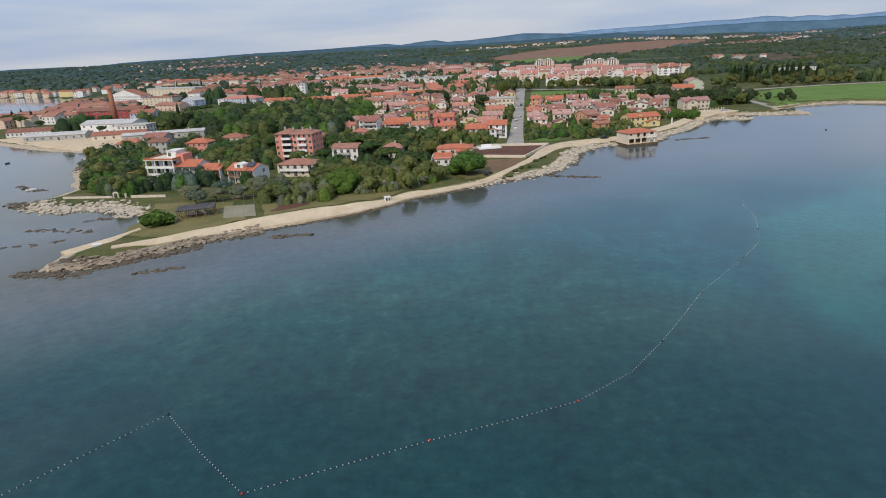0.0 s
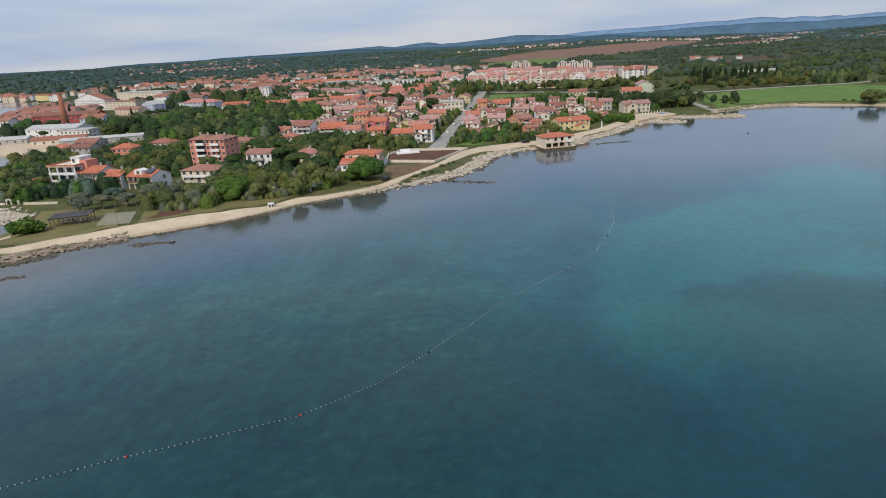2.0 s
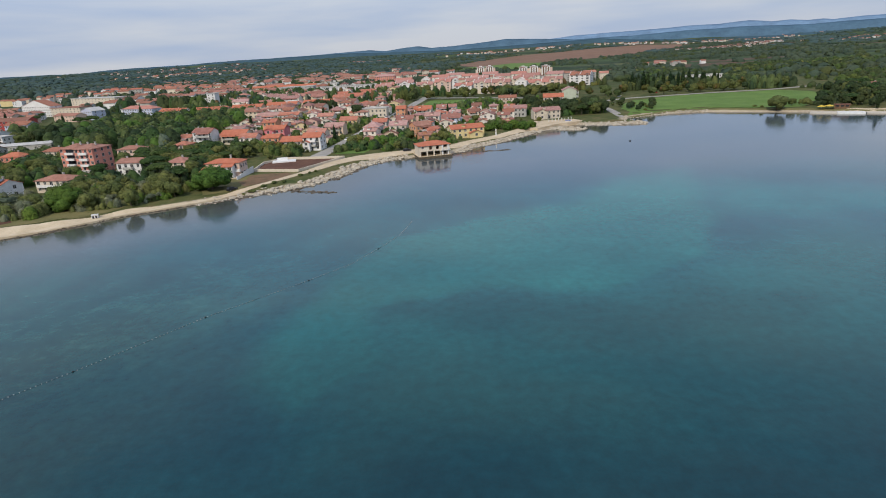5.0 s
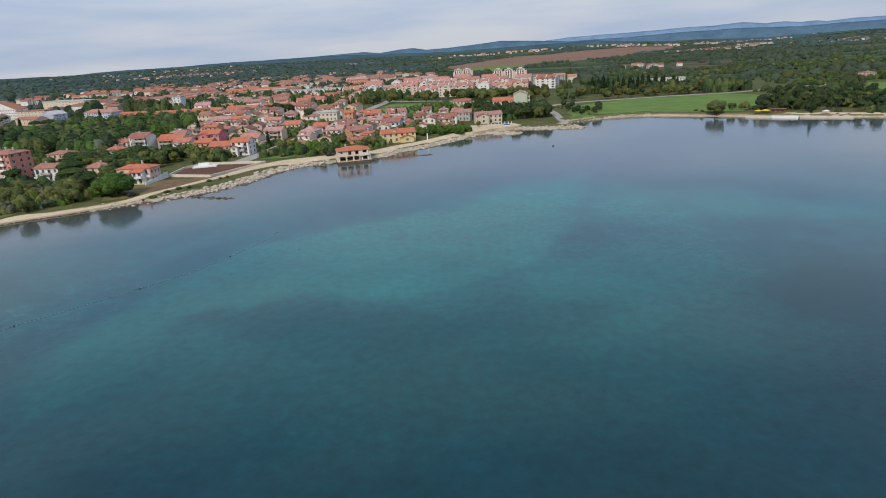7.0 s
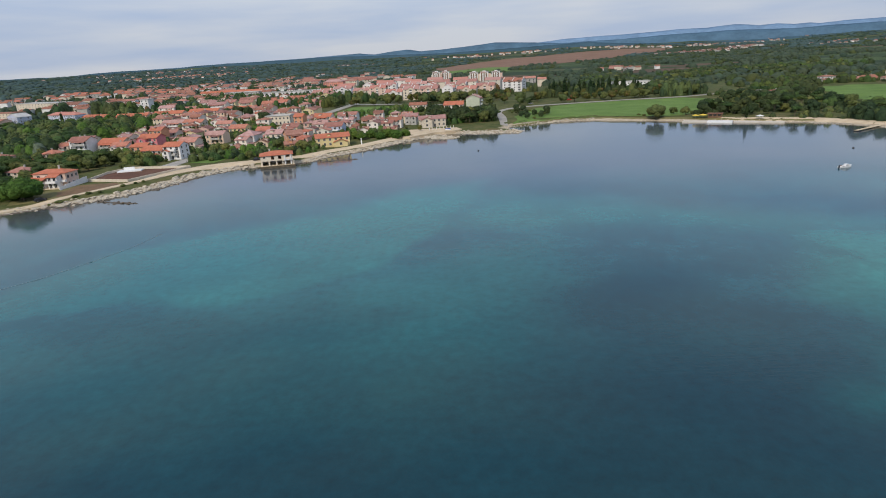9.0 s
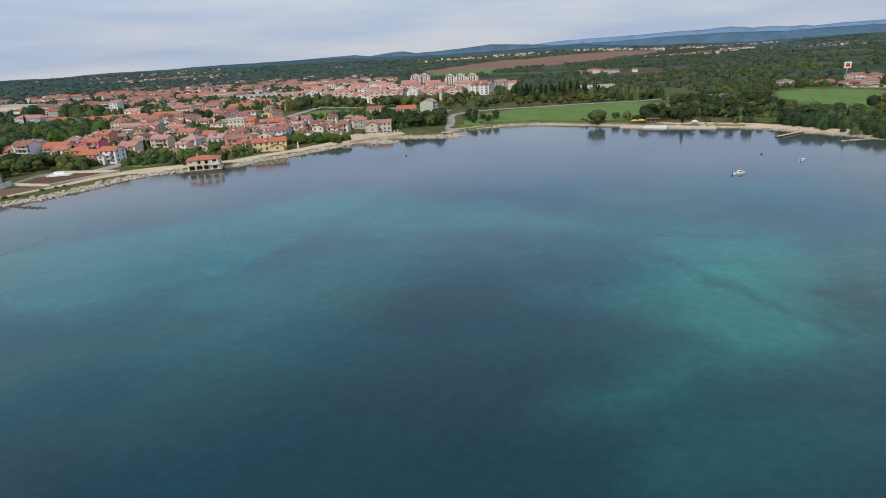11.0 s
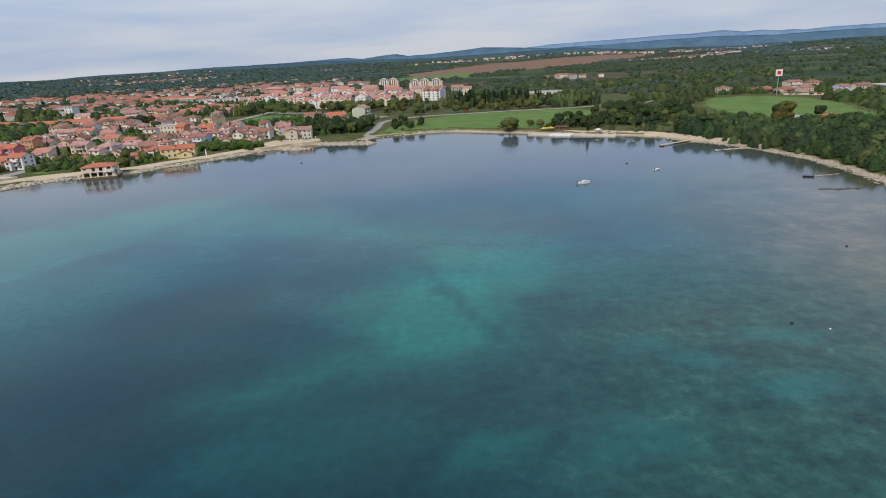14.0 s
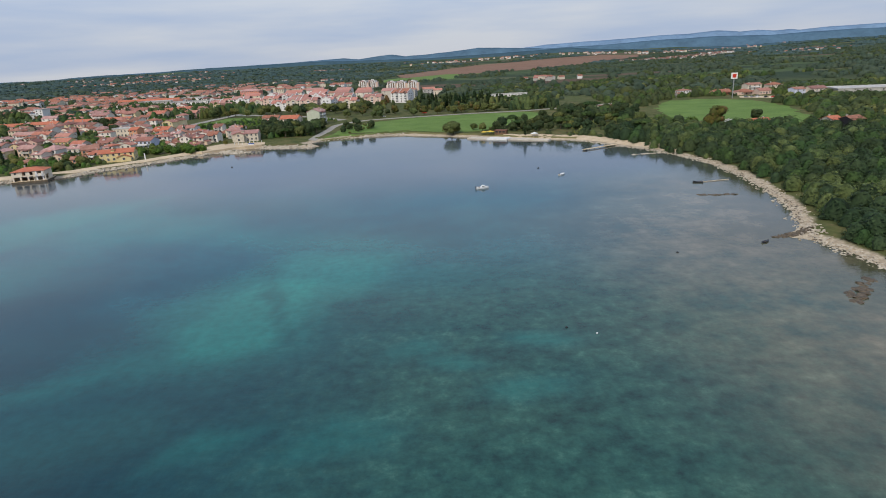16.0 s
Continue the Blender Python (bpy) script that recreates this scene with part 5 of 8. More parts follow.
def flats(x, y, turn, w, d, floors, label, walls=None, tiles=None):
    """A block of flats with a mansard of red tiles, balconies in columns, and party gables that stand above the roof."""
    walls = walls or WALL_WHITE
    o = base("apartment_block", x, y, turn, label, "apartment block", G3)
    TAKEN.append((x, y, w * 0.6))
    h = floors * 2.8 + 0.4
    part("wall", Shape().box(-w / 2, w / 2, -d / 2, d / 2, -1, h).mesh("wall", walls), o)
    part("roof", roof_shape(w, d, h, 0.5, "gable", 0.5).mesh("roof", tiles or ROOF_PALE), o)
    n = max(3, int(w // 5.6))
    for k in range(0, n + 1, 2):
        part("gable_wall", Shape().prism([(-d / 2 - 0.2, h - 1), (d / 2, h - 1), (d / 2, h), (0, h + d * 0.25 + 0.7), (-d / 2 - 0.2, h + 0.7)], -0.2, 0.2, "x").mesh("gable_wall", WALL_WHITE), o, pose(-w / 2 + w * k / n, 0, 0))
    for k in range(1, n, 2):
        u, bay = -w / 2 + w * (k + 0.5) / n, w / n * 0.92
        part("gable_bay", cached(("gbay", round(bay, 1), floors, walls.name), lambda: Shape().prism([(-bay / 2, -1), (bay / 2, -1), (bay / 2, h + 0.5), (0, h + 0.5 + bay * 0.24), (-bay / 2, h + 0.5)], -d / 2 - 0.5, -d / 2 + 0.3, "y").mesh("gable_bay", walls)), o, pose(u, 0, 0))
        part("bay_roof", cached(("groof", round(bay, 1), floors, (tiles or ROOF_PALE).name), lambda: roof_shape(d / 2 + 0.8, bay, h + 0.5, 0.48, "gable", 0.3).mesh("bay_roof", tiles or ROOF_PALE)), o, pose(u, -d / 4 - 0.2, 0, 0, 0, 90))
    for fl in range(floors):
        for k in range(n):
            u = -w / 2 + w * (k + 0.5) / n
            if k % 2:
                part("balcony", balcony_mesh(2.8, 1.1, True), o, pose(u, -d / 2 - 0.5, fl * 2.8 + 0.4))
                part("window", window_mesh(2.6, 2.0), o, pose(u, -d / 2 - 0.5, fl * 2.8 + 0.45))
            else:
                part("window", window_mesh(1.5, 1.4), o, pose(u, -d / 2, fl * 2.8 + 1.2))
        for sx in (-1, 1) if abs(turn) > 45 else (1,):
            part("window", window_mesh(1.5, 1.4), o, pose(sx * w / 2, -2, fl * 2.8 + 1.2, 0, 0, 90 * sx))
            part("window", window_mesh(1.5, 1.4), o, pose(sx * w / 2, 2, fl * 2.8 + 1.2, 0, 0, 90 * sx))
    return o


L4 = ("white block of flats with red tiled gable roof", "cream block of flats with red tiled gable roof", "peach block of flats with red tiled gable roof")
for k_, (x_, y_, t_, w_, f_) in enumerate(((66, 742, -6, 22, 4), (90, 730, -2, 20, 3), (112, 712, -10, 20, 4), (134, 664, -14, 20, 3), (154, 652, -14, 18, 4), (173, 641, -14, 20, 4), (194, 636, 76, 18, 4), (214, 650, -14, 22, 3),
                                            (150, 700, -14, 22, 4), (176, 692, 70, 20, 4), (204, 688, -14, 24, 4), (238, 690, -14, 22, 3), (120, 760, -6, 24, 4), (44, 764, -6, 20, 3), (92, 796, 84, 20, 4), (160, 756, -14, 22, 4), (40, 730, -6, 20, 3))):
    flats(x_, y_, t_, w_, 12, f_, L4[k_ % 3], (WALL_WHITE, WALL_CREAM, WALL_PEACH)[k_ % 3])
flats(272, 694, -30, 24, 14, 4, "white block of flats with dark red roof", WALL_WHITE, ROOF_OLD)
for x_, y_ in ((186, 1060), (202, 1064), (244, 950), (260, 946), (278, 942)):
    o = house(x_, y_, -8, 12.5, 14, 5, "flat", WALL_WHITE, ROOF_GREY, "white tower block with dark window strips", "tower block", G3, side=False, kindname="tower_block", win=1.4, gap=5)
for o in [q for q in bpy.data.objects if q.name.startswith("tower_block")]:
    for u in (-4.0, 0.0, 4.0):
        part("loggia_strip", cached("strip", lambda: Shape().box(-0.8, 0.8, -0.25, 0.05, 0.6, 13.2).mesh("loggia_strip", SHUTTER)), o, pose(u, -7.02, 0), label="dark brown column of loggias")
    part("stair_wing", cached("stair", lambda: Shape().box(6.25, 10.0, -5.4, 5.5, -1, 12.2).mesh("stair_wing", WALL_PEACH)), o, label="peach stair wing, lower than the block")
    part("corner_wing", cached("corner", lambda: Shape().box(-8.6, -6.25, -6.4, 4.5, -1, 10.4).mesh("corner_wing", WALL_CREAM)), o)
    part("roof_edge", cached("redge", lambda: Shape().prism([(-7.3, 13.6), (-6.9, 15.0), (-4.4, 15.6), (-4.4, 13.6)], -6.3, 2.0, "x").mesh("roof_edge", ROOF_PALE)), o, label="sloping tiled roof edge")
    part("lift_housing", cached("lift", lambda: Shape().box(-2.5, 2.5, -2, 2, 14.4, 16.6).mesh("lift_housing", WALL_WHITE)), o)
house(30, 905, -8, 30, 14, 5, "hip", WALL_SALMON, ROOF, "salmon-pink tiled block of flats", "apartment block", G3, side=False, kindname="apartment_block")
house(-10, 796, 8, 72, 14, 3, "flat", WALL_WHITE, ROOF_GREY, "long white flat-roofed block", "apartment block", G3, side=False, kindname="apartment_block", gap=5.5)
for x_, y_ in ((-140, 884), (-92, 876)):
    house(x_, y_, 2, 46, 12, 3, "gable", WALL_CREAM, ROOF_NEW, "long row of flats with bright red roof", "flats", "long terraces", side=False, gap=6)
for x_, y_, t_, w_ in ((62, 806, -6, 22), (112, 838, -8, 24), (152, 822, -14, 22), (190, 770, -14, 20), (222, 744, -14, 22), (134, 880, -8, 26), (182, 848, -14, 22), (216, 806, -14, 20), (254, 752, -20, 20)):
    house(x_, y_, t_, w_, 12, 4, "gable", WALL, ROOF_PALE, "pastel block of flats with faded tiled roof", "apartment block", G3, side=False, kindname="apartment_block", gap=7, pitch=0.5)
house(-90, 850, 0, 46, 20, 3, "flat", WALL_GREY, ROOF_GREY, "long grey flat-roofed hall", "hall", "halls", side=False, kindname="hall", gap=6)
house(-60, 905, 0, 36, 16, 3, "flat", WALL_WHITE, ROOF_GREY, "pale grey flat-roofed hotel block", "hotel", "halls", side=False, kindname="hotel", gap=5)
house(-190, 594, -26, 42, 12, 3, "hip", WALL_BLUE, ROOF_PALE, "long pale blue school with red roof", "school", "halls", side=False, kindname="school", gap=3.4)
for x_, y_ in ((-150, 576), (-110, 566), (-78, 572), (-46, 578), (-12, 584)):
    house(x_, y_, -20 if x_ < -140 else -2 if x_ < -90 else -8, 30, 11, 2, "gable", WALL, ROOF_NEW, "long terrace with continuous orange roof", "terrace", "long terraces", side=False, gap=5)
for x_, y_, t_, w_, f_ in ((-96, 612, -6, 17, 3), (-74, 618, -2, 15, 2), (-48, 622, -10, 20, 3), (-20, 628, -6, 15, 3), (2, 640, -6, 18, 2), (22, 606, -14, 16, 3), (-70, 660, -6, 22, 3), (-32, 676, 4, 18, 3), (-4, 690, -6, 16, 2),
                       (28, 655, -12, 19, 3), (46, 628, -8, 14, 2)):
    house(x_, y_, t_, w_, 10.5, f_, "gable", WALL, ROOF, "small block of flats with red roof", "flats", "small blocks of flats", side=False, gap=4.6, extras=int(x_ * x_ + y_))
house(-171, 682, 0, 34, 14, 3, "flat", WALL_WHITE, ROOF_GREY, "white flat-roofed block with stair tower", "building", "halls", side=False, kindname="office_block", gap=4)
house(-150, 682, 0, 9, 14, 5, "flat", WALL_WHITE, ROOF_GREY, "white stair tower beside the block", "building", "halls", side=False, kindname="stair_tower", gap=4)
house(-350, 690, 62, 13, 56, 4, "gable", WALL_WHITE, ROOF_OLD, "large white works hall with gable to the sea", "hall", "halls", kindname="hall", gap=9, pitch=0.24, storey=2.9)
house(-306, 672, -18, 42, 16, 3, "flat", WALL_CREAM, ROOF_OLD, "long cream works building beside the hall", "building", "halls", side=False, kindname="works", gap=5)
house(-342, 800, -28, 92, 22, 4, "flat", WALL_CREAM, ROOF_GREY, "long pale flat-roofed works behind the hall", "building", "halls", side=False, kindname="works", gap=7)
house(-292, 780, -20, 34, 16, 3, "gable", WALL_WHITE, ROOF_OLD, "white building with faded roof behind the works", "building", "halls", side=False, kindname="works", gap=6)
house(-243, 602, 62, 14, 18, 3, "gable", WALL_BLUE, ROOF_GREY, "pale blue house with gable to the sea", "building", "halls", kindname="works", gap=5, pitch=0.35)
house(-262, 594, -24, 32, 12, 2, "gable", WALL_PEACH, ROOF_OLD, "low peach workshop with dark red roof", "building", "halls", side=False, kindname="workshop", gap=5, pitch=0.35)
house(-212, 626, -20, 28, 12, 2, "flat", WALL_WHITE, ROOF_GREY, "low white flat-roofed annex", "building", "halls", side=False, kindname="works", gap=5)
house(-284, 528, -4, 60, 12, 3, "gable", WALL_RED, ROOF_OLD, "long dark red factory building", "factory", "halls", side=False, kindname="factory", gap=4, win=1.8)
house(-238, 438, -10, 42, 18, 2, "gable", WALL_WHITE, ROOF_GREY, "white boat shed with pale sheet roof", "shed", "halls", side=False, kindname="shed", gap=6, pitch=0.25, storey=3.2)
house(-213, 420, -10, 23, 11, 2, "flat", WALL_WHITE, ROOF_GREY, "white flat-roofed works building", "building", "halls", kindname="workshop", gap=3)
house(-178, 385, 12, 50, 9, 1, "gable", WALL_GREY, ROOF_GREY, "long low shed with pale sheet roof", "shed", "halls", side=False, kindname="shed", gap=6, pitch=0.25, storey=3.6)
house(-262, 408, 6, 40, 11, 1, "gable", WALL_GREY, ROOF_GREY, "low grey boat shed by the beach", "shed", "halls", side=False, kindname="shed", gap=5, pitch=0.3, storey=3.2)
house(-212, 396, 6, 34, 12, 1, "gable", WALL_CREAM, ROOF_OLD, "low shed with rusty roof", "shed", "halls", side=False, kindname="shed", gap=5, pitch=0.3, storey=3.2)
house(-300, 440, 4, 34, 10, 1, "gable", WALL_WHITE, ROOF_OLD, "white beach pavilion with red roof", "pavilion", "halls", side=False, kindname="pavilion", gap=3, storey=3.2)
house(-236, 484, -6, 20, 12, 3, "gable", WALL_BLUE, ROOF_OLD, "pale house beside the factory", group=G2, extras=234)

stack = base("factory_chimney", -262, 486, 0, "tall tapering brick factory chimney", "chimney")
part("shaft", Shape().tube(0, 0, -1, 27.6, 2.6, 1.5, 16).mesh("shaft", BRICK, smooth=True), stack)
part("crown", Shape().tube(0, 0, 27.4, 28.6, 1.75, 1.75, 16).mesh("crown", BRICK), stack)
part("plinth", Shape().box(-3.2, 3.2, -3.2, 3.2, -1, 3).mesh("plinth", BRICK), stack)

# ---- east of the bay ----
G5 = "houses beyond the bay"
house(560, 574, 10, 12, 9, 2, "hip", WALL_WHITE, ROOF_OLD, "white two-storey house in the fields", group=G5, pitch=0.25, side=-1, gap=3)
house(553, 566, 10, 6, 7, 1, "gable", WALL_GREY, ROOF_OLD, "low lean-to beside the white house", group=G5, side=False, gap=3)
house(596, 568, 10, 15, 9, 1, "gable", WALL_ORANGE, ROOF_OLD, "low house with dark brown roof", group=G5, side=False, gap=4, storey=3.2, extras=5)
house(586, 566, 10, 8, 8, 1, "hip", WALL_CREAM, ROOF, "small cottage with red roof beside the low house", group=G5, side=False, gap=4)
house(612, 556, 6, 14, 10, 1, "hip", WALL_PEACH, ROOF_OLD, "low peach-walled shop with tile roof", group=G5, storey=3.2, side=False, gap=4, extras=12)
house(628, 552, 6, 12, 10, 1, "gable", WALL_PEACH, ROOF, "low shop wing with red tile roof", group=G5, storey=3.4, side=False, gap=3)
house(630, 576, 6, 15, 10, 3, "gable", WALL_CREAM, ROOF_OLD, "white house with balconies behind the shop", group=G5, side=False, gap=4, balcony=0.6, pitch=0.3, storey=2.6)
house(660, 590, 6, 13, 10, 2, "hip", WALL_CREAM, ROOF_OLD, "house with wide brown roof among trees", group=G5, side=False, gap=4)
house(642, 520, 6, 11, 11, 2, "gable", WALL_BLUE, ROOF_OLD, "pale grey house with faded roof", group=G5, side=False, gap=4, pitch=0.3)
house(655, 514, 6, 15, 10, 2, "gable", WALL_CREAM, ROOF, "cream house with long balcony and red roof", group=G5, balcony=0.8, side=False, gap=3.5, storey=3.0)
sheet("ground_shop_yard", [(592, 524), (612, 506), (640, 500), (644, 510), (620, 530), (600, 540)], CONCRETE, 0.16, 4, 0.5, "pale concrete yard before the shop", "yard")
house(700, 500, -14, 70, 30, 2, "flat", WALL_GREY, ROOF_GREY, "long grey shopping hall", "shopping hall", G5, side=False, kindname="shopping_hall", gap=9, storey=2.8)
house(540, 301, 20, 10, 9, 2, "gable", PAINT_DARK, ROOF_OLD, "dark-walled house among trees", group=G5, side=False, gap=4)
house(532, 306, 20, 8, 8, 2, "gable", WALL_GREY, ROOF_NEW, "grey house with orange roof", group=G5, side=False, gap=4)
house(508, 337, 8, 11, 8, 1, "gable", WALL_ORANGE, ROOF_NEW, "low cottage with orange roof", group=G5, side=False, gap=4)
house(488, 337, 8, 10, 8, 1, "gable", WALL_GREY, ROOF_GREY, "low shed with grey roof", "shed", G5, kindname="shed")
house(452, 474, 20, 12, 9, 1, "gable", WALL_CREAM, ROOF_OLD, "cream cottage behind the trees", group=G5, side=False, gap=4)
house(395, 655, 0, 40, 10, 2, "flat", WALL_WHITE, ROOF_GREY, "white arcaded cemetery hall", "hall", G5, side=False, kindname="hall", gap=3.5)

sign = base("sign_tower", 586, 526, -14, "tall steel mast with white and red sign box", "sign")
part("mast", Shape().box(-0.35, 0.35, -0.3, 0.3, -1, 17.4).mesh("mast", METAL), sign)
part("sign_box", Shape().box(-2.7, 2.7, -0.8, 0.8, 17.2, 22.6).mesh("sign_box", PAINT_WHITE), sign)
part("sign_mark", Shape().prism([(-1.6, 18.3), (-1.6, 21.5), (1.6, 21.5), (1.6, 18.3)], -0.86, -0.78, "y").mesh("sign_mark", PAINT_RED), sign, label="red block mark")


# ---- the rest of the town ----
WAYS = [PROM, SHORE_PATH, MAIN_ROAD, BAY_ROAD, TOWN_ROAD]


def off_ways(x, y, room):
    """Whether a spot keeps that distance from every road and path."""
    for line in WAYS:
        for (ax, ay, aw), (bx, by, bw) in zip(line, line[1:]):
            dx, dy = bx - ax, by - ay
            k = min(1, max(0, ((x - ax) * dx + (y - ay) * dy) / (dx * dx + dy * dy)))
            if math.hypot(x - ax - k * dx, y - ay - k * dy) < room + max(aw, bw) / 2:
                return False
    return True


def inside(x, y, poly):
    hit = False
    for (ax, ay), (bx, by) in zip(poly, poly[1:] + poly[:1]):
        if (ay > y) != (by > y) and x < (bx - ax) * (y - ay) / (by - ay) + ax:
            hit = not hit
    return hit


def free(x, y, r):
    return all(math.hypot(x - a, y - c) > r + q for a, c, q in TAKEN)


def district(seed, poly, turn, row, along, count, floors, label, group, styles=("gable", "gable", "hip"), tiles=None, size=(9, 13), reuse=6, shrink=0.5, side=True):
    """Fills a quarter with houses in loose rows: a few are built, the rest copy them."""
    rnd = random.Random(seed)
    made = []
    c, s_ = math.cos(radians(turn)), math.sin(radians(turn))
    xs, ys = [q[0] for q in poly], [q[1] for q in poly]
    mx, my, reach = sum(xs) / len(xs), sum(ys) / len(ys), max(max(xs) - min(xs), max(ys) - min(ys))
    spots = [(u * along, v * row) for u in range(-int(reach / along), int(reach / along) + 1) for v in range(-int(reach / row), int(reach / row) + 1)]
    rnd.shuffle(spots)
    n = 0
    for u, v in spots:
        if n >= count:
            break
        u, v = u + rnd.uniform(-0.2, 0.2) * along, v + rnd.uniform(-0.15, 0.15) * row
        x, y = mx + u * c - v * s_, my + u * s_ + v * c
        if not inside(x, y, poly) or not free(x, y, size[0] * shrink) or not off_ways(x, y, 4) or at_grid(SHORE, x, y) < 8:
            continue
        way = rnd.choice((0, 0, 90, -90))
        t = turn + way + rnd.uniform(-7, 7)
        n += 1
        if sum(q[0] == way for q in made) < (reuse + 1) // 2 // (1 if way == 0 else 2) + 1:
            o = house(x, y, t, rnd.uniform(*size), rnd.uniform(0.75, 0.95) * size[1], rnd.choice(floors), rnd.choice(styles), None, tiles and rnd.choice(tiles), label, "house", group,
                      pitch=rnd.uniform(0.3, 0.44), storey=rnd.uniform(2.5, 2.8), side={0: False, 90: -1, -90: 1}[way], front=way == 0, win=1.2, gap=3.3, side_gap=3.6, extras=seed * 1000 + n)
            made.append((way, o))
        else:
            copy_thing(rnd.choice([q[1] for q in made if q[0] == way]), pose(x, y, gz(x, y) - rnd.uniform(0, 0.7), 0, 0, t))
            TAKEN.append((x, y, size[0] * 0.55))


TAKEN.extend([(-12, 541, 8), (2, 538, 8), (38, 480, 6), (118, 357, 4), (129, 357, 5), (140, 357, 5), (150, 356, 4)])
R3 = (ROOF, ROOF, ROOF_OLD)
district(1, [(-62, 330), (30, 330), (60, 470), (-40, 480)], -9, 15.5, 13.5, 27, (1, 2, 2), "rendered town house with red tile roof", "houses west of the street", tiles=R3, size=(7, 10), side=False, reuse=9)
district(2, [(52, 330), (105, 335), (150, 365), (158, 470), (78, 478)], -9, 14, 12.5, 40, (1, 2, 2), "closely set house with pale red roof", "houses east of the street", tiles=R3, size=(6.5, 9), side=False, reuse=9)
district(3, [(-60, 480), (60, 478), (78, 560), (-60, 548)], -9, 17.5, 15, 30, (2, 2, 3), "town house with red tile roof", "houses behind the street", tiles=R3, size=(8, 12), side=False, reuse=8)
district(4, [(-140, 590), (80, 600), (80, 640), (40, 900), (-160, 900)], -6, 24, 19, 44, (2, 3, 3), "house with red tile roof", "houses of the inner town", tiles=R3, size=(9, 13), side=False)

def far_village(name, seed, x0, y0, x1, y1, spread, count, label, tall=5.0, deep=None, panes=False, paints=(0, 0, 2, 3), within=None):
    """Far houses, too many and too small to pick apart, joined: walls, tiled roofs and dark windows."""
    rnd = random.Random(seed)
    s = Shape()
    for _ in range(count):
        k = rnd.random()
        x, y = x0 + (x1 - x0) * k + rnd.gauss(0, spread), y0 + (y1 - y0) * k + rnd.gauss(0, deep or spread)
        big_ = 1.0 if panes else 0.8
        w, d, h = rnd.uniform(10, 18) * big_, rnd.uniform(8, 12) * big_, rnd.uniform(0.8, 1.4) * tall
        if at_grid(SHORE, x, y) < 10 or not free(x, y, 6) or (within and not inside(x, y, within)):
            continue
        z, wall = gz(x, y), rnd.choice(paints if panes else (0, 3, 3, 2))
        if panes:
            TAKEN.append((x, y, 5))
        t = Shape().prism([(-d / 2, -3), (d / 2, -3), (d / 2, h), (0, h + 2), (-d / 2, h)], -w / 2, w / 2, "x", wall)
        t.prism([(-d / 2 - 0.6, h - 0.1), (0, h + 2.3), (d / 2 + 0.6, h - 0.1), (0, h + 1.9)], -w / 2 - 0.5, w / 2 + 0.5, "x", rnd.choice((1, 1, 5)))
        if panes:
            for fl in range(int(h // 2.8)):
                for u in range(3):
                    t.box(-w / 2 + w * (u + 0.3) / 3, -w / 2 + w * (u + 0.3) / 3 + 1.3, -d / 2 - 0.06, -d / 2 + 0.06, fl * 2.8 + 1, fl * 2.8 + 2.5, 4)
        a = rnd.choice((0, 0, 90, 180)) + rnd.uniform(-20, 20)
        m4 = pose(x, y, z, 0, 0, a)
        s.add([tuple(m4 @ Vector(q)) for q in t.v], t.f)
        s.m[-len(t.f):] = t.m
    return tagged(new(name, s.mesh(name, WALL_CREAM, ROOF_OLD, WALL_WHITE, WALL_GREY, GLASS_DARK, ROOF, WALL_YELLOW, WALL_PEACH)), label, "houses", kind="stuff")


far_village("back_town", 31, -300, 740, -170, 930, 56, 100, "back of the town with red roofs among trees", 7, panes=True)
far_village("back_town", 32, -300, 1130, 20, 1180, 90, 190, "far quarter of the town with tiled roofs", 7, panes=True)
far_village("back_town", 33, -520, 1120, -260, 1080, 60, 90, "far western quarter of the town", 7, panes=True)
far_village("old_town", 36, -360, 520, -370, 710, 36, 420, "old town of weathered roofs on the headland", 6.5, deep=20, panes=True, paints=(0, 2, 7, 0),
            within=[(-410, 552), (-388, 590), (-412, 656), (-425, 725), (-350, 720), (-300, 600), (-318, 534), (-316, 495), (-340, 492), (-380, 512)])
far_village("harbour_front", 34, -870, 1222, -585, 1024, 7, 70, "row of pastel houses along the harbour", 7, panes=True, paints=(0, 6, 6, 2, 7))
far_village("back_town", 35, 110, 850, 300, 770, 26, 18, "houses behind the flats", 8, panes=True)
far_village("far_village", 21, 1120, 2300, 1780, 2920, 45, 120, "far village of pale houses with red roofs")
far_village("far_village", 22, 1700, 2300, 2100, 2750, 90, 30, "far hamlet of pale houses")
far_village("far_village", 23, -1150, 2720, -780, 2880, 70, 80, "far village on the wooded slope", 6)
far_village("far_village", 24, -312, 3165, -107, 3189, 20, 26, "far group of long white sheds", 5)
far_village("far_village", 25, 1138, 3640, 1560, 3520, 60, 40, "far white village below the hills", 6)
far_village("far_village", 26, -700, 1550, -100, 1750, 120, 90, "outskirts of red-roofed houses")
far_village("far_village", 41, -1600, 3250, -900, 3500, 120, 70, "far pale village below the western hills", 6)
far_village("far_village", 42, 250, 3500, 900, 3650, 90, 60, "far pale village on the rising ground", 6)
far_village("far_village", 43, 1500, 3400, 2400, 3600, 90, 70, "far pale village below the eastern hills", 6)
far_village("far_village", 27, 480, 1080, 560, 1060, 16, 9, "far farm houses among the fields")
far_village("far_village", 28, 100, 1290, 10, 1330, 22, 16, "far cluster of houses beyond the town")


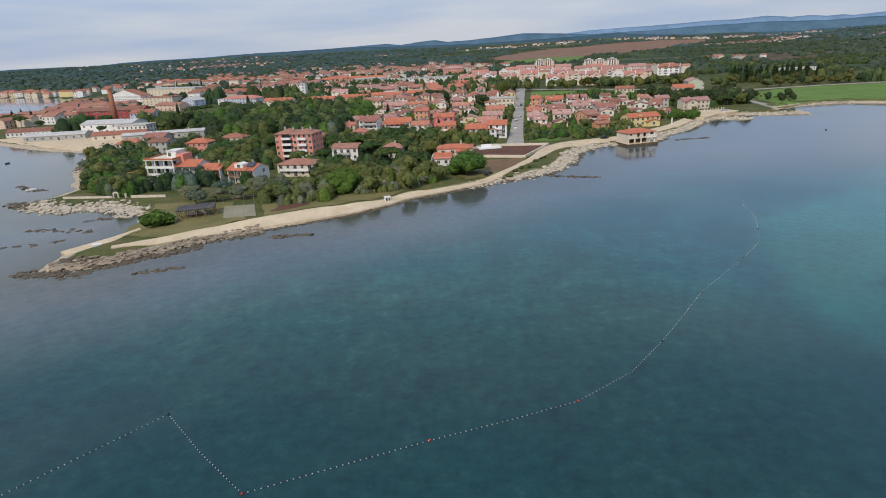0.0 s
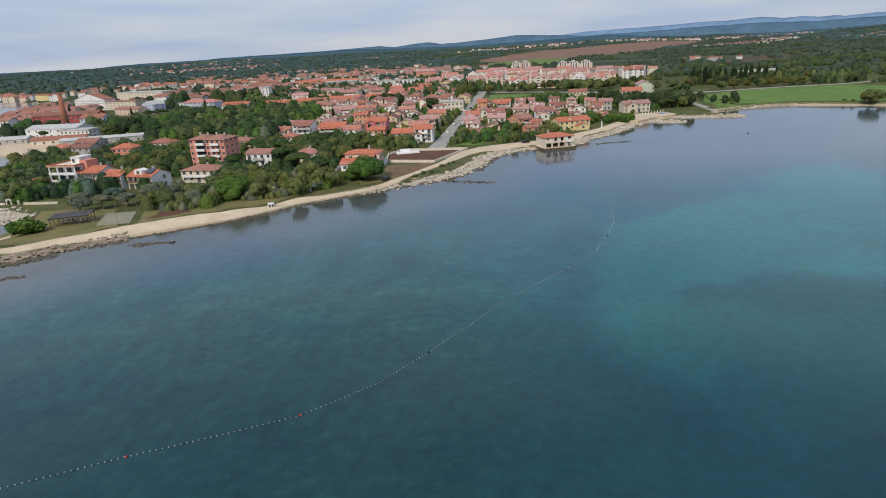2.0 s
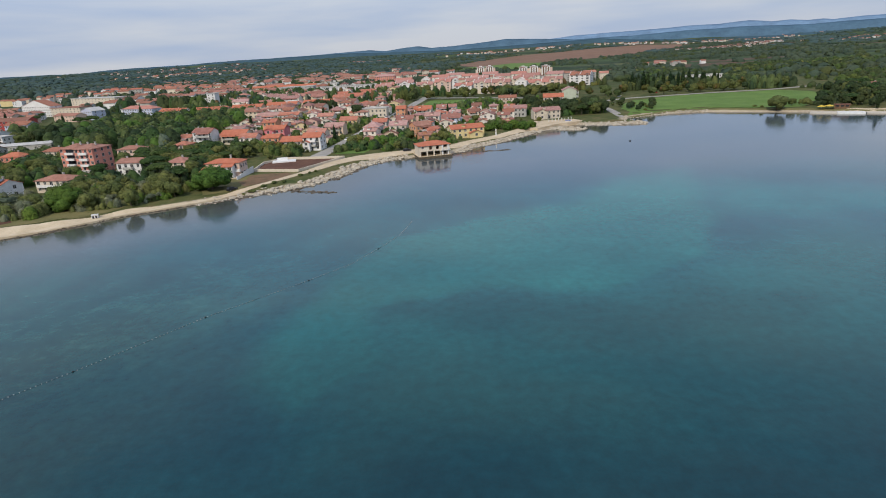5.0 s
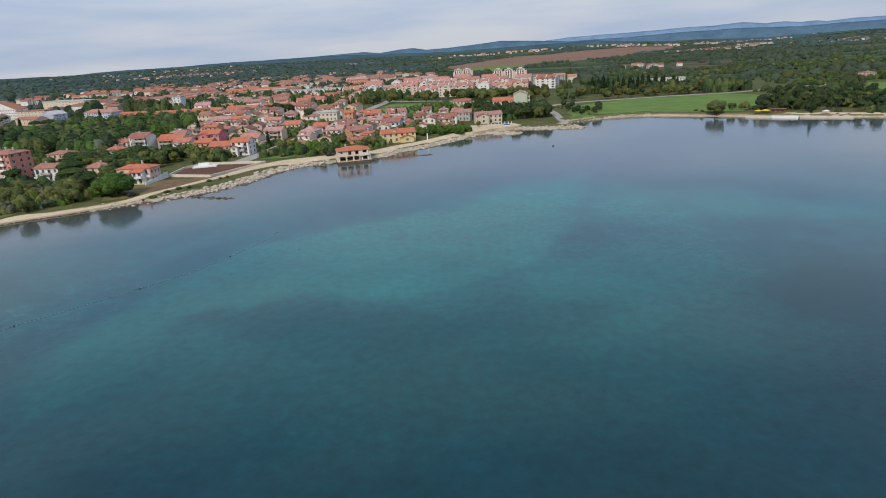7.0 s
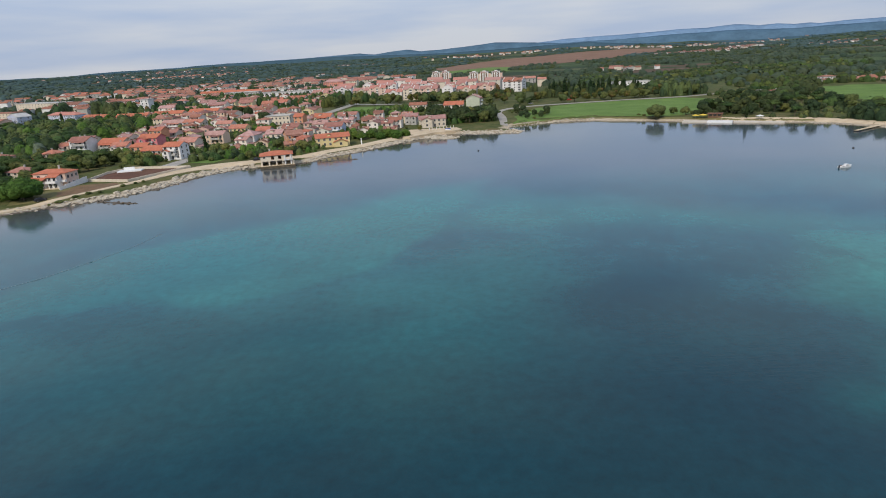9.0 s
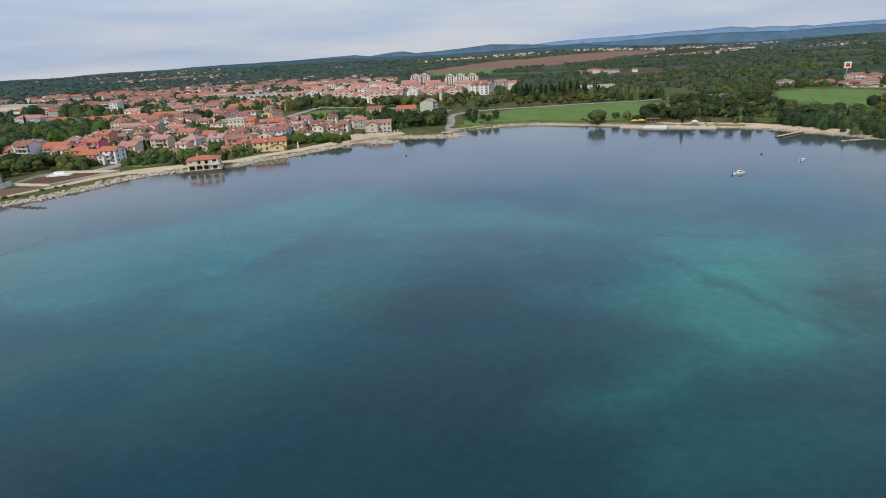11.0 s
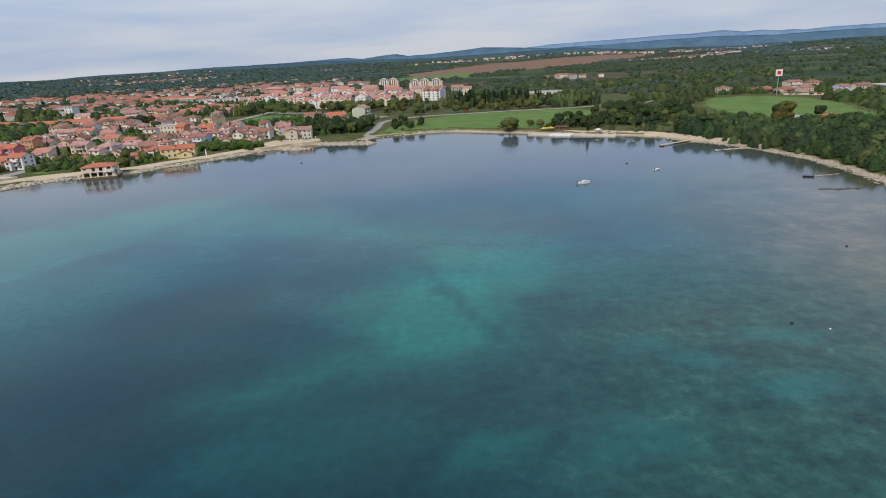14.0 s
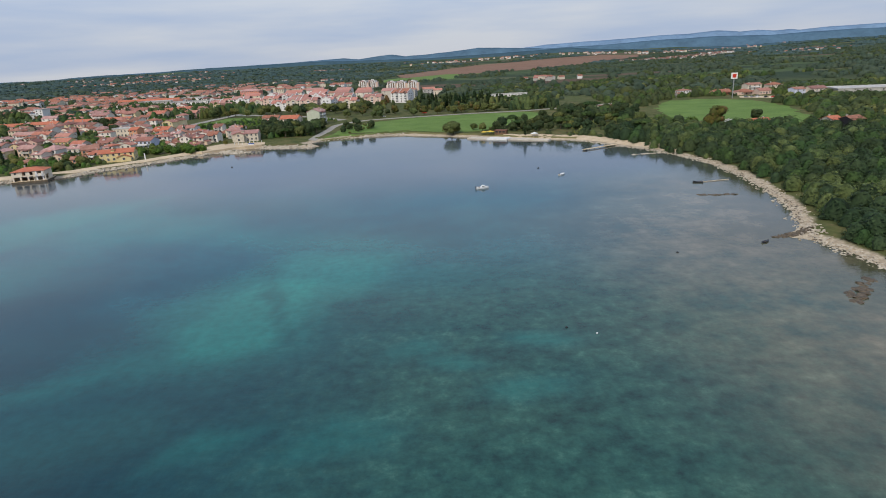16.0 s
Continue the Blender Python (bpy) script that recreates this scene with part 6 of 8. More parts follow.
# ---- plants ----
def leaf_cloud(rnd, lobes, count, size, flat=0.0):
    """Many small bent leaf clumps spread through the outer part of rounded lobes (x, y, z, rx, rz)."""
    weights = np.array([q[3] ** 2 for q in lobes])
    pick = rnd.choice(len(lobes), count, p=weights / weights.sum())
    L = np.array(lobes, float)[pick]
    d = rnd.normal(size=(count, 3))
    d /= np.linalg.norm(d, axis=1)[:, None]
    d[:, 2] = np.where(d[:, 2] < -0.35, -d[:, 2], d[:, 2])
    r = rnd.uniform(0.72, 1.06, (count, 1))
    c = L[:, :3] + d * r * L[:, [3, 3, 4]]
    n = d + rnd.normal(size=(count, 3)) * 0.32
    n[:, 2] += flat + 0.35
    n /= np.linalg.norm(n, axis=1)[:, None]
    a = np.cross(n, rnd.normal(size=(count, 3)))
    a /= np.linalg.norm(a, axis=1)[:, None]
    b_ = np.cross(n, a)
    s = size * rnd.uniform(0.6, 1.4, (count, 1))
    quad = np.stack([c - a * s, c - b_ * s * 0.8 + n * s * 0.3, c + a * s, c + b_ * s * 0.8 + n * s * 0.3], 1)
    k = np.arange(count)[:, None] * 4
    faces = np.concatenate([k + np.array([[0, 1, 2]]), k + np.array([[0, 2, 3]])])
    return quad.reshape(-1, 3), faces


def lump(rnd, x, y, z, rx, rz, rings=4, seg=7):
    """A low, uneven inner mass of a crown, which the leaf clumps cover."""
    v, f = [], []
    for i in range(1, rings):
        th = math.pi * i / rings
        for j in range(seg):
            ph, q = 2 * math.pi * (j + 0.5 * (i % 2)) / seg, rnd.uniform(0.82, 1.0)
            v.append((x + rx * q * math.sin(th) * math.cos(ph), y + rx * q * math.sin(th) * math.sin(ph), z + rz * q * math.cos(th)))
    v += [(x, y, z + rz * 0.85), (x, y, z - rz * 0.8)]
    top, low = len(v) - 2, len(v) - 1
    for j in range(seg):
        f.append((j, (j + 1) % seg, top))
        e = (rings - 2) * seg
        f.append((e + (j + 1) % seg, e + j, low))
        for i in range(rings - 2):
            f.append((i * seg + j, (i + 1) * seg + j, (i + 1) * seg + (j + 1) % seg))
            f.append((i * seg + j, (i + 1) * seg + (j + 1) % seg, i * seg + (j + 1) % seg))
    return v, f


def crown_mesh(name, rnd, lobes, count, size, mat, flat=0.0):
    verts, faces = leaf_cloud(rnd, lobes, count, size, flat)
    verts, faces = verts.tolist(), faces.tolist()
    for q in lobes:
        v, f = lump(rnd, *q)
        k = len(verts)
        verts += v
        faces += [tuple(i + k for i in t) for t in f]
    me = bpy.data.meshes.new(name)
    me.from_pydata(verts, [], faces)
    me.polygons.foreach_set("use_smooth", np.arange(len(faces)) >= 2 * count)
    me.materials.append(mat)
    return me


def trunk_mesh(rnd, height, r, limbs, spread):
    s = Shape()
    lean = rnd.uniform(-0.3, 0.3, 2)
    s.tube(0, 0, -0.5, height * 0.55, r, r * 0.75, 7, 0, *lean)
    for k in range(limbs):
        a = 2 * math.pi * (k + rnd.uniform(0, 0.6)) / limbs
        s.tube(lean[0], lean[1], height * 0.5, height * rnd.uniform(0.8, 0.95), r * 0.55, r * 0.18, 5, 0, spread * math.cos(a), spread * math.sin(a))
    return s.mesh("trunk", BARK, smooth=True)


def tree_kind(kind, seed):
    """The trunk and crown of one kind of tree, at its natural size in metres."""
    rnd = np.random.RandomState(seed)
    if kind in ("broadleaf", "oak"):
        h, w = rnd.uniform(7, 9), rnd.uniform(3.0, 3.8)
        lobes = [(0, 0, h * 0.55, w * 0.8, h * 0.40)] + [(w * 0.6 * math.cos(a), w * 0.6 * math.sin(a), h * rnd.uniform(0.3, 0.72), w * rnd.uniform(0.4, 0.58), h * rnd.uniform(0.17, 0.26)) for a in np.linspace(0, 6.28, 10) + rnd.uniform(-0.3, 0.3, 10)]
        return trunk_mesh(rnd, h * 0.8, 0.22, 5, w * 0.5), crown_mesh("crown", rnd, lobes, 900, 0.30, LEAF if kind == "broadleaf" else LEAF_DARK)
    if kind in ("pine", "green_pine"):
        h, w = rnd.uniform(7.5, 9.5), rnd.uniform(4.0, 5.0)
        lobes = [(0, 0, h * 0.8, w * 0.75, h * 0.17)] + [(w * 0.6 * math.cos(a), w * 0.6 * math.sin(a), h * rnd.uniform(0.68, 0.82), w * rnd.uniform(0.4, 0.55), h * rnd.uniform(0.09, 0.14)) for a in rnd.uniform(0, 6.28, 8)]
        return trunk_mesh(rnd, h * 0.85, 0.25, 6, w * 0.55), crown_mesh("crown", rnd, lobes, 600, 0.40, LEAF_PINE if kind == "pine" else LEAF_BRIGHT, 0.5)
    if kind == "round_pine":
        h, w = rnd.uniform(8.5, 9.5), rnd.uniform(5.6, 6.4)
        lobes = [(0, 0, h * 0.48, w * 0.74, h * 0.47)] + [(w * 0.62 * math.cos(a), w * 0.62 * math.sin(a), h * rnd.uniform(0.16, 0.55), w * rnd.uniform(0.34, 0.46), h * rnd.uniform(0.2, 0.28)) for a in np.linspace(0, 6.28, 14)]
        return trunk_mesh(rnd, h * 0.7, 0.3, 6, w * 0.4), crown_mesh("crown", rnd, lobes, 4600, 0.24, LEAF_BRIGHT)
    if kind == "cypress":
        h = rnd.uniform(12, 16)
        lobes = [(0, 0, h * q, 1.35 * math.sin(math.pi * min(1, q + 0.12)) ** 0.7 + 0.25, h * 0.13) for q in (0.15, 0.3, 0.45, 0.6, 0.75, 0.88)]
        return trunk_mesh(rnd, h * 0.4, 0.2, 2, 0.3), crown_mesh("crown", rnd, lobes, 360, 0.34, LEAF_CYPRESS)
    if kind == "olive":
        h, w = rnd.uniform(4.2, 5.6), rnd.uniform(2.4, 3.2)
        lobes = [(0, 0, h * 0.66, w * 0.7, h * 0.26)] + [(w * 0.6 * math.cos(a), w * 0.6 * math.sin(a), h * rnd.uniform(0.5, 0.72), w * rnd.uniform(0.35, 0.5), h * rnd.uniform(0.14, 0.22)) for a in rnd.uniform(0, 6.28, 6)]
        return trunk_mesh(rnd, h * 0.75, 0.18, 5, w * 0.5), crown_mesh("crown", rnd, lobes, 1100, 0.20, LEAF_GREY)
    if kind == "autumn":
        h, w = rnd.uniform(7, 9), rnd.uniform(2.6, 3.2)
        lobes = [(0, 0, h * 0.54, w * 0.8, h * 0.38)] + [(w * 0.55 * math.cos(a), w * 0.55 * math.sin(a), h * rnd.uniform(0.32, 0.74), w * 0.5, h * 0.2) for a in np.linspace(0, 6.28, 8)]
        return trunk_mesh(rnd, h * 0.8, 0.2, 4, w * 0.5), crown_mesh("crown", rnd, lobes, 760, 0.30, LEAF_AUTUMN)
    h, w = rnd.uniform(2.0, 3.2), rnd.uniform(1.6, 2.4)
    mat = LEAF_BRIGHT if kind == "bright_bush" else LEAF
    lobes = [(0, 0, h * 0.45, w * 0.75, h * 0.5)] + [(w * 0.6 * math.cos(a), w * 0.6 * math.sin(a), h * rnd.uniform(0.3, 0.5), w * 0.5, h * 0.34) for a in rnd.uniform(0, 6.28, 5)]
    return trunk_mesh(rnd, h * 0.6, 0.1, 4, w * 0.4), crown_mesh("crown", rnd, lobes, 560, 0.20, mat)


SORTS = {k: [tree_kind(k, 40 * i + j) for j in range(4)] for i, k in enumerate(("broadleaf", "pine", "cypress", "olive", "autumn", "bush", "bright_bush", "round_pine", "oak", "green_pine"))}
WORDS = {"green_pine": ("pine_tree", "low spreading bright green pine", "pine"), "oak": ("oak_tree", "dark green oak with rounded crown", "tree"), "broadleaf": ("deciduous_tree", "broad-crowned dark green tree", "tree"), "pine": ("pine_tree", "spreading umbrella pine with dense green crown", "pine"),
         "cypress": ("cypress", "slender tall dark green cypress", "cypress"), "olive": ("olive_tree", "grey-green leafy tree with pale foliage", "tree"),
         "autumn": ("autumn_tree", "tree with yellow and rust turning leaves", "tree"), "bush": ("bush", "dense dark green leafy shrub", "shrub"), "round_pine": ("pine_tree", "broad round bright green pine", "pine"), "bright_bush": ("bush", "bright light green leafy shrub", "shrub")}
TREES = [0]


def tree(kind, x, y, size=1.0, wide=1.0, label="", rnd=random):
    """One tree with its trunk and crown as parts."""
    trunk, crown = SORTS[kind][rnd.randrange(4)]
    name, words, cat = WORDS[kind]
    o = base(name, x, y, rnd.uniform(0, 360), label or words, cat, "trees: " + words)
    o.scale = (size * wide, size * wide, size)
    part("trunk", trunk, o)
    part("crown", crown, o)
    TREES[0] += 1
    return o


def grove(seed, poly, count, kinds, size=(0.8, 1.2), room=2.0, gap=3.0, clear=1.0):
    """Trees scattered over a piece of ground, clear of houses, roads and the sea."""
    rnd = random.Random(seed)
    xs, ys = [q[0] for q in poly], [q[1] for q in poly]
    put, tries = [], 0
    while len(put) < count and tries < count * 30:
        tries += 1
        x, y = rnd.uniform(min(xs), max(xs)), rnd.uniform(min(ys), max(ys))
        if not inside(x, y, poly) or any(math.hypot(x - a, y - c) < gap for a, c in put) or not free(x, y, -clear) or not off_ways(x, y, room) or at_grid(SHORE, x, y) < 5:
            continue
        put.append((x, y))
        tree(rnd.choice(kinds), x, y, rnd.uniform(*size), rnd.uniform(0.9, 1.15), rnd=rnd)


B, P, C_, O, A, U, V_, D_ = "broadleaf", "pine", "cypress", "olive", "autumn", "bush", "bright_bush", "oak"
tree("round_pine", 11, 223, 1.12, 1.18, "huge round bright green pine beside the path")
tree("round_pine", -34, 203, 1.08, 0.98, "round bright green pine at the promenade")
tree(P, -31, 266, 1.15, 1.0, "spreading umbrella pine between the houses")
TAKEN.extend([(-34, 203, 7), (-31, 194, 5), (-18, 262, 6), (-15, 253, 6), (-39, 262, 6), (-36, 253, 6), (-55, 229, 6), (-52, 221, 5), (-31, 266, 4), (11, 223, 6), (-44, 261, 7), (-21, 262, 6), (-53, 267, 5), (-54, 280, 5), (-60, 231, 5), (4, 238, 5),
              (-142, 299, 6), (-140, 291, 5), (-125, 308, 6), (-122, 299, 4), (-111, 322, 6), (-66, 310, 7), (-65, 301, 5)])
tree(V_, -86, 170, 1.9, 1.5, "big bright green shrub on the point")
for x_, y_ in ((-84, 194), (-78, 198), (-70, 200), (-62, 202), (-57, 206), (-80, 210), (-66, 210), (-90, 204)):
    tree(O, x_, y_, 1.25, 1.15)
for x_, y_ in ((115, 359), (120, 353), (126, 358), (131, 351), (136, 358), (142, 352), (147, 358), (152, 352), (157, 356)):
    tree("round_pine", x_, y_, random.uniform(0.5, 0.62), random.uniform(0.95, 1.15), "low round bright green pine by the shore")
for x_, y_ in ((200, 404), (207, 412), (214, 408), (220, 418), (212, 420)):
    tree(P, x_, y_, 0.9, 0.9)
tree(B, 320, 378, 1.25, 1.35, "lone round tree beside the bay path")
for k_ in range(24):
    tree(C_, 292 + 3.8 * k_ + random.uniform(-2, 2), 590 - 0.3 * k_ + random.uniform(-5, 5), random.uniform(0.95, 1.35), 1.15)
for x_, y_ in ((-16, 543), (-11, 538), (-6, 544), (-1, 538), (4, 542), (8, 536), (36, 482), (40, 478)):
    tree(D_, x_, y_, random.uniform(1.15, 1.45), 1.0, "tall dark oak among the houses")
for x_, y_ in ((300, 517), (312, 519), (334, 520), (348, 522), (241, 540), (272, 542), (480, 330), (476, 334)):
    tree(A, x_, y_, random.uniform(0.9, 1.2), 1.2)
for x_, y_ in ((290, 517), (327, 520), (355, 522), (363, 520), (227, 536), (256, 541), (398, 520), (408, 524)):
    tree(B, x_, y_, random.uniform(1.0, 1.3), 1.15)
tree(A, 481, 336, 1.7, 1.25, "big rust-coloured tree at the meadow's edge"), tree(V_, 470, 345, 2.6, 1.3, "tall bright green shrub beside the meadow"), tree(D_, 496, 368, 1.1, 1.2), tree(D_, 520, 362, 1.0, 1.1), tree(C_, 366, 352, 0.75), tree(C_, 432, 300, 0.7)
for x_, y_ in ((24.5, 216.5), (27, 219), (30, 225), (36.5, 231), (41, 241), (44, 246), (33, 229), (46, 249)):
    tree(U, x_, y_, random.uniform(0.3, 0.55), 1.25, "low shaggy shrub beside the shore path")
grove(1, [(-58, 192), (-20, 196), (4, 212), (-8, 234), (-34, 234), (-60, 226)], 34, (B, B, O, B), (0.6, 0.95), 1.5, 3.8)
grove(17, [(-218, 436), (-180, 404), (-168, 430), (-196, 470)], 8, (B, D_), (1.0, 1.5), 1, 6, 3)
grove(3, [(-186, 276), (-150, 236), (-122, 214), (-96, 222), (-70, 258), (-90, 330), (-150, 345), (-188, 318)], 70, (B, B, O), (0.8, 1.2), 1, 4.5)
grove(4, [(-60, 236), (-10, 230), (-4, 262), (6, 320), (-60, 335), (-90, 300)], 58, (B, P, B), (0.7, 1.05), 1, 4.5)
grove(5, [(-170, 385), (-60, 345), (-48, 395), (-58, 520), (-110, 540), (-170, 520)], 60, (B, B, P, B), (0.85, 1.2), 1, 5, 0)
grove(6, [(-10, 290), (42, 288), (46, 330), (-8, 335)], 22, (U, B, U), (0.5, 0.9), 1, 3.5)
grove(7, [(48, 293), (110, 296), (118, 330), (50, 342)], 40, (U, B, U, V_), (0.5, 0.95), 1, 3.2)
grove(8, [(-60, 330), (170, 330), (165, 480), (-50, 540)], 84, (B, U, B, C_, U, V_), (0.5, 0.85), 1.5, 3.5, 2.5)
grove(9, [(180, 416), (192, 402), (222, 406), (222, 450), (205, 470), (165, 480), (168, 425)], 42, (D_, B, D_), (0.9, 1.25), 1.5, 4.5)
grove(10, [(62, 600), (240, 560), (260, 620), (130, 636)], 40, (D_, B, A, B), (1.0, 1.4), 1, 7, 0)
grove(11, [(-420, 460), (-200, 400), (-170, 520), (-180, 640), (-400, 700)], 34, (P, C_, P), (0.9, 1.3), 1, 8, 0)
grove(18, [(-175, 262), (-150, 236), (-124, 213), (-112, 218), (-150, 262), (-172, 290)], 20, (V_, U, O), (0.8, 1.4), 1, 2.8)
grove(13, [(346, 376), (392, 334), (408, 318), (440, 330), (470, 380), (462, 480), (424, 496), (406, 440), (368, 410)], 100, (D_, D_, P, D_, B), (0.65, 1.1), 1.5, 4.5)
grove(14, [(250, 515), (300, 522), (380, 526), (420, 545), (400, 600), (280, 580)], 40, (D_, B, A), (0.7, 1.1), 1.5, 6)
grove(15, [(232, 396), (236, 470), (250, 480), (262, 430), (250, 404)], 30, (U, U, D_), (0.5, 0.8), 1, 3)
grove(16, [(310, 392), (350, 372), (350, 390), (315, 400)], 8, (U, B), (0.5, 0.8), 1, 6)


def wood(name, seed, poly, count, clump, height, mats, label, leaves=16, leaf=0.42, patchy=0.0, level=0.0, shore=7):
    """A stretch of wood or scrub too thick to count: uneven crowns of leaf clumps over the whole ground, in one mesh."""
    rnd, r2 = np.random.RandomState(seed), random.Random(seed)
    c = np.array(poly, float)
    x, y = rnd.uniform(c[:, 0].min(), c[:, 0].max(), count * 4), rnd.uniform(c[:, 1].min(), c[:, 1].max(), count * 4)
    hit = np.zeros(x.shape, bool)
    for (ax, ay), (bx, by) in zip(c, np.roll(c, -1, axis=0)):
        if ay != by:
            hit ^= ((ay > y) != (by > y)) & (x < (bx - ax) * (y - ay) / (by - ay) + ax)
    d = inland(x, y)
    hit &= d > shore
    if patchy:
        hit &= wobble(x, y, patchy, seed) + 0.5 * wobble(x, y, patchy / 3, seed + 1) > level
    for a, q, r in TAKEN:
        hit &= np.hypot(x - a, y - q) > r * 0.9
    for poly_ in BARE:
        pc = np.array(poly_, float)
        ins = np.zeros(x.shape, bool)
        for (ax, ay), (bx, by) in zip(pc, np.roll(pc, -1, axis=0)):
            if ay != by:
                ins ^= ((ay > y) != (by > y)) & (x < (bx - ax) * (y - ay) / (by - ay) + ax)
        hit &= ~ins
    ok = [i for i in np.flatnonzero(hit) if y[i] > 640 or off_ways(x[i], y[i], 1.5)][:count]
    x, y, d = x[ok], y[ok], d[ok]
    n = len(x)
    z = land_height(x, y)
    s = (0.55 + 1.0 * rnd.uniform(size=n) ** 1.5) * np.clip(0.5 + (d - shore) / 12, 0.5, 1.0)
    # the rounded inner mass of each crown: two uneven rings and a top
    seg = 7
    ang = (np.arange(seg)[None, :] + rnd.uniform(size=(n, 1))) * 2 * math.pi / seg
    dome = []
    for lift_, wide in ((0.03, 0.84), (0.48, 0.78), (0.80, 0.42)):
        q = rnd.uniform(0.72, 1.15, (n, seg))
        dome.append(np.stack([x[:, None] + np.cos(ang) * wide * clump * s[:, None] * q, y[:, None] + np.sin(ang) * wide * clump * s[:, None] * q, z[:, None] + height * lift_ * s[:, None] * rnd.uniform(0.9, 1.08, (n, seg))], -1))
    dome = np.concatenate(dome + [np.stack([x, y, z + height * 0.9 * s], -1)[:, None, :]], 1)
    per = 3 * seg + 1
    ring = [(i * seg + j, i * seg + (j + 1) % seg, (i + 1) * seg + (j + 1) % seg, (i + 1) * seg + j) for i in range(2) for j in range(seg)]
    cap = [(2 * seg + j, 2 * seg + (j + 1) % seg, 3 * seg) for j in range(seg)]
    start = np.arange(n)[:, None, None] * per
    quads, tops = (start + np.array(ring)[None]).reshape(-1, 4), (start + np.array(cap)[None]).reshape(-1, 3)
    k = np.repeat(np.arange(n), leaves)
    v = rnd.normal(size=(n * leaves, 3))
    v /= np.linalg.norm(v, axis=1)[:, None]
    v[:, 2] = np.abs(v[:, 2])
    size = clump * s[k]
    cen = np.stack([x[k], y[k], z[k]], -1) + np.stack([v[:, 0] * size, v[:, 1] * size, v[:, 2] * height * s[k]], -1) * rnd.uniform(0.8, 1.1, (n * leaves, 1))
    nrm = v * 0.95 + rnd.normal(size=v.shape) * 0.2 + np.array([0, 0, 0.45])
    nrm /= np.linalg.norm(nrm, axis=1)[:, None]
    a = np.cross(nrm, rnd.normal(size=v.shape))
    a /= np.linalg.norm(a, axis=1)[:, None]
    b_ = np.cross(nrm, a)
    q = (clump * leaf * s[k] * rnd.uniform(0.6, 1.3, n * leaves))[:, None]
    pts = np.stack([cen - a * q, cen - b_ * q * 0.8 + nrm * q * 0.3, cen + a * q, cen + b_ * q * 0.8 + nrm * q * 0.3], 1).reshape(-1, 3)
    i = np.arange(n * leaves)[:, None] * 4 + n * per
    tri = np.concatenate([i + np.array([[0, 1, 2]]), i + np.array([[0, 2, 3]])])
    me = bpy.data.meshes.new(name)
    me.from_pydata(dome.reshape(-1, 3).tolist() + pts.tolist(), [], quads.tolist() + tops.tolist() + tri.tolist())
    round_ = np.zeros(len(me.polygons), bool)
    round_[:len(quads) + len(tops)] = True
    me.polygons.foreach_set("use_smooth", round_)
    for q_ in mats:
        me.materials.append(q_)
    if len(mats) > 1:
        mix_ = 0.6 * (0.5 + 0.75 * wobble(x, y, clump * 5, seed + 9)) + 0.4 * rnd.uniform(size=n)
        one = np.clip(np.floor(mix_ * len(mats)), 0, len(mats) - 1).astype(np.int32)
        me.polygons.foreach_set("material_index", np.concatenate([np.repeat(one, 2 * seg), np.repeat(one, seg), np.tile(one[k], 2)]))
    return tagged(new(name, me), label, "wood", kind="stuff")


BARE = [RED_FIELD, [(440, 800), (520, 815), (530, 850), (450, 840)],
        [(468, 372), (500, 352), (535, 330), (570, 372), (588, 430), (594, 470), (630, 500), (636, 508), (590, 552), (548, 556), (520, 534), (500, 490), (480, 420)], GREEN_FIELD]
wood("coastal_wood", 51, [(408, 330), (424, 268), (434, 230), (434, 200), (424, 150), (410, 110), (412, 85), (440, 85), (520, 190), (620, 310), (560, 300), (480, 332)], 1900, 3.0, 5.0,
     (LEAF_DARK, LEAF_PINE, LEAF_DARK, LEAF, LEAF_DARK, LEAF_PINE), "dense green coastal scrub and low trees", 150, 0.105, shore=0.8)
wood("scrub", 52, [(430, 300), (500, 330), (640, 260), (900, 500), (900, 620), (600, 620), (580, 440), (545, 320), (500, 345), (465, 365), (470, 480), (420, 520), (400, 560), (420, 620), (900, 900), (400, 900), (330, 620), (410, 520), (440, 380)],
     3000, 3.8, 5.2, (LEAF_DARK, LEAF_PINE, LEAF_DARK, LEAF), "scrub and hedges around the fields", 24, 0.16, patchy=60, level=-0.15)
wood("town_wood", 57, [(-172, 385), (-110, 362), (-60, 345), (-48, 395), (-58, 520), (-110, 540), (-175, 520)], 540, 4.6, 8.6, (LEAF, LEAF_PINE, LEAF, LEAF_DARK, LEAF_BRIGHT, LEAF_GREY), "thick green wood inside the town", 110, 0.11)
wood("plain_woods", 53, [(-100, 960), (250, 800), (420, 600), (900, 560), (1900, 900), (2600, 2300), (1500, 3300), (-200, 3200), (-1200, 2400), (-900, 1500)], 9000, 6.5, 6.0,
     (LEAF_FAR_HAZED, LEAF_FAR_HAZED, LEAF_DARK), "woods and hedgerows across the plain", 8, 0.2, patchy=110, level=0.05)
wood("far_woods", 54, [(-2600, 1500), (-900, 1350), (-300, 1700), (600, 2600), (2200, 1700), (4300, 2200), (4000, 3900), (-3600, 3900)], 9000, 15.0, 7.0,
     (LEAF_SLOPE_HAZED, LEAF_SLOPE_HAZED, LEAF_FAR_HAZED), "dark woods on the far plain", 4, 0.2, patchy=320, level=0.0)
wood("town_greenery", 55, [(-620, 640), (-300, 640), (-60, 600), (40, 900), (-40, 1400), (-400, 1500), (-700, 1300), (-450, 900)], 2600, 4.8, 7.5, (LEAF_FAR_HAZED, LEAF_DARK, LEAF_FAR_HAZED), "trees between the houses of the far town", 12, 0.2, patchy=50, level=-0.1)
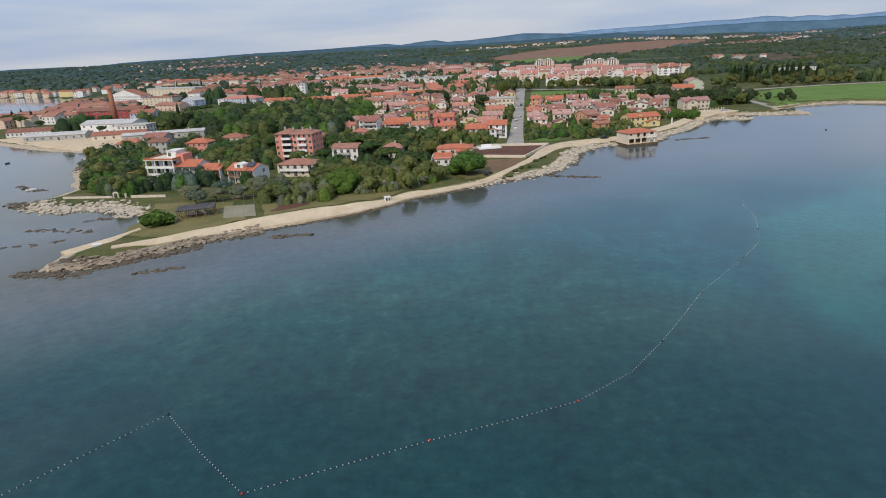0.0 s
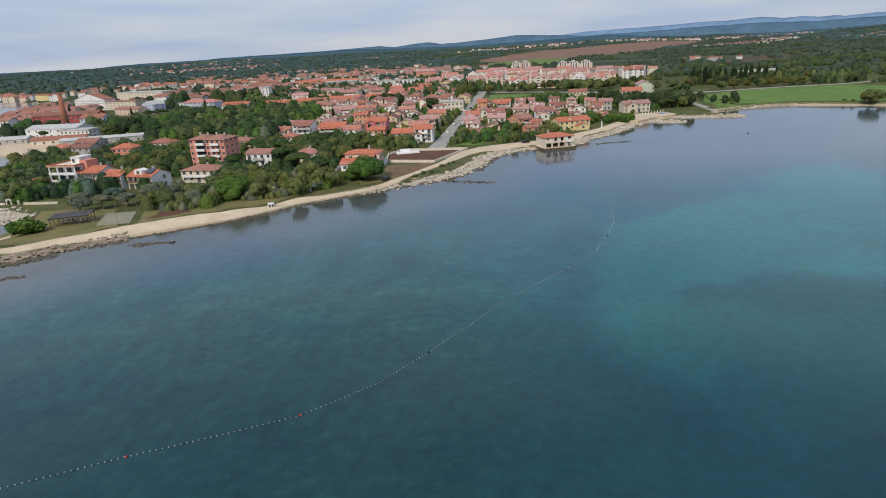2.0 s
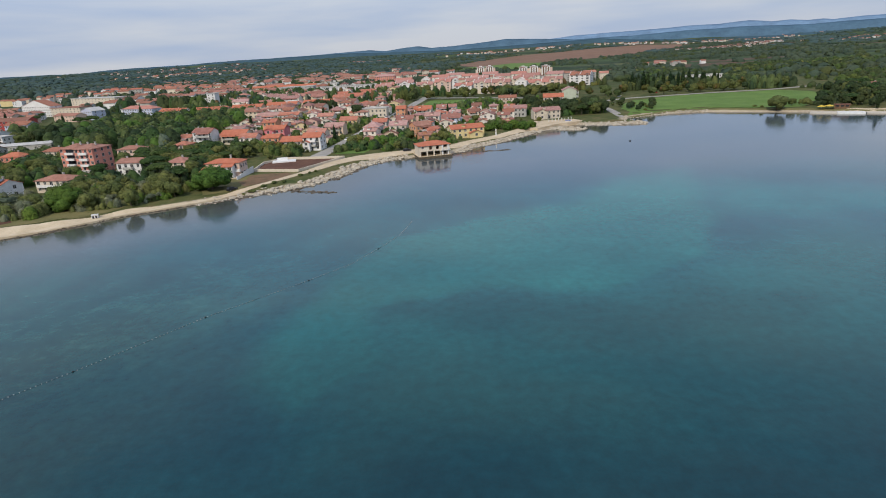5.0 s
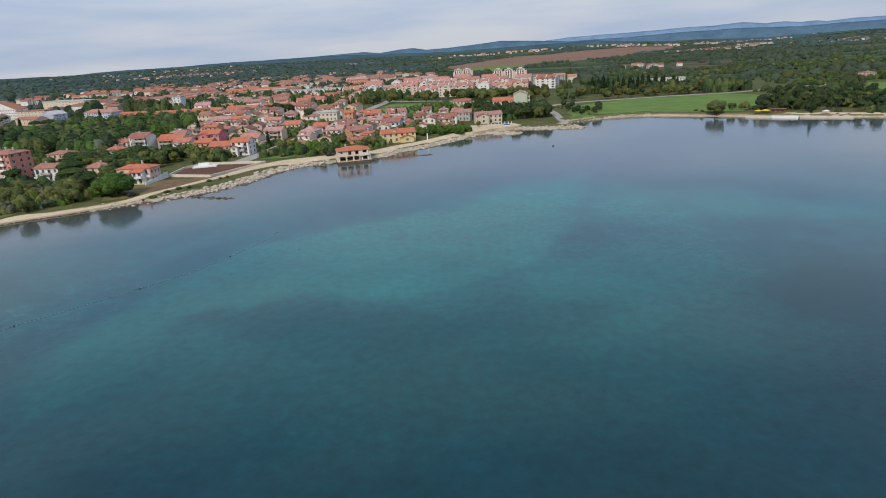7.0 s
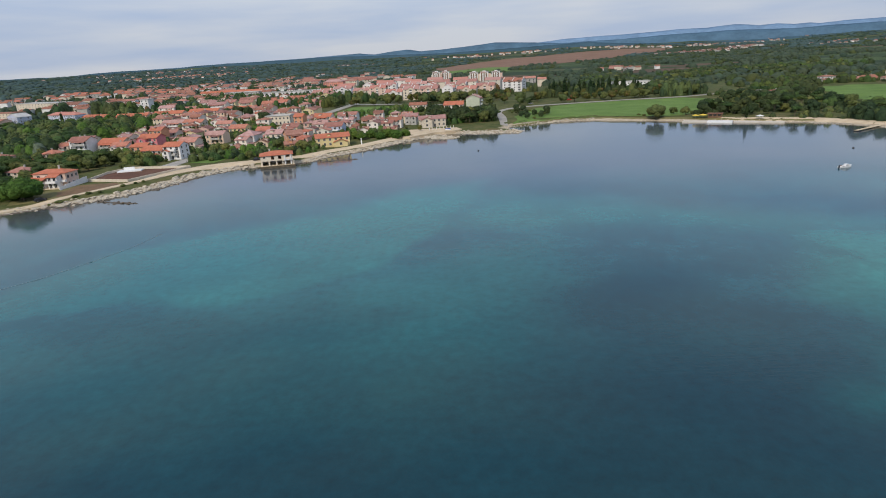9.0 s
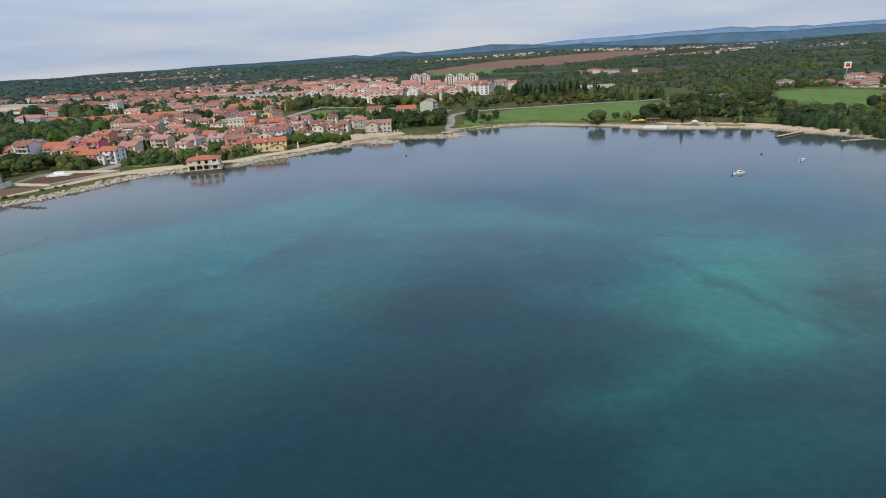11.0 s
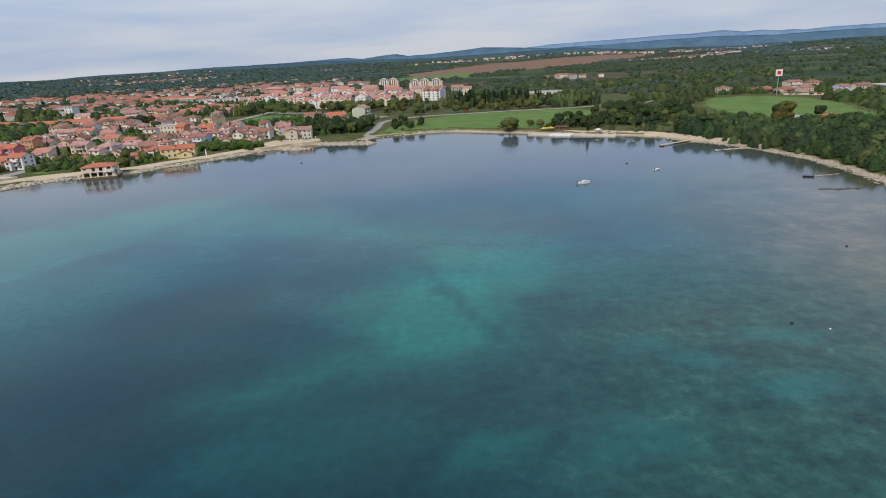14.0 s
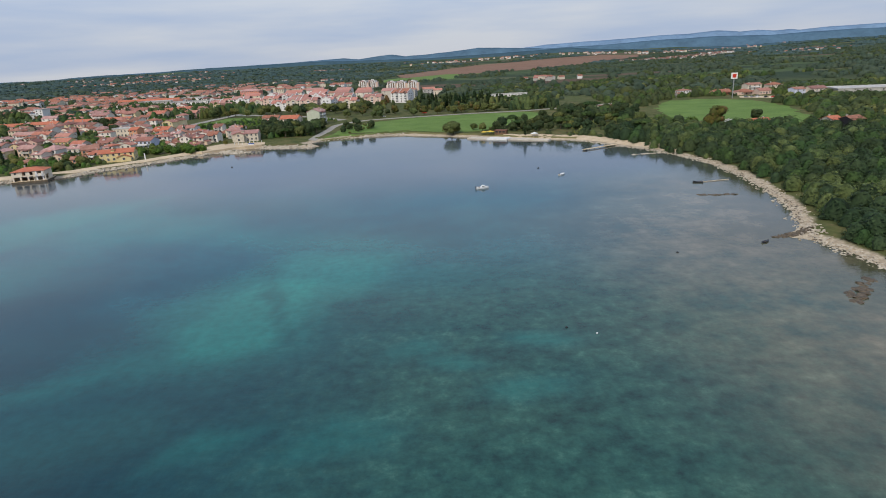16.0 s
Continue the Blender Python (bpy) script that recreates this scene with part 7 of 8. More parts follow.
wood("western_wood", 56, [(-2200, 1400), (-900, 1250), (-700, 1180), (-560, 1200), (-700, 1800), (-2200, 2600)], 3000, 12.0, 10.0, (LEAF_SLOPE_HAZED, LEAF_FAR_HAZED), "dark wood beyond the harbour", 8, 0.2)
wood("shore_thicket", 58, [(-58, 188), (-40, 190), (-20, 197), (-2, 210), (2, 226), (-12, 236), (-60, 232), (-72, 214)], 380, 2.0, 3.6, (LEAF, LEAF_GREY, LEAF, LEAF_BRIGHT), "thick shore shrubs behind the promenade", 160, 0.10, patchy=16, level=-0.35)
wood("garden_thicket", 59, [(-95, 225), (-62, 222), (-10, 232), (-2, 256), (8, 300), (0, 330), (-70, 345), (-120, 300), (-118, 250)], 800, 2.4, 4.6, (LEAF_DARK, LEAF_PINE, LEAF, LEAF_BRIGHT), "thick garden greenery between the houses", 110, 0.11, patchy=22, level=-0.3)
wood("point_thicket", 60, [(-188, 280), (-150, 238), (-122, 214), (-96, 222), (-92, 240), (-100, 330), (-150, 345), (-190, 320)], 700, 2.8, 5.2, (LEAF, LEAF_DARK, LEAF_BRIGHT, LEAF_GREY), "thick wood on the western shore", 120, 0.11)
wood("bay_thicket", 61, [(346, 380), (392, 336), (410, 318), (445, 330), (470, 378), (466, 480), (424, 500), (406, 440), (368, 410)], 420, 1.8, 2.4, (LEAF_DARK, LEAF_DARK, LEAF), "low scrub behind the bay", 34, 0.16, patchy=30, level=0.0)
wood("street_greenery", 62, [(44, 296), (110, 300), (150, 398), (215, 408), (226, 420), (224, 520), (150, 560), (70, 480)], 900, 2.2, 3.4, (LEAF_DARK, LEAF_BRIGHT, LEAF, LEAF_PINE), "hedges and garden shrubs between the houses", 50, 0.14, patchy=18, level=-0.1)
wood("street_greenery", 63, [(-62, 330), (40, 290), (66, 480), (60, 600), (-60, 600)], 1100, 2.4, 3.8, (LEAF_DARK, LEAF_BRIGHT, LEAF, LEAF_PINE), "hedges and garden shrubs west of the street", 50, 0.14, patchy=18, level=-0.1)
wood("eastern_hedges", 64, [(470, 480), (560, 480), (600, 440), (760, 480), (760, 620), (480, 640)], 700, 3.2, 4.8, (LEAF_DARK, LEAF_PINE, LEAF_DARK), "hedges and trees round the eastern houses", 26, 0.17, patchy=34, level=-0.2)
wood("inner_town_trees", 65, [(-150, 590), (80, 596), (120, 640), (60, 760), (40, 900), (-170, 900)], 800, 3.4, 8.5, (LEAF_DARK, LEAF_PINE, LEAF, LEAF_AUTUMN), "trees among the blocks of the inner town", 26, 0.17, patchy=34, level=0.0)
wood("far_woods", 66, [(-2600, 1900), (-300, 1350), (120, 1500), (200, 2200), (-100, 3600), (-3600, 3800)], 5000, 15.0, 7.0, (LEAF_SLOPE_HAZED, LEAF_FAR_HAZED), "dark wooded slopes beyond the town", 4, 0.2, patchy=260, level=-0.45)
wood("flats_trees", 67, [(60, 690), (250, 610), (300, 680), (250, 730), (120, 800), (40, 800)], 240, 3.0, 7.0, (LEAF, LEAF_DARK, LEAF_AUTUMN), "trees standing between the flats", 26, 0.17, patchy=26, level=0.1)
wood("cypress_belt", 68, [(285, 572), (340, 562), (400, 566), (404, 588), (330, 596), (290, 606)], 70, 2.6, 8.0, (LEAF_DARK, LEAF_DARK, LEAF), "belt of dark trees behind the cypresses", 44, 0.17)
wood("road_belt", 69, [(378, 520), (404, 516), (420, 520), (430, 548), (390, 550)], 50, 3.2, 9.0, (LEAF_DARK, LEAF, LEAF_DARK), "belt of tall dark trees along the road", 50, 0.15)
wood("harbour_trees", 70, [(-286, 430), (-250, 420), (-246, 448), (-270, 462)], 22, 4.5, 10.0, (LEAF_DARK, LEAF_PINE), "dark trees behind the boatyard", 60, 0.13)
wood("town_grove", 72, [(-268, 668), (-236, 650), (-226, 682), (-258, 698)], 22, 5.0, 13.0, (LEAF_DARK, LEAF_PINE), "tall dark grove among the works", 60, 0.13)
wood("town_grove", 73, [(-216, 664), (-168, 634), (-140, 640), (-156, 662), (-205, 692)], 30, 5.0, 12.0, (LEAF_DARK, LEAF_PINE), "tall dark grove behind the blue school", 60, 0.13)
wood("harbour_trees", 71, [(-238, 466), (-226, 450), (-200, 434), (-180, 440), (-184, 466), (-206, 474), (-232, 480)], 34, 4.5, 9.0, (LEAF_DARK, LEAF, LEAF_PINE), "dark trees beside the works", 60, 0.13)


# ---- along the water ----
def stone_mesh(seed, flat=0.6):
    """An angular boulder about a metre across."""
    def make():
        rnd = random.Random(seed)
        bm = bmesh.new()
        bmesh.ops.create_icosphere(bm, subdivisions=1, radius=0.5)
        for v in bm.verts:
            v.co *= rnd.uniform(0.72, 1.2)
            v.co.z *= flat
            v.co.x *= 1.25
        me = bpy.data.meshes.new("stone")
        bm.to_mesh(me)
        bm.free()
        me.materials.append(ROCK)
        return me
    return cached(("stone", seed, flat), make)


def along(line, u):
    """The point at share u of a polyline, and its direction."""
    seg = [math.hypot(b_[0] - a[0], b_[1] - a[1]) for a, b_ in zip(line, line[1:])]
    d = u * sum(seg)
    for (a, b_), s_ in zip(zip(line, line[1:]), seg):
        if d <= s_:
            return a[0] + (b_[0] - a[0]) * d / s_, a[1] + (b_[1] - a[1]) * d / s_, math.atan2(b_[1] - a[1], b_[0] - a[0])
        d -= s_
    return (*line[-1], 0.0)


def revetment(name, seed, line, width, count, size, label):
    """A bank of tipped boulders, every one a part."""
    rnd = random.Random(seed)
    x, y = line[len(line) // 2]
    o = new(name)
    tagged(o, label, "rock bank", kind="structure")
    for k in range(count):
        px_, py_, a = along(line, rnd.random())
        w = rnd.uniform(-0.35, 0.65) * width
        sx, sy = px_ - math.sin(a) * w, py_ + math.cos(a) * w
        sc = rnd.uniform(*size)
        ob = part("stone", stone_mesh(k % 6), o, pose(sx, sy, max(gz(sx, sy), -0.15) + 0.12 * sc, rnd.uniform(-15, 15), rnd.uniform(-15, 15), rnd.uniform(0, 360)))
        ob.scale = (sc, sc, sc)
    return o


def rubble(name, seed, line, width, count, size, mat, label, flat=0.55, sink=0.1):
    """Loose stones too many to count, joined in one mesh."""
    rnd = random.Random(seed)
    s = Shape()
    for k in range(count):
        px_, py_, a = along(line, rnd.random())
        w = rnd.gauss(0, 0.4) * width
        sx, sy = px_ - math.sin(a) * w, py_ + math.cos(a) * w
        sc, src = rnd.uniform(*size), stone_mesh(k % 6, flat)
        m4 = pose(sx, sy, max(gz(sx, sy), -0.1) + sink * sc, rnd.uniform(-12, 12), rnd.uniform(-12, 12), rnd.uniform(0, 360)) @ Matrix.Scale(sc, 4)
        s.add([tuple(m4 @ v.co) for v in src.vertices], [tuple(f_.vertices) for f_ in src.polygons])
    return tagged(new(name, s.mesh(name, mat, fix=False)), label, "rocks", kind="stuff")


revetment("rock_bank", 61, [(34, 219), (46, 229), (54, 242), (61, 263), (74, 278), (86, 281)], 6.5, 280, (0.9, 2.3), "bank of tipped pale limestone boulders")
revetment("rock_bank", 62, [(110, 289), (118, 303), (135, 317), (158, 347), (166, 355)], 5.0, 200, (0.9, 2.2), "bank of pale boulders below the shore path")
rubble("rock_bank_rest", 63, [(10, 206), (22, 214), (34, 219), (46, 229), (54, 242), (61, 263), (74, 278), (86, 281)], 4.5, 700, (0.4, 1.5), ROCK, "smaller pale stones between the boulders")
rubble("rock_bank_rest", 64, [(110, 289), (118, 303), (135, 317), (158, 347), (170, 358)], 4.0, 600, (0.4, 1.4), ROCK, "smaller pale stones below the path")
rubble("rock_mole", 65, [(168, 356), (178, 351), (188, 347)], 5, 180, (0.7, 2.0), ROCK, "short mole of pale boulders")
rubble("rock_mole", 66, [(192, 367), (210, 362), (229, 359)], 6, 240, (0.7, 2.0), ROCK, "spit of pale boulders")
rubble("rock_mole", 67, [(227, 390), (244, 397), (262, 402), (286, 400)], 3, 240, (0.6, 1.6), ROCK, "row of pale boulders before the meadow")
rubble("cove_stones", 68, [(-152, 212), (-136, 201), (-126, 204), (-113, 201), (-103, 190)], 6, 700, (0.5, 1.9), ROCK, "white tumbled stones round the cove")
rubble("pebble_beach", 69, [(400, 316), (408, 299), (420, 279), (425, 263), (431, 231), (430, 204), (424, 171), (418, 148), (411, 134), (406, 119), (408, 101), (411, 76), (416, 40)], 3.5, 2400, (0.25, 1.0), ROCK,
       "pale pebble and cobble beach below the wood")
rubble("bay_stones", 70, [(335, 366), (366, 345), (392, 327), (402, 315)], 2.0, 420, (0.3, 1.1), ROCK, "pale stones along the bay")
rubble("pebble_spit", 71, [(410, 128), (404, 125), (397, 124)], 1.6, 120, (0.4, 1.2), ROCK_WET, "dark spit of stones")
rubble("pier_of_stones", 72, [(423, 266), (414, 266), (406, 265)], 0.9, 90, (0.5, 1.2), ROCK, "low pier of pale stones")
LEDGES = [((-108, 136), (-88, 134), 3.0, 130), ((-86, 137.5), (-70, 149), 1.4, 120), ((-100, 143), (-92, 142), 2.2, 60), ((-88, 139), (-66, 152), 3.0, 150), ((-66, 156), (-52, 162), 2.2, 70), ((-50, 157), (-37, 158), 1.6, 60), ((-76, 133), (-65, 135), 1.4, 26), ((-132, 178), (-108, 173), 2.4, 50), ((-28, 177), (-18, 186), 1.2, 40), ((-128, 160), (-112, 164), 1.6, 20)]      # off the point
BAY_LEDGES = [((43, 219), (60, 212), 1.6, 70), ((22, 212), (46, 224), 1.6, 90), ((56, 236), (66, 262), 1.2, 50), ((118, 287), (135, 288), 1.3, 60),
              ((-166, 220), (-150, 209), 3.4, 120), ((-187, 254), (-166, 240), 2.2, 60), ((-118, 186), (-110, 188), 2.0, 26), ((388, 82), (401, 92), 2.0, 40), ((399, 175), (412, 173), 0.5, 26),
              ((-198, 330), (-176, 280), 3.0, 90), ((105, 281), (116, 291), 1.2, 40)]
for k_, (a_, b_, w_, n_) in enumerate(LEDGES + BAY_LEDGES):
    rubble("rock_ledge", 80 + k_, [a_, b_], w_, n_, (0.6, 2.2), ROCK_WET, "dark wet rock ledge breaking the water", 0.32, 0.02)
rubble("shore_shelf", 99, [(-100, 139), (-88, 141), (-76, 151), (-66, 158.5), (-54, 165)], 3.0, 520, (0.7, 2.6), surface("ochre_rock", (0.13, 0.10, 0.07), (0.38, 0.31, 0.23), 1.5, 0.9, 0.3, 0.4), "ochre stepped rock along the point", 0.3)

rubble("waterline_stones", 101, [(14, 205), (24, 211), (36, 217), (48, 227), (57, 240), (64, 260), (76, 275), (88, 278.5)], 1.5, 420, (0.4, 1.5), ROCK_WET, "dark wet stones along the waterline", 0.4, 0.0)
rubble("waterline_stones", 102, [(106, 284), (112, 288), (120, 300), (137, 314), (160, 344), (168, 352)], 1.2, 320, (0.4, 1.3), ROCK_WET, "dark wet stones below the boulder bank", 0.4, 0.0)
rubble("waterline_stones", 103, [(401, 312), (409, 296), (421, 276), (426, 262), (431, 231), (430, 204), (424, 170), (418, 147), (409, 132), (405, 117), (408, 99)], 1.6, 500, (0.3, 1.0), ROCK_WET, "dark wet cobbles along the beach", 0.4, 0.0)
rubble("promenade_edge", 100, [(-55, 163), (-42, 169), (-32, 174), (-22, 180), (-15, 190), (-3, 197), (12, 206)], 1.0, 300, (0.4, 1.3), ROCK_WET, "dark stones at the foot of the promenade", 0.45)
slab = tagged(new("landing_slab"), "pale concrete landing slab at the cove", "slab", kind="structure")
PLATE = [(-105, 151.5), (-100.5, 149), (-94.5, 152.5), (-90, 158), (-89.5, 167), (-93, 172), (-97, 163)]
part("plate", Shape().add([(x_, y_, z_) for z_ in (-1.5, 0.75) for x_, y_ in PLATE], [tuple(range(6, -1, -1)), tuple(range(7, 14))] + [(i, (i + 1) % 7, (i + 1) % 7 + 7, i + 7) for i in range(7)]).mesh("plate", CONCRETE), slab)
part("block", Shape().box(-1.2, 1.2, -0.8, 0.8, 0.75, 1.5).mesh("block", PAINT_WHITE), slab, pose(-96.5, 154.5, 0, 0, 0, 30))

# ---- beach bar, court, gate and kiosk on the point ----
bar = base("beach_bar", -78, 180, 15, "open timber beach bar under a dark slatted roof", "beach bar")
for i in range(5):
    for j in range(3):
        part("post", cached("bar_post", lambda: Shape().box(-0.1, 0.1, -0.1, 0.1, -0.5, 2.7).mesh("post", SHUTTER)), bar, pose(-5.4 + 2.7 * i, -3.2 + 3.2 * j, 0))
part("beam", Shape().box(-5.8, 5.8, -3.35, -3.1, 2.6, 2.85).mesh("beam", SHUTTER), bar)
part("beam", Shape().box(-5.8, 5.8, 3.1, 3.35, 2.6, 2.85).mesh("beam", SHUTTER), bar)
for k in range(12):
    part("roof_panel", cached("bar_panel", lambda: Shape().box(-0.42, 0.42, -3.9, 3.9, 2.88, 2.96).mesh("roof_panel", surface("shade_cloth", (0.05, 0.05, 0.06), (0.11, 0.10, 0.11), 1.5))), bar, pose(-5.3 + 0.96 * k, 0, 0, 0, random.uniform(-3, 3), 0))
part("counter", Shape().box(-4, 3, 1.5, 2.3, -0.3, 1.05).mesh("counter", WALL_CREAM), bar)
for k in range(4):
    tb = base("bar_table", -82 + 2.6 * k, 177.2 + 0.7 * k, 15, "small wooden table under the bar roof", "table", "tables of the beach bar")
    part("tabletop", cached("bt", lambda: Shape().box(-0.6, 0.6, -0.4, 0.4, 0.7, 0.76).mesh("tabletop", SHUTTER)), tb)
    part("pedestal", cached("bp", lambda: Shape().tube(0, 0, -0.2, 0.7, 0.08, 0.08).mesh("pedestal", METAL)), tb)
fence = base("court_fence", -65.5, 182.5, 17, "tall wire fence on posts round the court", "fence")
for i in range(4):
    for sy in (-8, 8):
        part("post", cached("fpost", lambda: Shape().tube(0, 0, -0.5, 3.2, 0.05, 0.05, 6).mesh("post", METAL)), fence, pose(-5 + 3.3 * i, sy, 0))
for sy in (-8, 8):
    part("rail", Shape().box(-5, 5, sy - 0.02, sy + 0.02, 3.1, 3.15).mesh("rail", METAL), fence)
gate = base("garden_gate", -121, 212.5, -8, "pale stone arched gateway in a low wall", "gate")
arch = [(-1.6, -0.5), (-1.6, 2.6), (-1.0, 3.2), (1.0, 3.2), (1.6, 2.6), (1.6, -0.5), (1.0, -0.5), (1.0, 2.0), (0.6, 2.5), (-0.6, 2.5), (-1.0, 2.0), (-1.0, -0.5)]
n_ = len(arch)
part("arch", Shape().add([(u, y_, z_) for y_ in (-0.25, 0.25) for u, z_ in arch],
                         [(0, 1, 10, 11), (1, 2, 9, 10), (2, 3, 8, 9), (3, 4, 7, 8), (4, 5, 6, 7)] + [tuple(i + n_ for i in q[::-1]) for q in [(0, 1, 10, 11), (1, 2, 9, 10), (2, 3, 8, 9), (3, 4, 7, 8), (4, 5, 6, 7)]]
                         + [(i, (i + 1) % n_, (i + 1) % n_ + n_, i + n_) for i in range(n_)]).mesh("arch", STONE_WALL), gate)
part("pillar", Shape().box(5.2, 6.0, -0.4, 0.4, -0.5, 2.3).mesh("pillar", STONE_WALL), gate)
gate.scale = (0.72, 0.72, 0.72)
low = base("boundary_wall", -121, 212.5, -8, "low pale boundary wall", "wall", kind="structure")
part("wall_panel", Shape().box(6.0, 20, -0.2, 0.2, -0.6, 0.9).mesh("wall_panel", STONE_WALL), low)
part("wall_panel", Shape().box(-22, -1.6, -0.2, 0.2, -0.8, 0.8).mesh("wall_panel", STONE_WALL), low)
kiosk = base("kiosk", -18, 191.5, 20, "small white beach kiosk with dark openings", "kiosk")
part("wall", Shape().box(-0.95, 0.95, -0.8, 0.8, -0.3, 1.5).mesh("wall", PAINT_WHITE), kiosk)
part("roof", Shape().box(-1.05, 1.05, -0.9, 0.9, 1.5, 1.62).mesh("roof", PAINT_WHITE), kiosk)
for u in (-0.7, 0.7):
    part("opening", cached("kop", lambda: Shape().box(-0.3, 0.3, -0.03, 0.05, 0.1, 1.3).mesh("opening", PAINT_DARK)), kiosk, pose(u * 0.65, -0.81, 0))


# ---- walls of the plot, quays and jetties ----
def wall_run(owner, x0, y0, x1, y1, h, t=0.35, mat=WALL_WHITE):
    a, L_ = math.degrees(math.atan2(y1 - y0, x1 - x0)), math.hypot(x1 - x0, y1 - y0)
    part("wall_panel", Shape().box(0, L_, -t / 2, t / 2, -0.8, h).mesh("wall_panel", mat), owner, pose(x0, y0, gz(x0, y0), 0, 0, a))


plot = tagged(new("plot_wall"), "pale concrete wall round the red soil plot", "wall", kind="structure")
PLOT = [(16.5, 258.5), (38, 251.5), (54, 281.5), (23, 287.5), (16, 277), (16.5, 258.5)]
for (ax, ay), (bx, by) in zip(PLOT, PLOT[1:]):
    wall_run(plot, ax, ay, bx, by, 1.15, 0.45, WALL_CREAM)
pad = base("concrete_pad", 25, 280.5, 10, "white concrete foundation slab on the plot", "slab")
part("slab", Shape().box(-5.5, 5.5, -2.6, 2.6, -0.3, 0.7).mesh("slab", PAINT_WHITE), pad)
part("upstand", Shape().box(-3.5, 1.5, 1.6, 2.3, 0.7, 1.9).mesh("upstand", PAINT_WHITE), pad)
PALE = surface("pale_grey_concrete", (0.46, 0.42, 0.36), (0.58, 0.53, 0.46), 4.0, 0.9, 0.4, 0.2)
quay = tagged(new("bay_quay"), "stepped pale concrete bathing platform on the bay", "quay", kind="structure")
for x_, y_, w_, d_, h_ in ((337, 357.5, 14, 7, 0.75), (349, 350, 14, 7, 0.9), (361, 342.5, 13, 6, 0.75), (372, 335.5, 14, 5, 0.7)):
    part("platform", Shape().box(-w_ / 2, w_ / 2, -d_ / 2, d_ / 2, -1.5, h_).mesh("platform", PAINT_WHITE if h_ > 0.8 else PALE), quay, pose(x_, y_, 0, 0, 0, -31))
for nm, ax, ay, bx, by, w_ in (("jetty", 387, 286, 410, 300, 1.6), ("jetty", 421, 197, 408, 194.5, 0.45)):
    j = tagged(new(nm), "narrow pale concrete jetty on posts", "jetty")
    L_, a = math.hypot(bx - ax, by - ay), math.degrees(math.atan2(by - ay, bx - ax))
    j.matrix_basis = pose(ax, ay, 0, 0, 0, a)
    part("deck", Shape().box(0, L_, -w_ / 2, w_ / 2, 0.45 if w_ > 1 else 0.12, 0.7 if w_ > 1 else 0.24).mesh("deck", CONCRETE), j)
    for k in range(int(L_ // 4) + 1 if w_ > 1 else 0):
        part("post", cached("jpost", lambda: Shape().tube(0, 0, -2.5, 0.46, 0.18, 0.18, 6).mesh("post", ROCK_WET)), j, pose(0.4 + 4 * k, 0, 0))
# small town quay: a paved apron, a row of mooring posts, two covered boats ashore
apron = tagged(new("town_quay"), "pale worn concrete quay below the stone house", "quay", kind="structure")
EDGE = [(152, 352), (160, 349), (169, 358), (176, 365), (188, 369), (193, 374), (190, 386), (176, 391), (160, 387), (152, 372)]
part("paving", Shape().add([(x_, y_, z_) for z_ in (-1.0, 2.05) for x_, y_ in EDGE], [tuple(range(9, -1, -1)), tuple(range(10, 20))] + [(i, (i + 1) % 10, (i + 1) % 10 + 10, i + 10) for i in range(10)]).mesh("paving", PATHWAY), apron)
for k in range(8):
    post_ = tagged(new("mooring_post"), "white painted mooring post on the quay", "post", "mooring posts on the quay")
    post_.matrix_basis = pose(172 + 2.3 * k, 376 + 1.05 * k + 0.4 * math.sin(3 * k), 2.05)
    part("shaft", cached("mshaft", lambda: Shape().tube(0, 0, 0, 1.5, 0.2, 0.17, 8).mesh("shaft", PAINT_WHITE, smooth=True)), post_)
    part("cap", cached("mcap", lambda: Shape().tube(0, 0, 1.5, 1.66, 0.26, 0.2, 8).mesh("cap", PAINT_WHITE)), post_)
for x_, y_, t_ in ((184, 374, -10),):
    cov = tagged(new("covered_dinghy"), "dinghy under a blue cover on the quay", "boat")
    cov.matrix_basis = pose(x_, y_, 2.05, 0, 0, t_)
    part("hull", cached("dhull", lambda: Shape().prism([(-1.9, 0.35), (-1.6, 0.0), (1.4, 0.0), (2.2, 0.5), (-1.9, 0.55)], -0.7, 0.7, "y").mesh("hull", PAINT_WHITE)), cov)
    part("cover", cached("dcover", lambda: Shape().prism([(-0.78, 0.5), (0.78, 0.5), (0.3, 0.95), (-0.3, 0.95)], -1.9, 1.8, "x").mesh("cover", surface("blue_tarpaulin", (0.03, 0.07, 0.22), (0.05, 0.10, 0.30), 1.0, 0.6))), cov)
mast_ = base("navigation_post", 133, 330, 0, "slim white stele on the shore wall", "post")
part("shaft", Shape().box(-0.32, 0.32, -0.22, 0.22, -0.5, 3.9, top=0.8).mesh("shaft", PAINT_WHITE), mast_)
cafe = base("bay_cafe", 352, 363, -31, "small timber beach bar beside the quay", "beach bar")
part("wall", Shape().box(-4, 4, -1.6, 1.6, -0.5, 2.4).mesh("wall", SHUTTER), cafe)
part("roof", Shape().box(-4.5, 4.5, -2.2, 2.0, 2.4, 2.6).mesh("roof", ROOF_OLD), cafe)
for u in (-2.5, 0, 2.5):
    part("hatch", cached("hatch", lambda: Shape().box(-0.8, 0.8, -0.05, 0.05, 1.0, 2.0).mesh("hatch", PAINT_DARK)), cafe, pose(u, -1.62, 0))


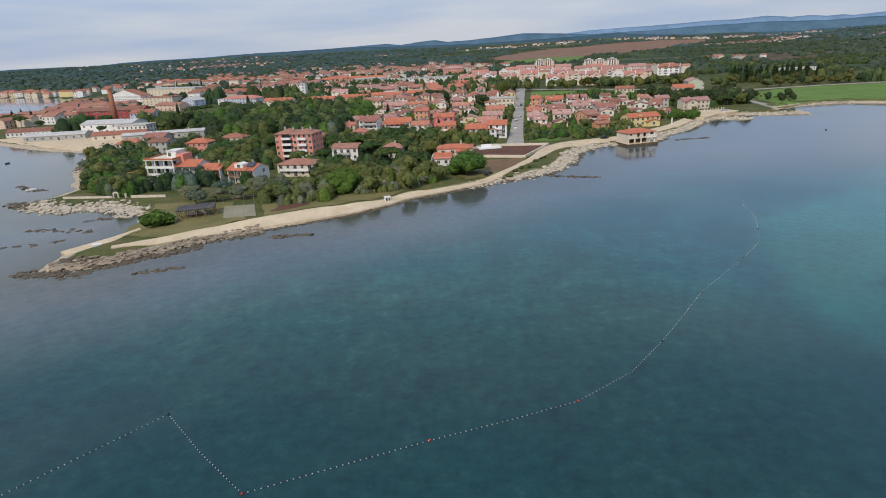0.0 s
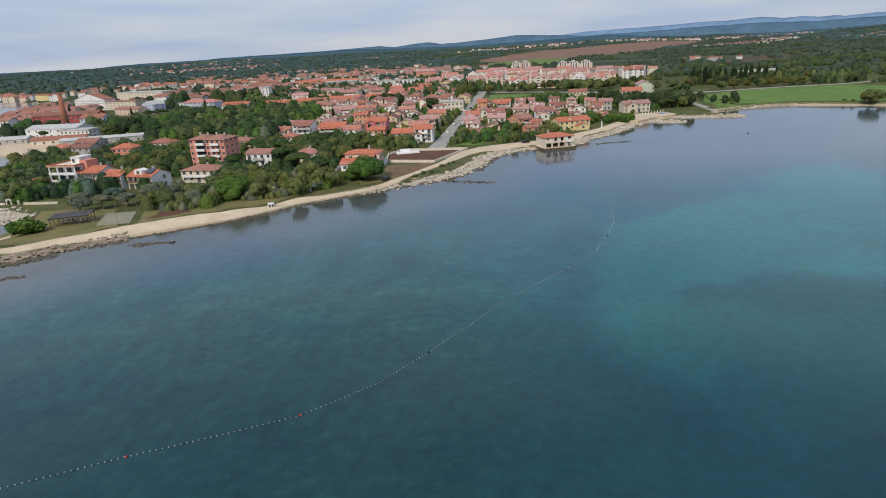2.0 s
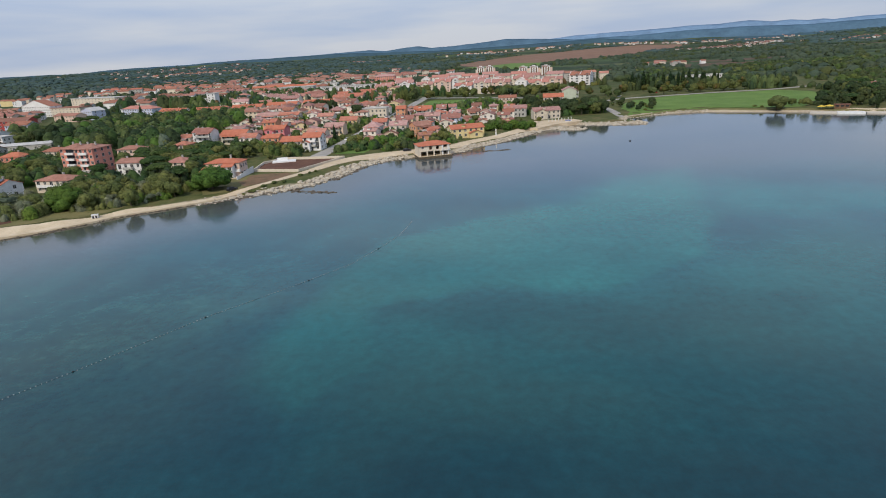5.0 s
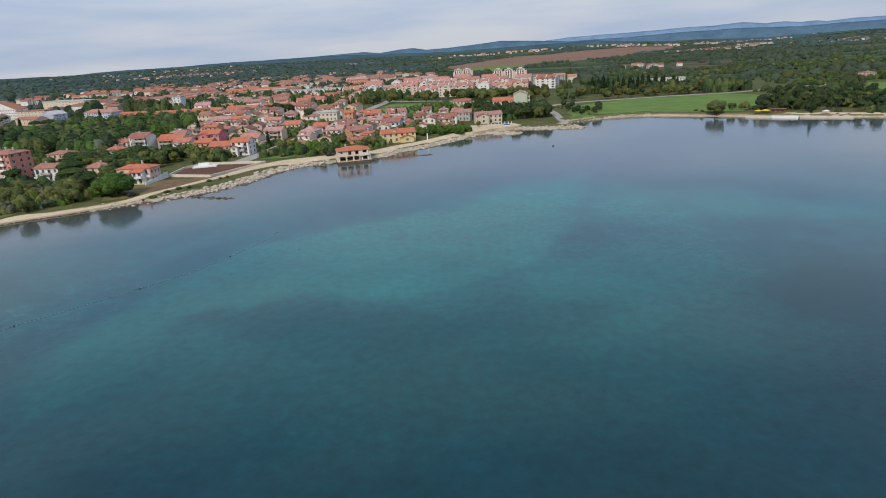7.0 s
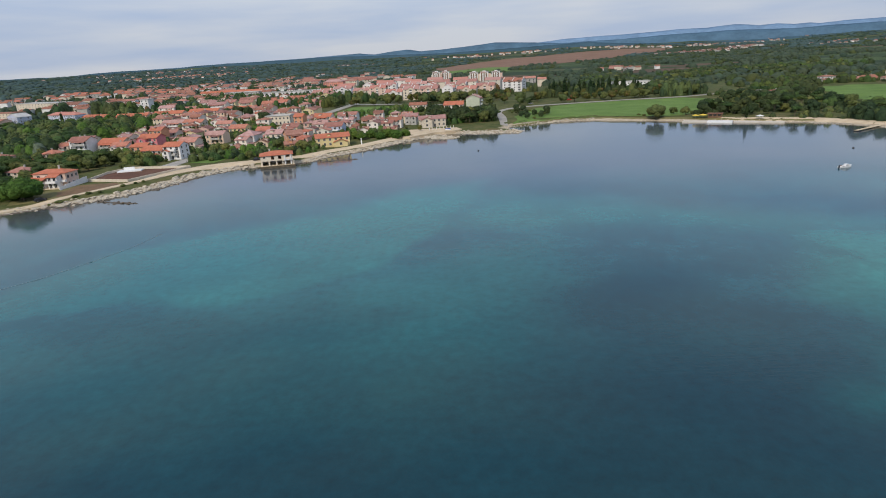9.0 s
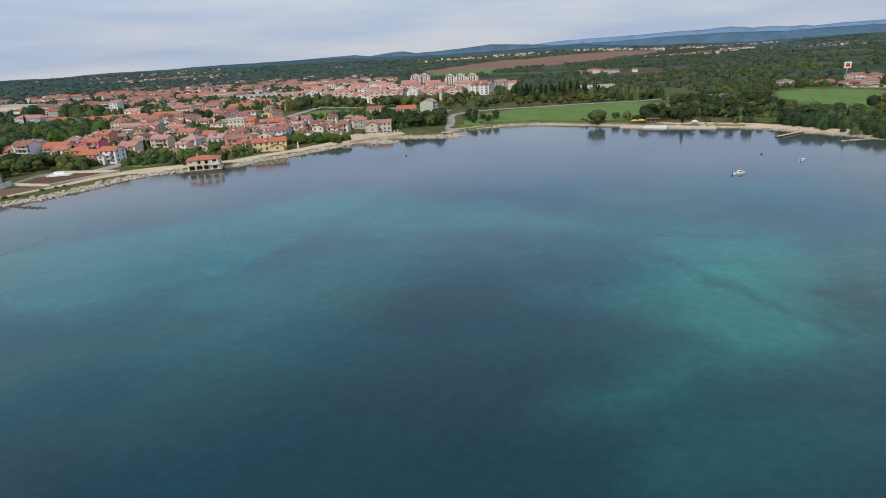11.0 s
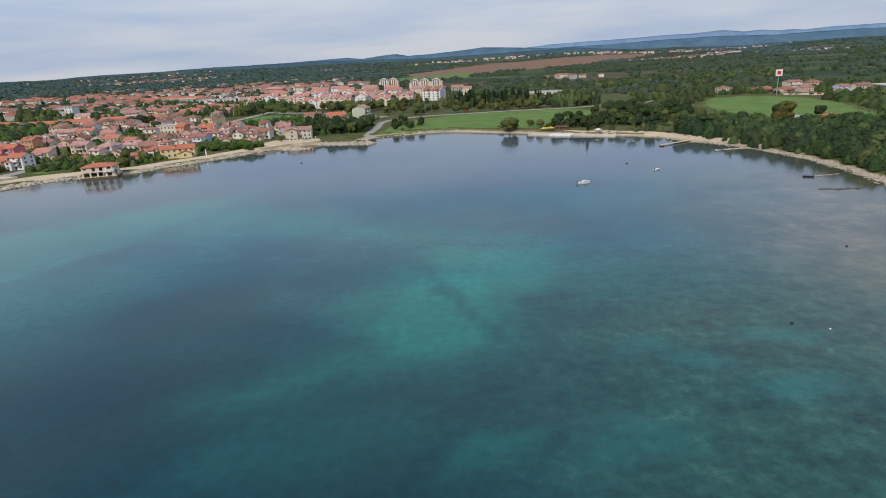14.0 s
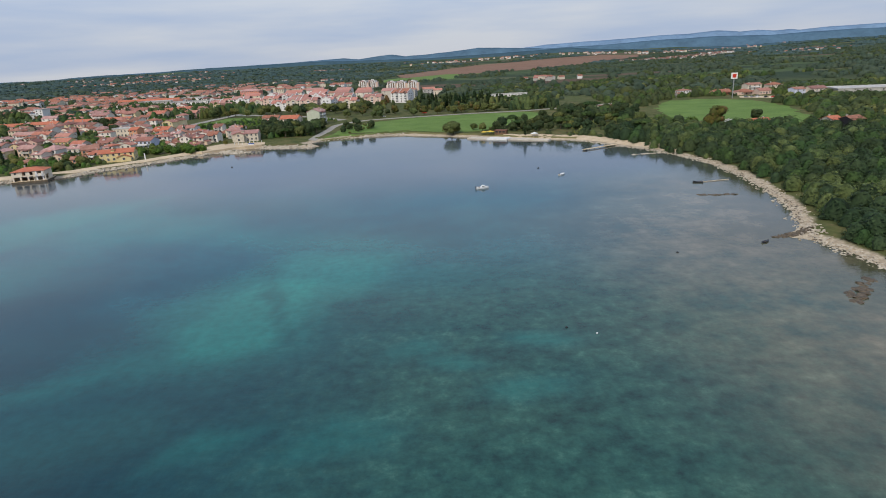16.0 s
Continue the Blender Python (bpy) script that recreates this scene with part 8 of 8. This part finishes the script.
def parasol(x, y, mat, label, r=2.2):
    o = base("parasol", x, y, 0, label, "parasol", "parasols on the bay")
    part("pole", cached("ppole", lambda: Shape().tube(0, 0, -0.3, 2.7, 0.05, 0.05, 6).mesh("pole", METAL)), o)
    part("canopy", Shape().tube(0, 0, 2.1, 2.9, r, 0.1, 8).mesh("canopy", mat), o)


parasol(345, 364.5, PAINT_YELLOW, "open yellow parasol at the beach bar", 2.8)
parasol(341, 366, PAINT_YELLOW, "open yellow parasol at the beach bar", 2.4)
parasol(371, 346, PAINT_WHITE, "open white parasol on the quay", 2.4)
canopy = base("car_canopy", -50.5, 258, -8, "white arched canopy in the yard", "canopy")
prof = [(2.6 * math.cos(math.pi * k / 8), 2.0 + 1.1 * math.sin(math.pi * k / 8)) for k in range(9)]
part("cover", Shape().prism(prof + [(u * 0.94, z_ - 0.12) for u, z_ in prof[::-1]], -2.4, 2.4, "y").mesh("cover", PAINT_WHITE), canopy)
for u in (-2.5, 2.5):
    for v_ in (-2.2, 2.2):
        part("leg", cached("cleg", lambda: Shape().tube(0, 0, -0.3, 2.0, 0.05, 0.05, 6).mesh("leg", METAL)), canopy, pose(u, v_, 0))


# ---- cars ----
CAR_PAINT = [PAINT_DARK, PAINT_WHITE, METAL, surface("blue_paint", (0.02, 0.05, 0.18), (0.03, 0.07, 0.24), 1.0, 0.35), PAINT_RED]


def car(x, y, turn, colour, label):
    """A parked hatchback: body, glasshouse, four wheels with tyres and rims."""
    o = base("car", x, y, turn, label, "car", "parked cars", lift=0.12)
    side = [(-2.0, 0.3), (2.05, 0.3), (2.1, 0.65), (1.95, 0.85), (1.05, 0.95), (-1.9, 1.0), (-2.05, 0.7)]
    part("body", cached(("body", colour), lambda: Shape().prism(side, -0.85, 0.85, "y").mesh("body", CAR_PAINT[colour])), o)
    part("glasshouse", cached("glass", lambda: Shape().prism([(-1.85, 0.98), (1.0, 0.94), (0.35, 1.42), (-1.4, 1.45)], -0.74, 0.74, "y").mesh("glasshouse", GLASS_DARK)), o)
    part("roof", cached(("carroof", colour), lambda: Shape().box(-1.35, 0.3, -0.7, 0.7, 1.44, 1.5).mesh("roof", CAR_PAINT[colour])), o)
    for u in (-1.25, 1.3):
        for v_ in (-0.8, 0.8):
            w_ = part("wheel", cached("tyre", lambda: Shape().tube(0, 0, -0.1, 0.1, 0.32, 0.32, 12).mesh("wheel", PAINT_DARK)), o, pose(u, v_, 0.32, 90, 0, 0))
            part("rim", cached("rim", lambda: Shape().tube(0, 0, -0.11, 0.11, 0.19, 0.19, 8).mesh("rim", METAL)), w_)


car(19, 220.5, 55, 0, "dark parked hatchback beside the path")
car(84, 291.5, 25, 0, "dark parked hatchback near the boathouse")
for k_, (x_, y_, t_) in enumerate([(-53, 268, 80), (-52, 274, 80), (-56, 280, 75), (-51, 281, 80), (46.5, 345, 81), (51.5, 380, 81), (57, 400, 81), (62, 455, 81), (68, 470, 261), (300, 536, 20), (262, 520, 35), (598, 524, 20), (602, 521, 20), (606, 518, 20), (611, 514, 20), (616, 511, 20), (622, 507, 20), (608, 524, 200)]):
    car(x_, y_, t_, (2, 1, 0, 4, 1, 2)[k_ % 6], ("silver", "white", "dark", "red", "white", "silver")[k_ % 6] + " parked hatchback on the asphalt")


# ---- boats and buoys ----
def boat(x, y, turn, length, label, cabin=True, hull=None):
    """A small boat afloat: shaped hull, deck, screen or cabin, outboard."""
    o = tagged(new("motor_boat" if cabin else "rowing_boat"), label, "boat", "moored boats")
    o.matrix_basis = pose(x, y, 0, 0, 0, turn)
    n, L_ = 9, length
    s = Shape()
    rows = []
    for k in range(n):
        u = k / (n - 1)
        w = 0.19 * L_ * (1 - max(0, (u - 0.45) / 0.55) ** 2.2) * (0.9 + 0.1 * min(1, u * 4))
        zt, px_ = 0.11 * L_ + 0.05 * L_ * u * u, (u - 0.5) * L_
        rows.append([(px_, -w, zt), (px_, -w * 0.72, -0.06 * L_), (px_, w * 0.72, -0.06 * L_), (px_, w, zt), (px_, w * 0.85, zt - 0.02), (px_, -w * 0.85, zt - 0.02)])
    v = [q for r_ in rows for q in r_]
    f = [(i * 6 + j, (i + 1) * 6 + j, (i + 1) * 6 + (j + 1) % 6, i * 6 + (j + 1) % 6) for i in range(n - 1) for j in range(6)]
    s.add(v, f + [(0, 1, 2, 3, 4, 5), tuple((n - 1) * 6 + j for j in (5, 4, 3, 2, 1, 0))])
    part("hull", s.mesh("hull", hull or PAINT_WHITE, smooth=False), o)
    if cabin:
        part("cabin", Shape().box(-0.08 * L_, 0.2 * L_, -0.12 * L_, 0.12 * L_, 0.1 * L_, 0.24 * L_, top=0.82).mesh("cabin", PAINT_WHITE), o)
        part("screen", Shape().box(-0.05 * L_, 0.21 * L_, -0.125 * L_, 0.125 * L_, 0.15 * L_, 0.2 * L_, top=0.9).mesh("screen", GLASS_DARK), o)
    part("thwart", Shape().box(-0.3 * L_, -0.22 * L_, -0.15 * L_, 0.15 * L_, 0.11 * L_, 0.13 * L_).mesh("thwart", SHUTTER), o)
    part("outboard", Shape().box(-0.54 * L_, -0.47 * L_, -0.04 * L_, 0.04 * L_, -0.04 * L_, 0.2 * L_).mesh("outboard", PAINT_DARK), o)


def float_(x, y, r, mat, label):
    o = tagged(new("mooring_buoy"), label, "buoy", "mooring buoys")
    o.matrix_basis = pose(x, y, 0)
    part("ball", Shape().tube(0, 0, -r * 0.5, r * 0.2, r * 0.7, r, 10).tube(0, 0, r * 0.2, r * 0.9, r, r * 0.45, 10).mesh("ball", mat, smooth=True), o)
    part("ring", Shape().tube(0, 0, r * 0.85, r * 1.2, r * 0.15, r * 0.12, 6).mesh("ring", METAL), o)


boat(326, 205, 10, 5.2, "white motor boat moored in the bay")
boat(362, 224, 40, 3.8, "small white rowing boat moored in the bay", False)
boat(408, 195, 160, 3.6, "dark rowing boat tied near the jetty", False, PAINT_DARK)
boat(393, 120.5, 30, 2.6, "small dark dinghy near the spit", False, PAINT_DARK)
boat(-174, 244, 10, 4.2, "small white boat off the rocks", False)
boat(-239, 323, 100, 4.0, "small dark boat off the beach", False, PAINT_DARK)
boat(388, 287, 100, 4.0, "dark boat beside the jetty", False, PAINT_DARK)
float_(355, 242, 0.5, PAINT_DARK, "dark round mooring buoy afloat")
float_(197, 293, 0.5, PAINT_DARK, "dark round mooring buoy off the quay")
float_(336, 74, 0.2, PAINT_WHITE, "small white round buoy afloat")
float_(331, 77, 0.28, PAINT_DARK, "small dark round buoy afloat")
float_(368, 116, 0.32, PAINT_DARK, "dark round buoy in the shallows")

LINE = [(-58, 53), (-41, 72), (-33, 63), (-25, 55), (-14, 59), (-3, 63), (8, 66.5), (18, 70), (28, 77), (36, 86), (44, 96), (51, 105), (60, 114), (68, 122), (76, 131), (82, 142), (87, 153), (90, 166)]
swim = tagged(new("buoy_line"), "swimming line of small white floats on a rope", "buoy line")
cu = bpy.data.curves.new("rope", "CURVE")
cu.dimensions, cu.bevel_depth, cu.bevel_resolution = "3D", 0.015, 0
sp = cu.splines.new("POLY")
sp.points.add(len(LINE) - 1)
for q, (x_, y_) in zip(sp.points, LINE):
    q.co = (x_, y_, 0.04, 1)
part("rope", cu, swim)
cu.materials.append(PAINT_DARK)
bead = Shape().tube(0, 0, -0.1, 0.0, 0.06, 0.095, 8).tube(0, 0, 0.0, 0.09, 0.095, 0.05, 8).mesh("float", PLASTIC, smooth=True)
marker = Shape().tube(0, 0, -0.12, 0.0, 0.13, 0.2, 8).tube(0, 0, 0.0, 0.24, 0.2, 0.06, 8).mesh("marker_buoy", PAINT_RED, smooth=True)
dark_marker = Shape().tube(0, 0, -0.12, 0.0, 0.13, 0.2, 8).tube(0, 0, 0.0, 0.24, 0.2, 0.06, 8).mesh("marker_buoy", PAINT_DARK, smooth=True)
for k in range(290):
    x_, y_, _ = along(LINE, k / 289)
    part("float", bead, swim, pose(x_, y_, 0.02))
for k, (x_, y_) in enumerate([(-41, 72), (-25, 55), (-3, 63), (18, 70), (36, 86), (51, 105), (68, 122), (82, 142)]):
    part("marker_buoy", marker if k in (1, 2, 3) else dark_marker, swim, pose(x_, y_, 0.02))
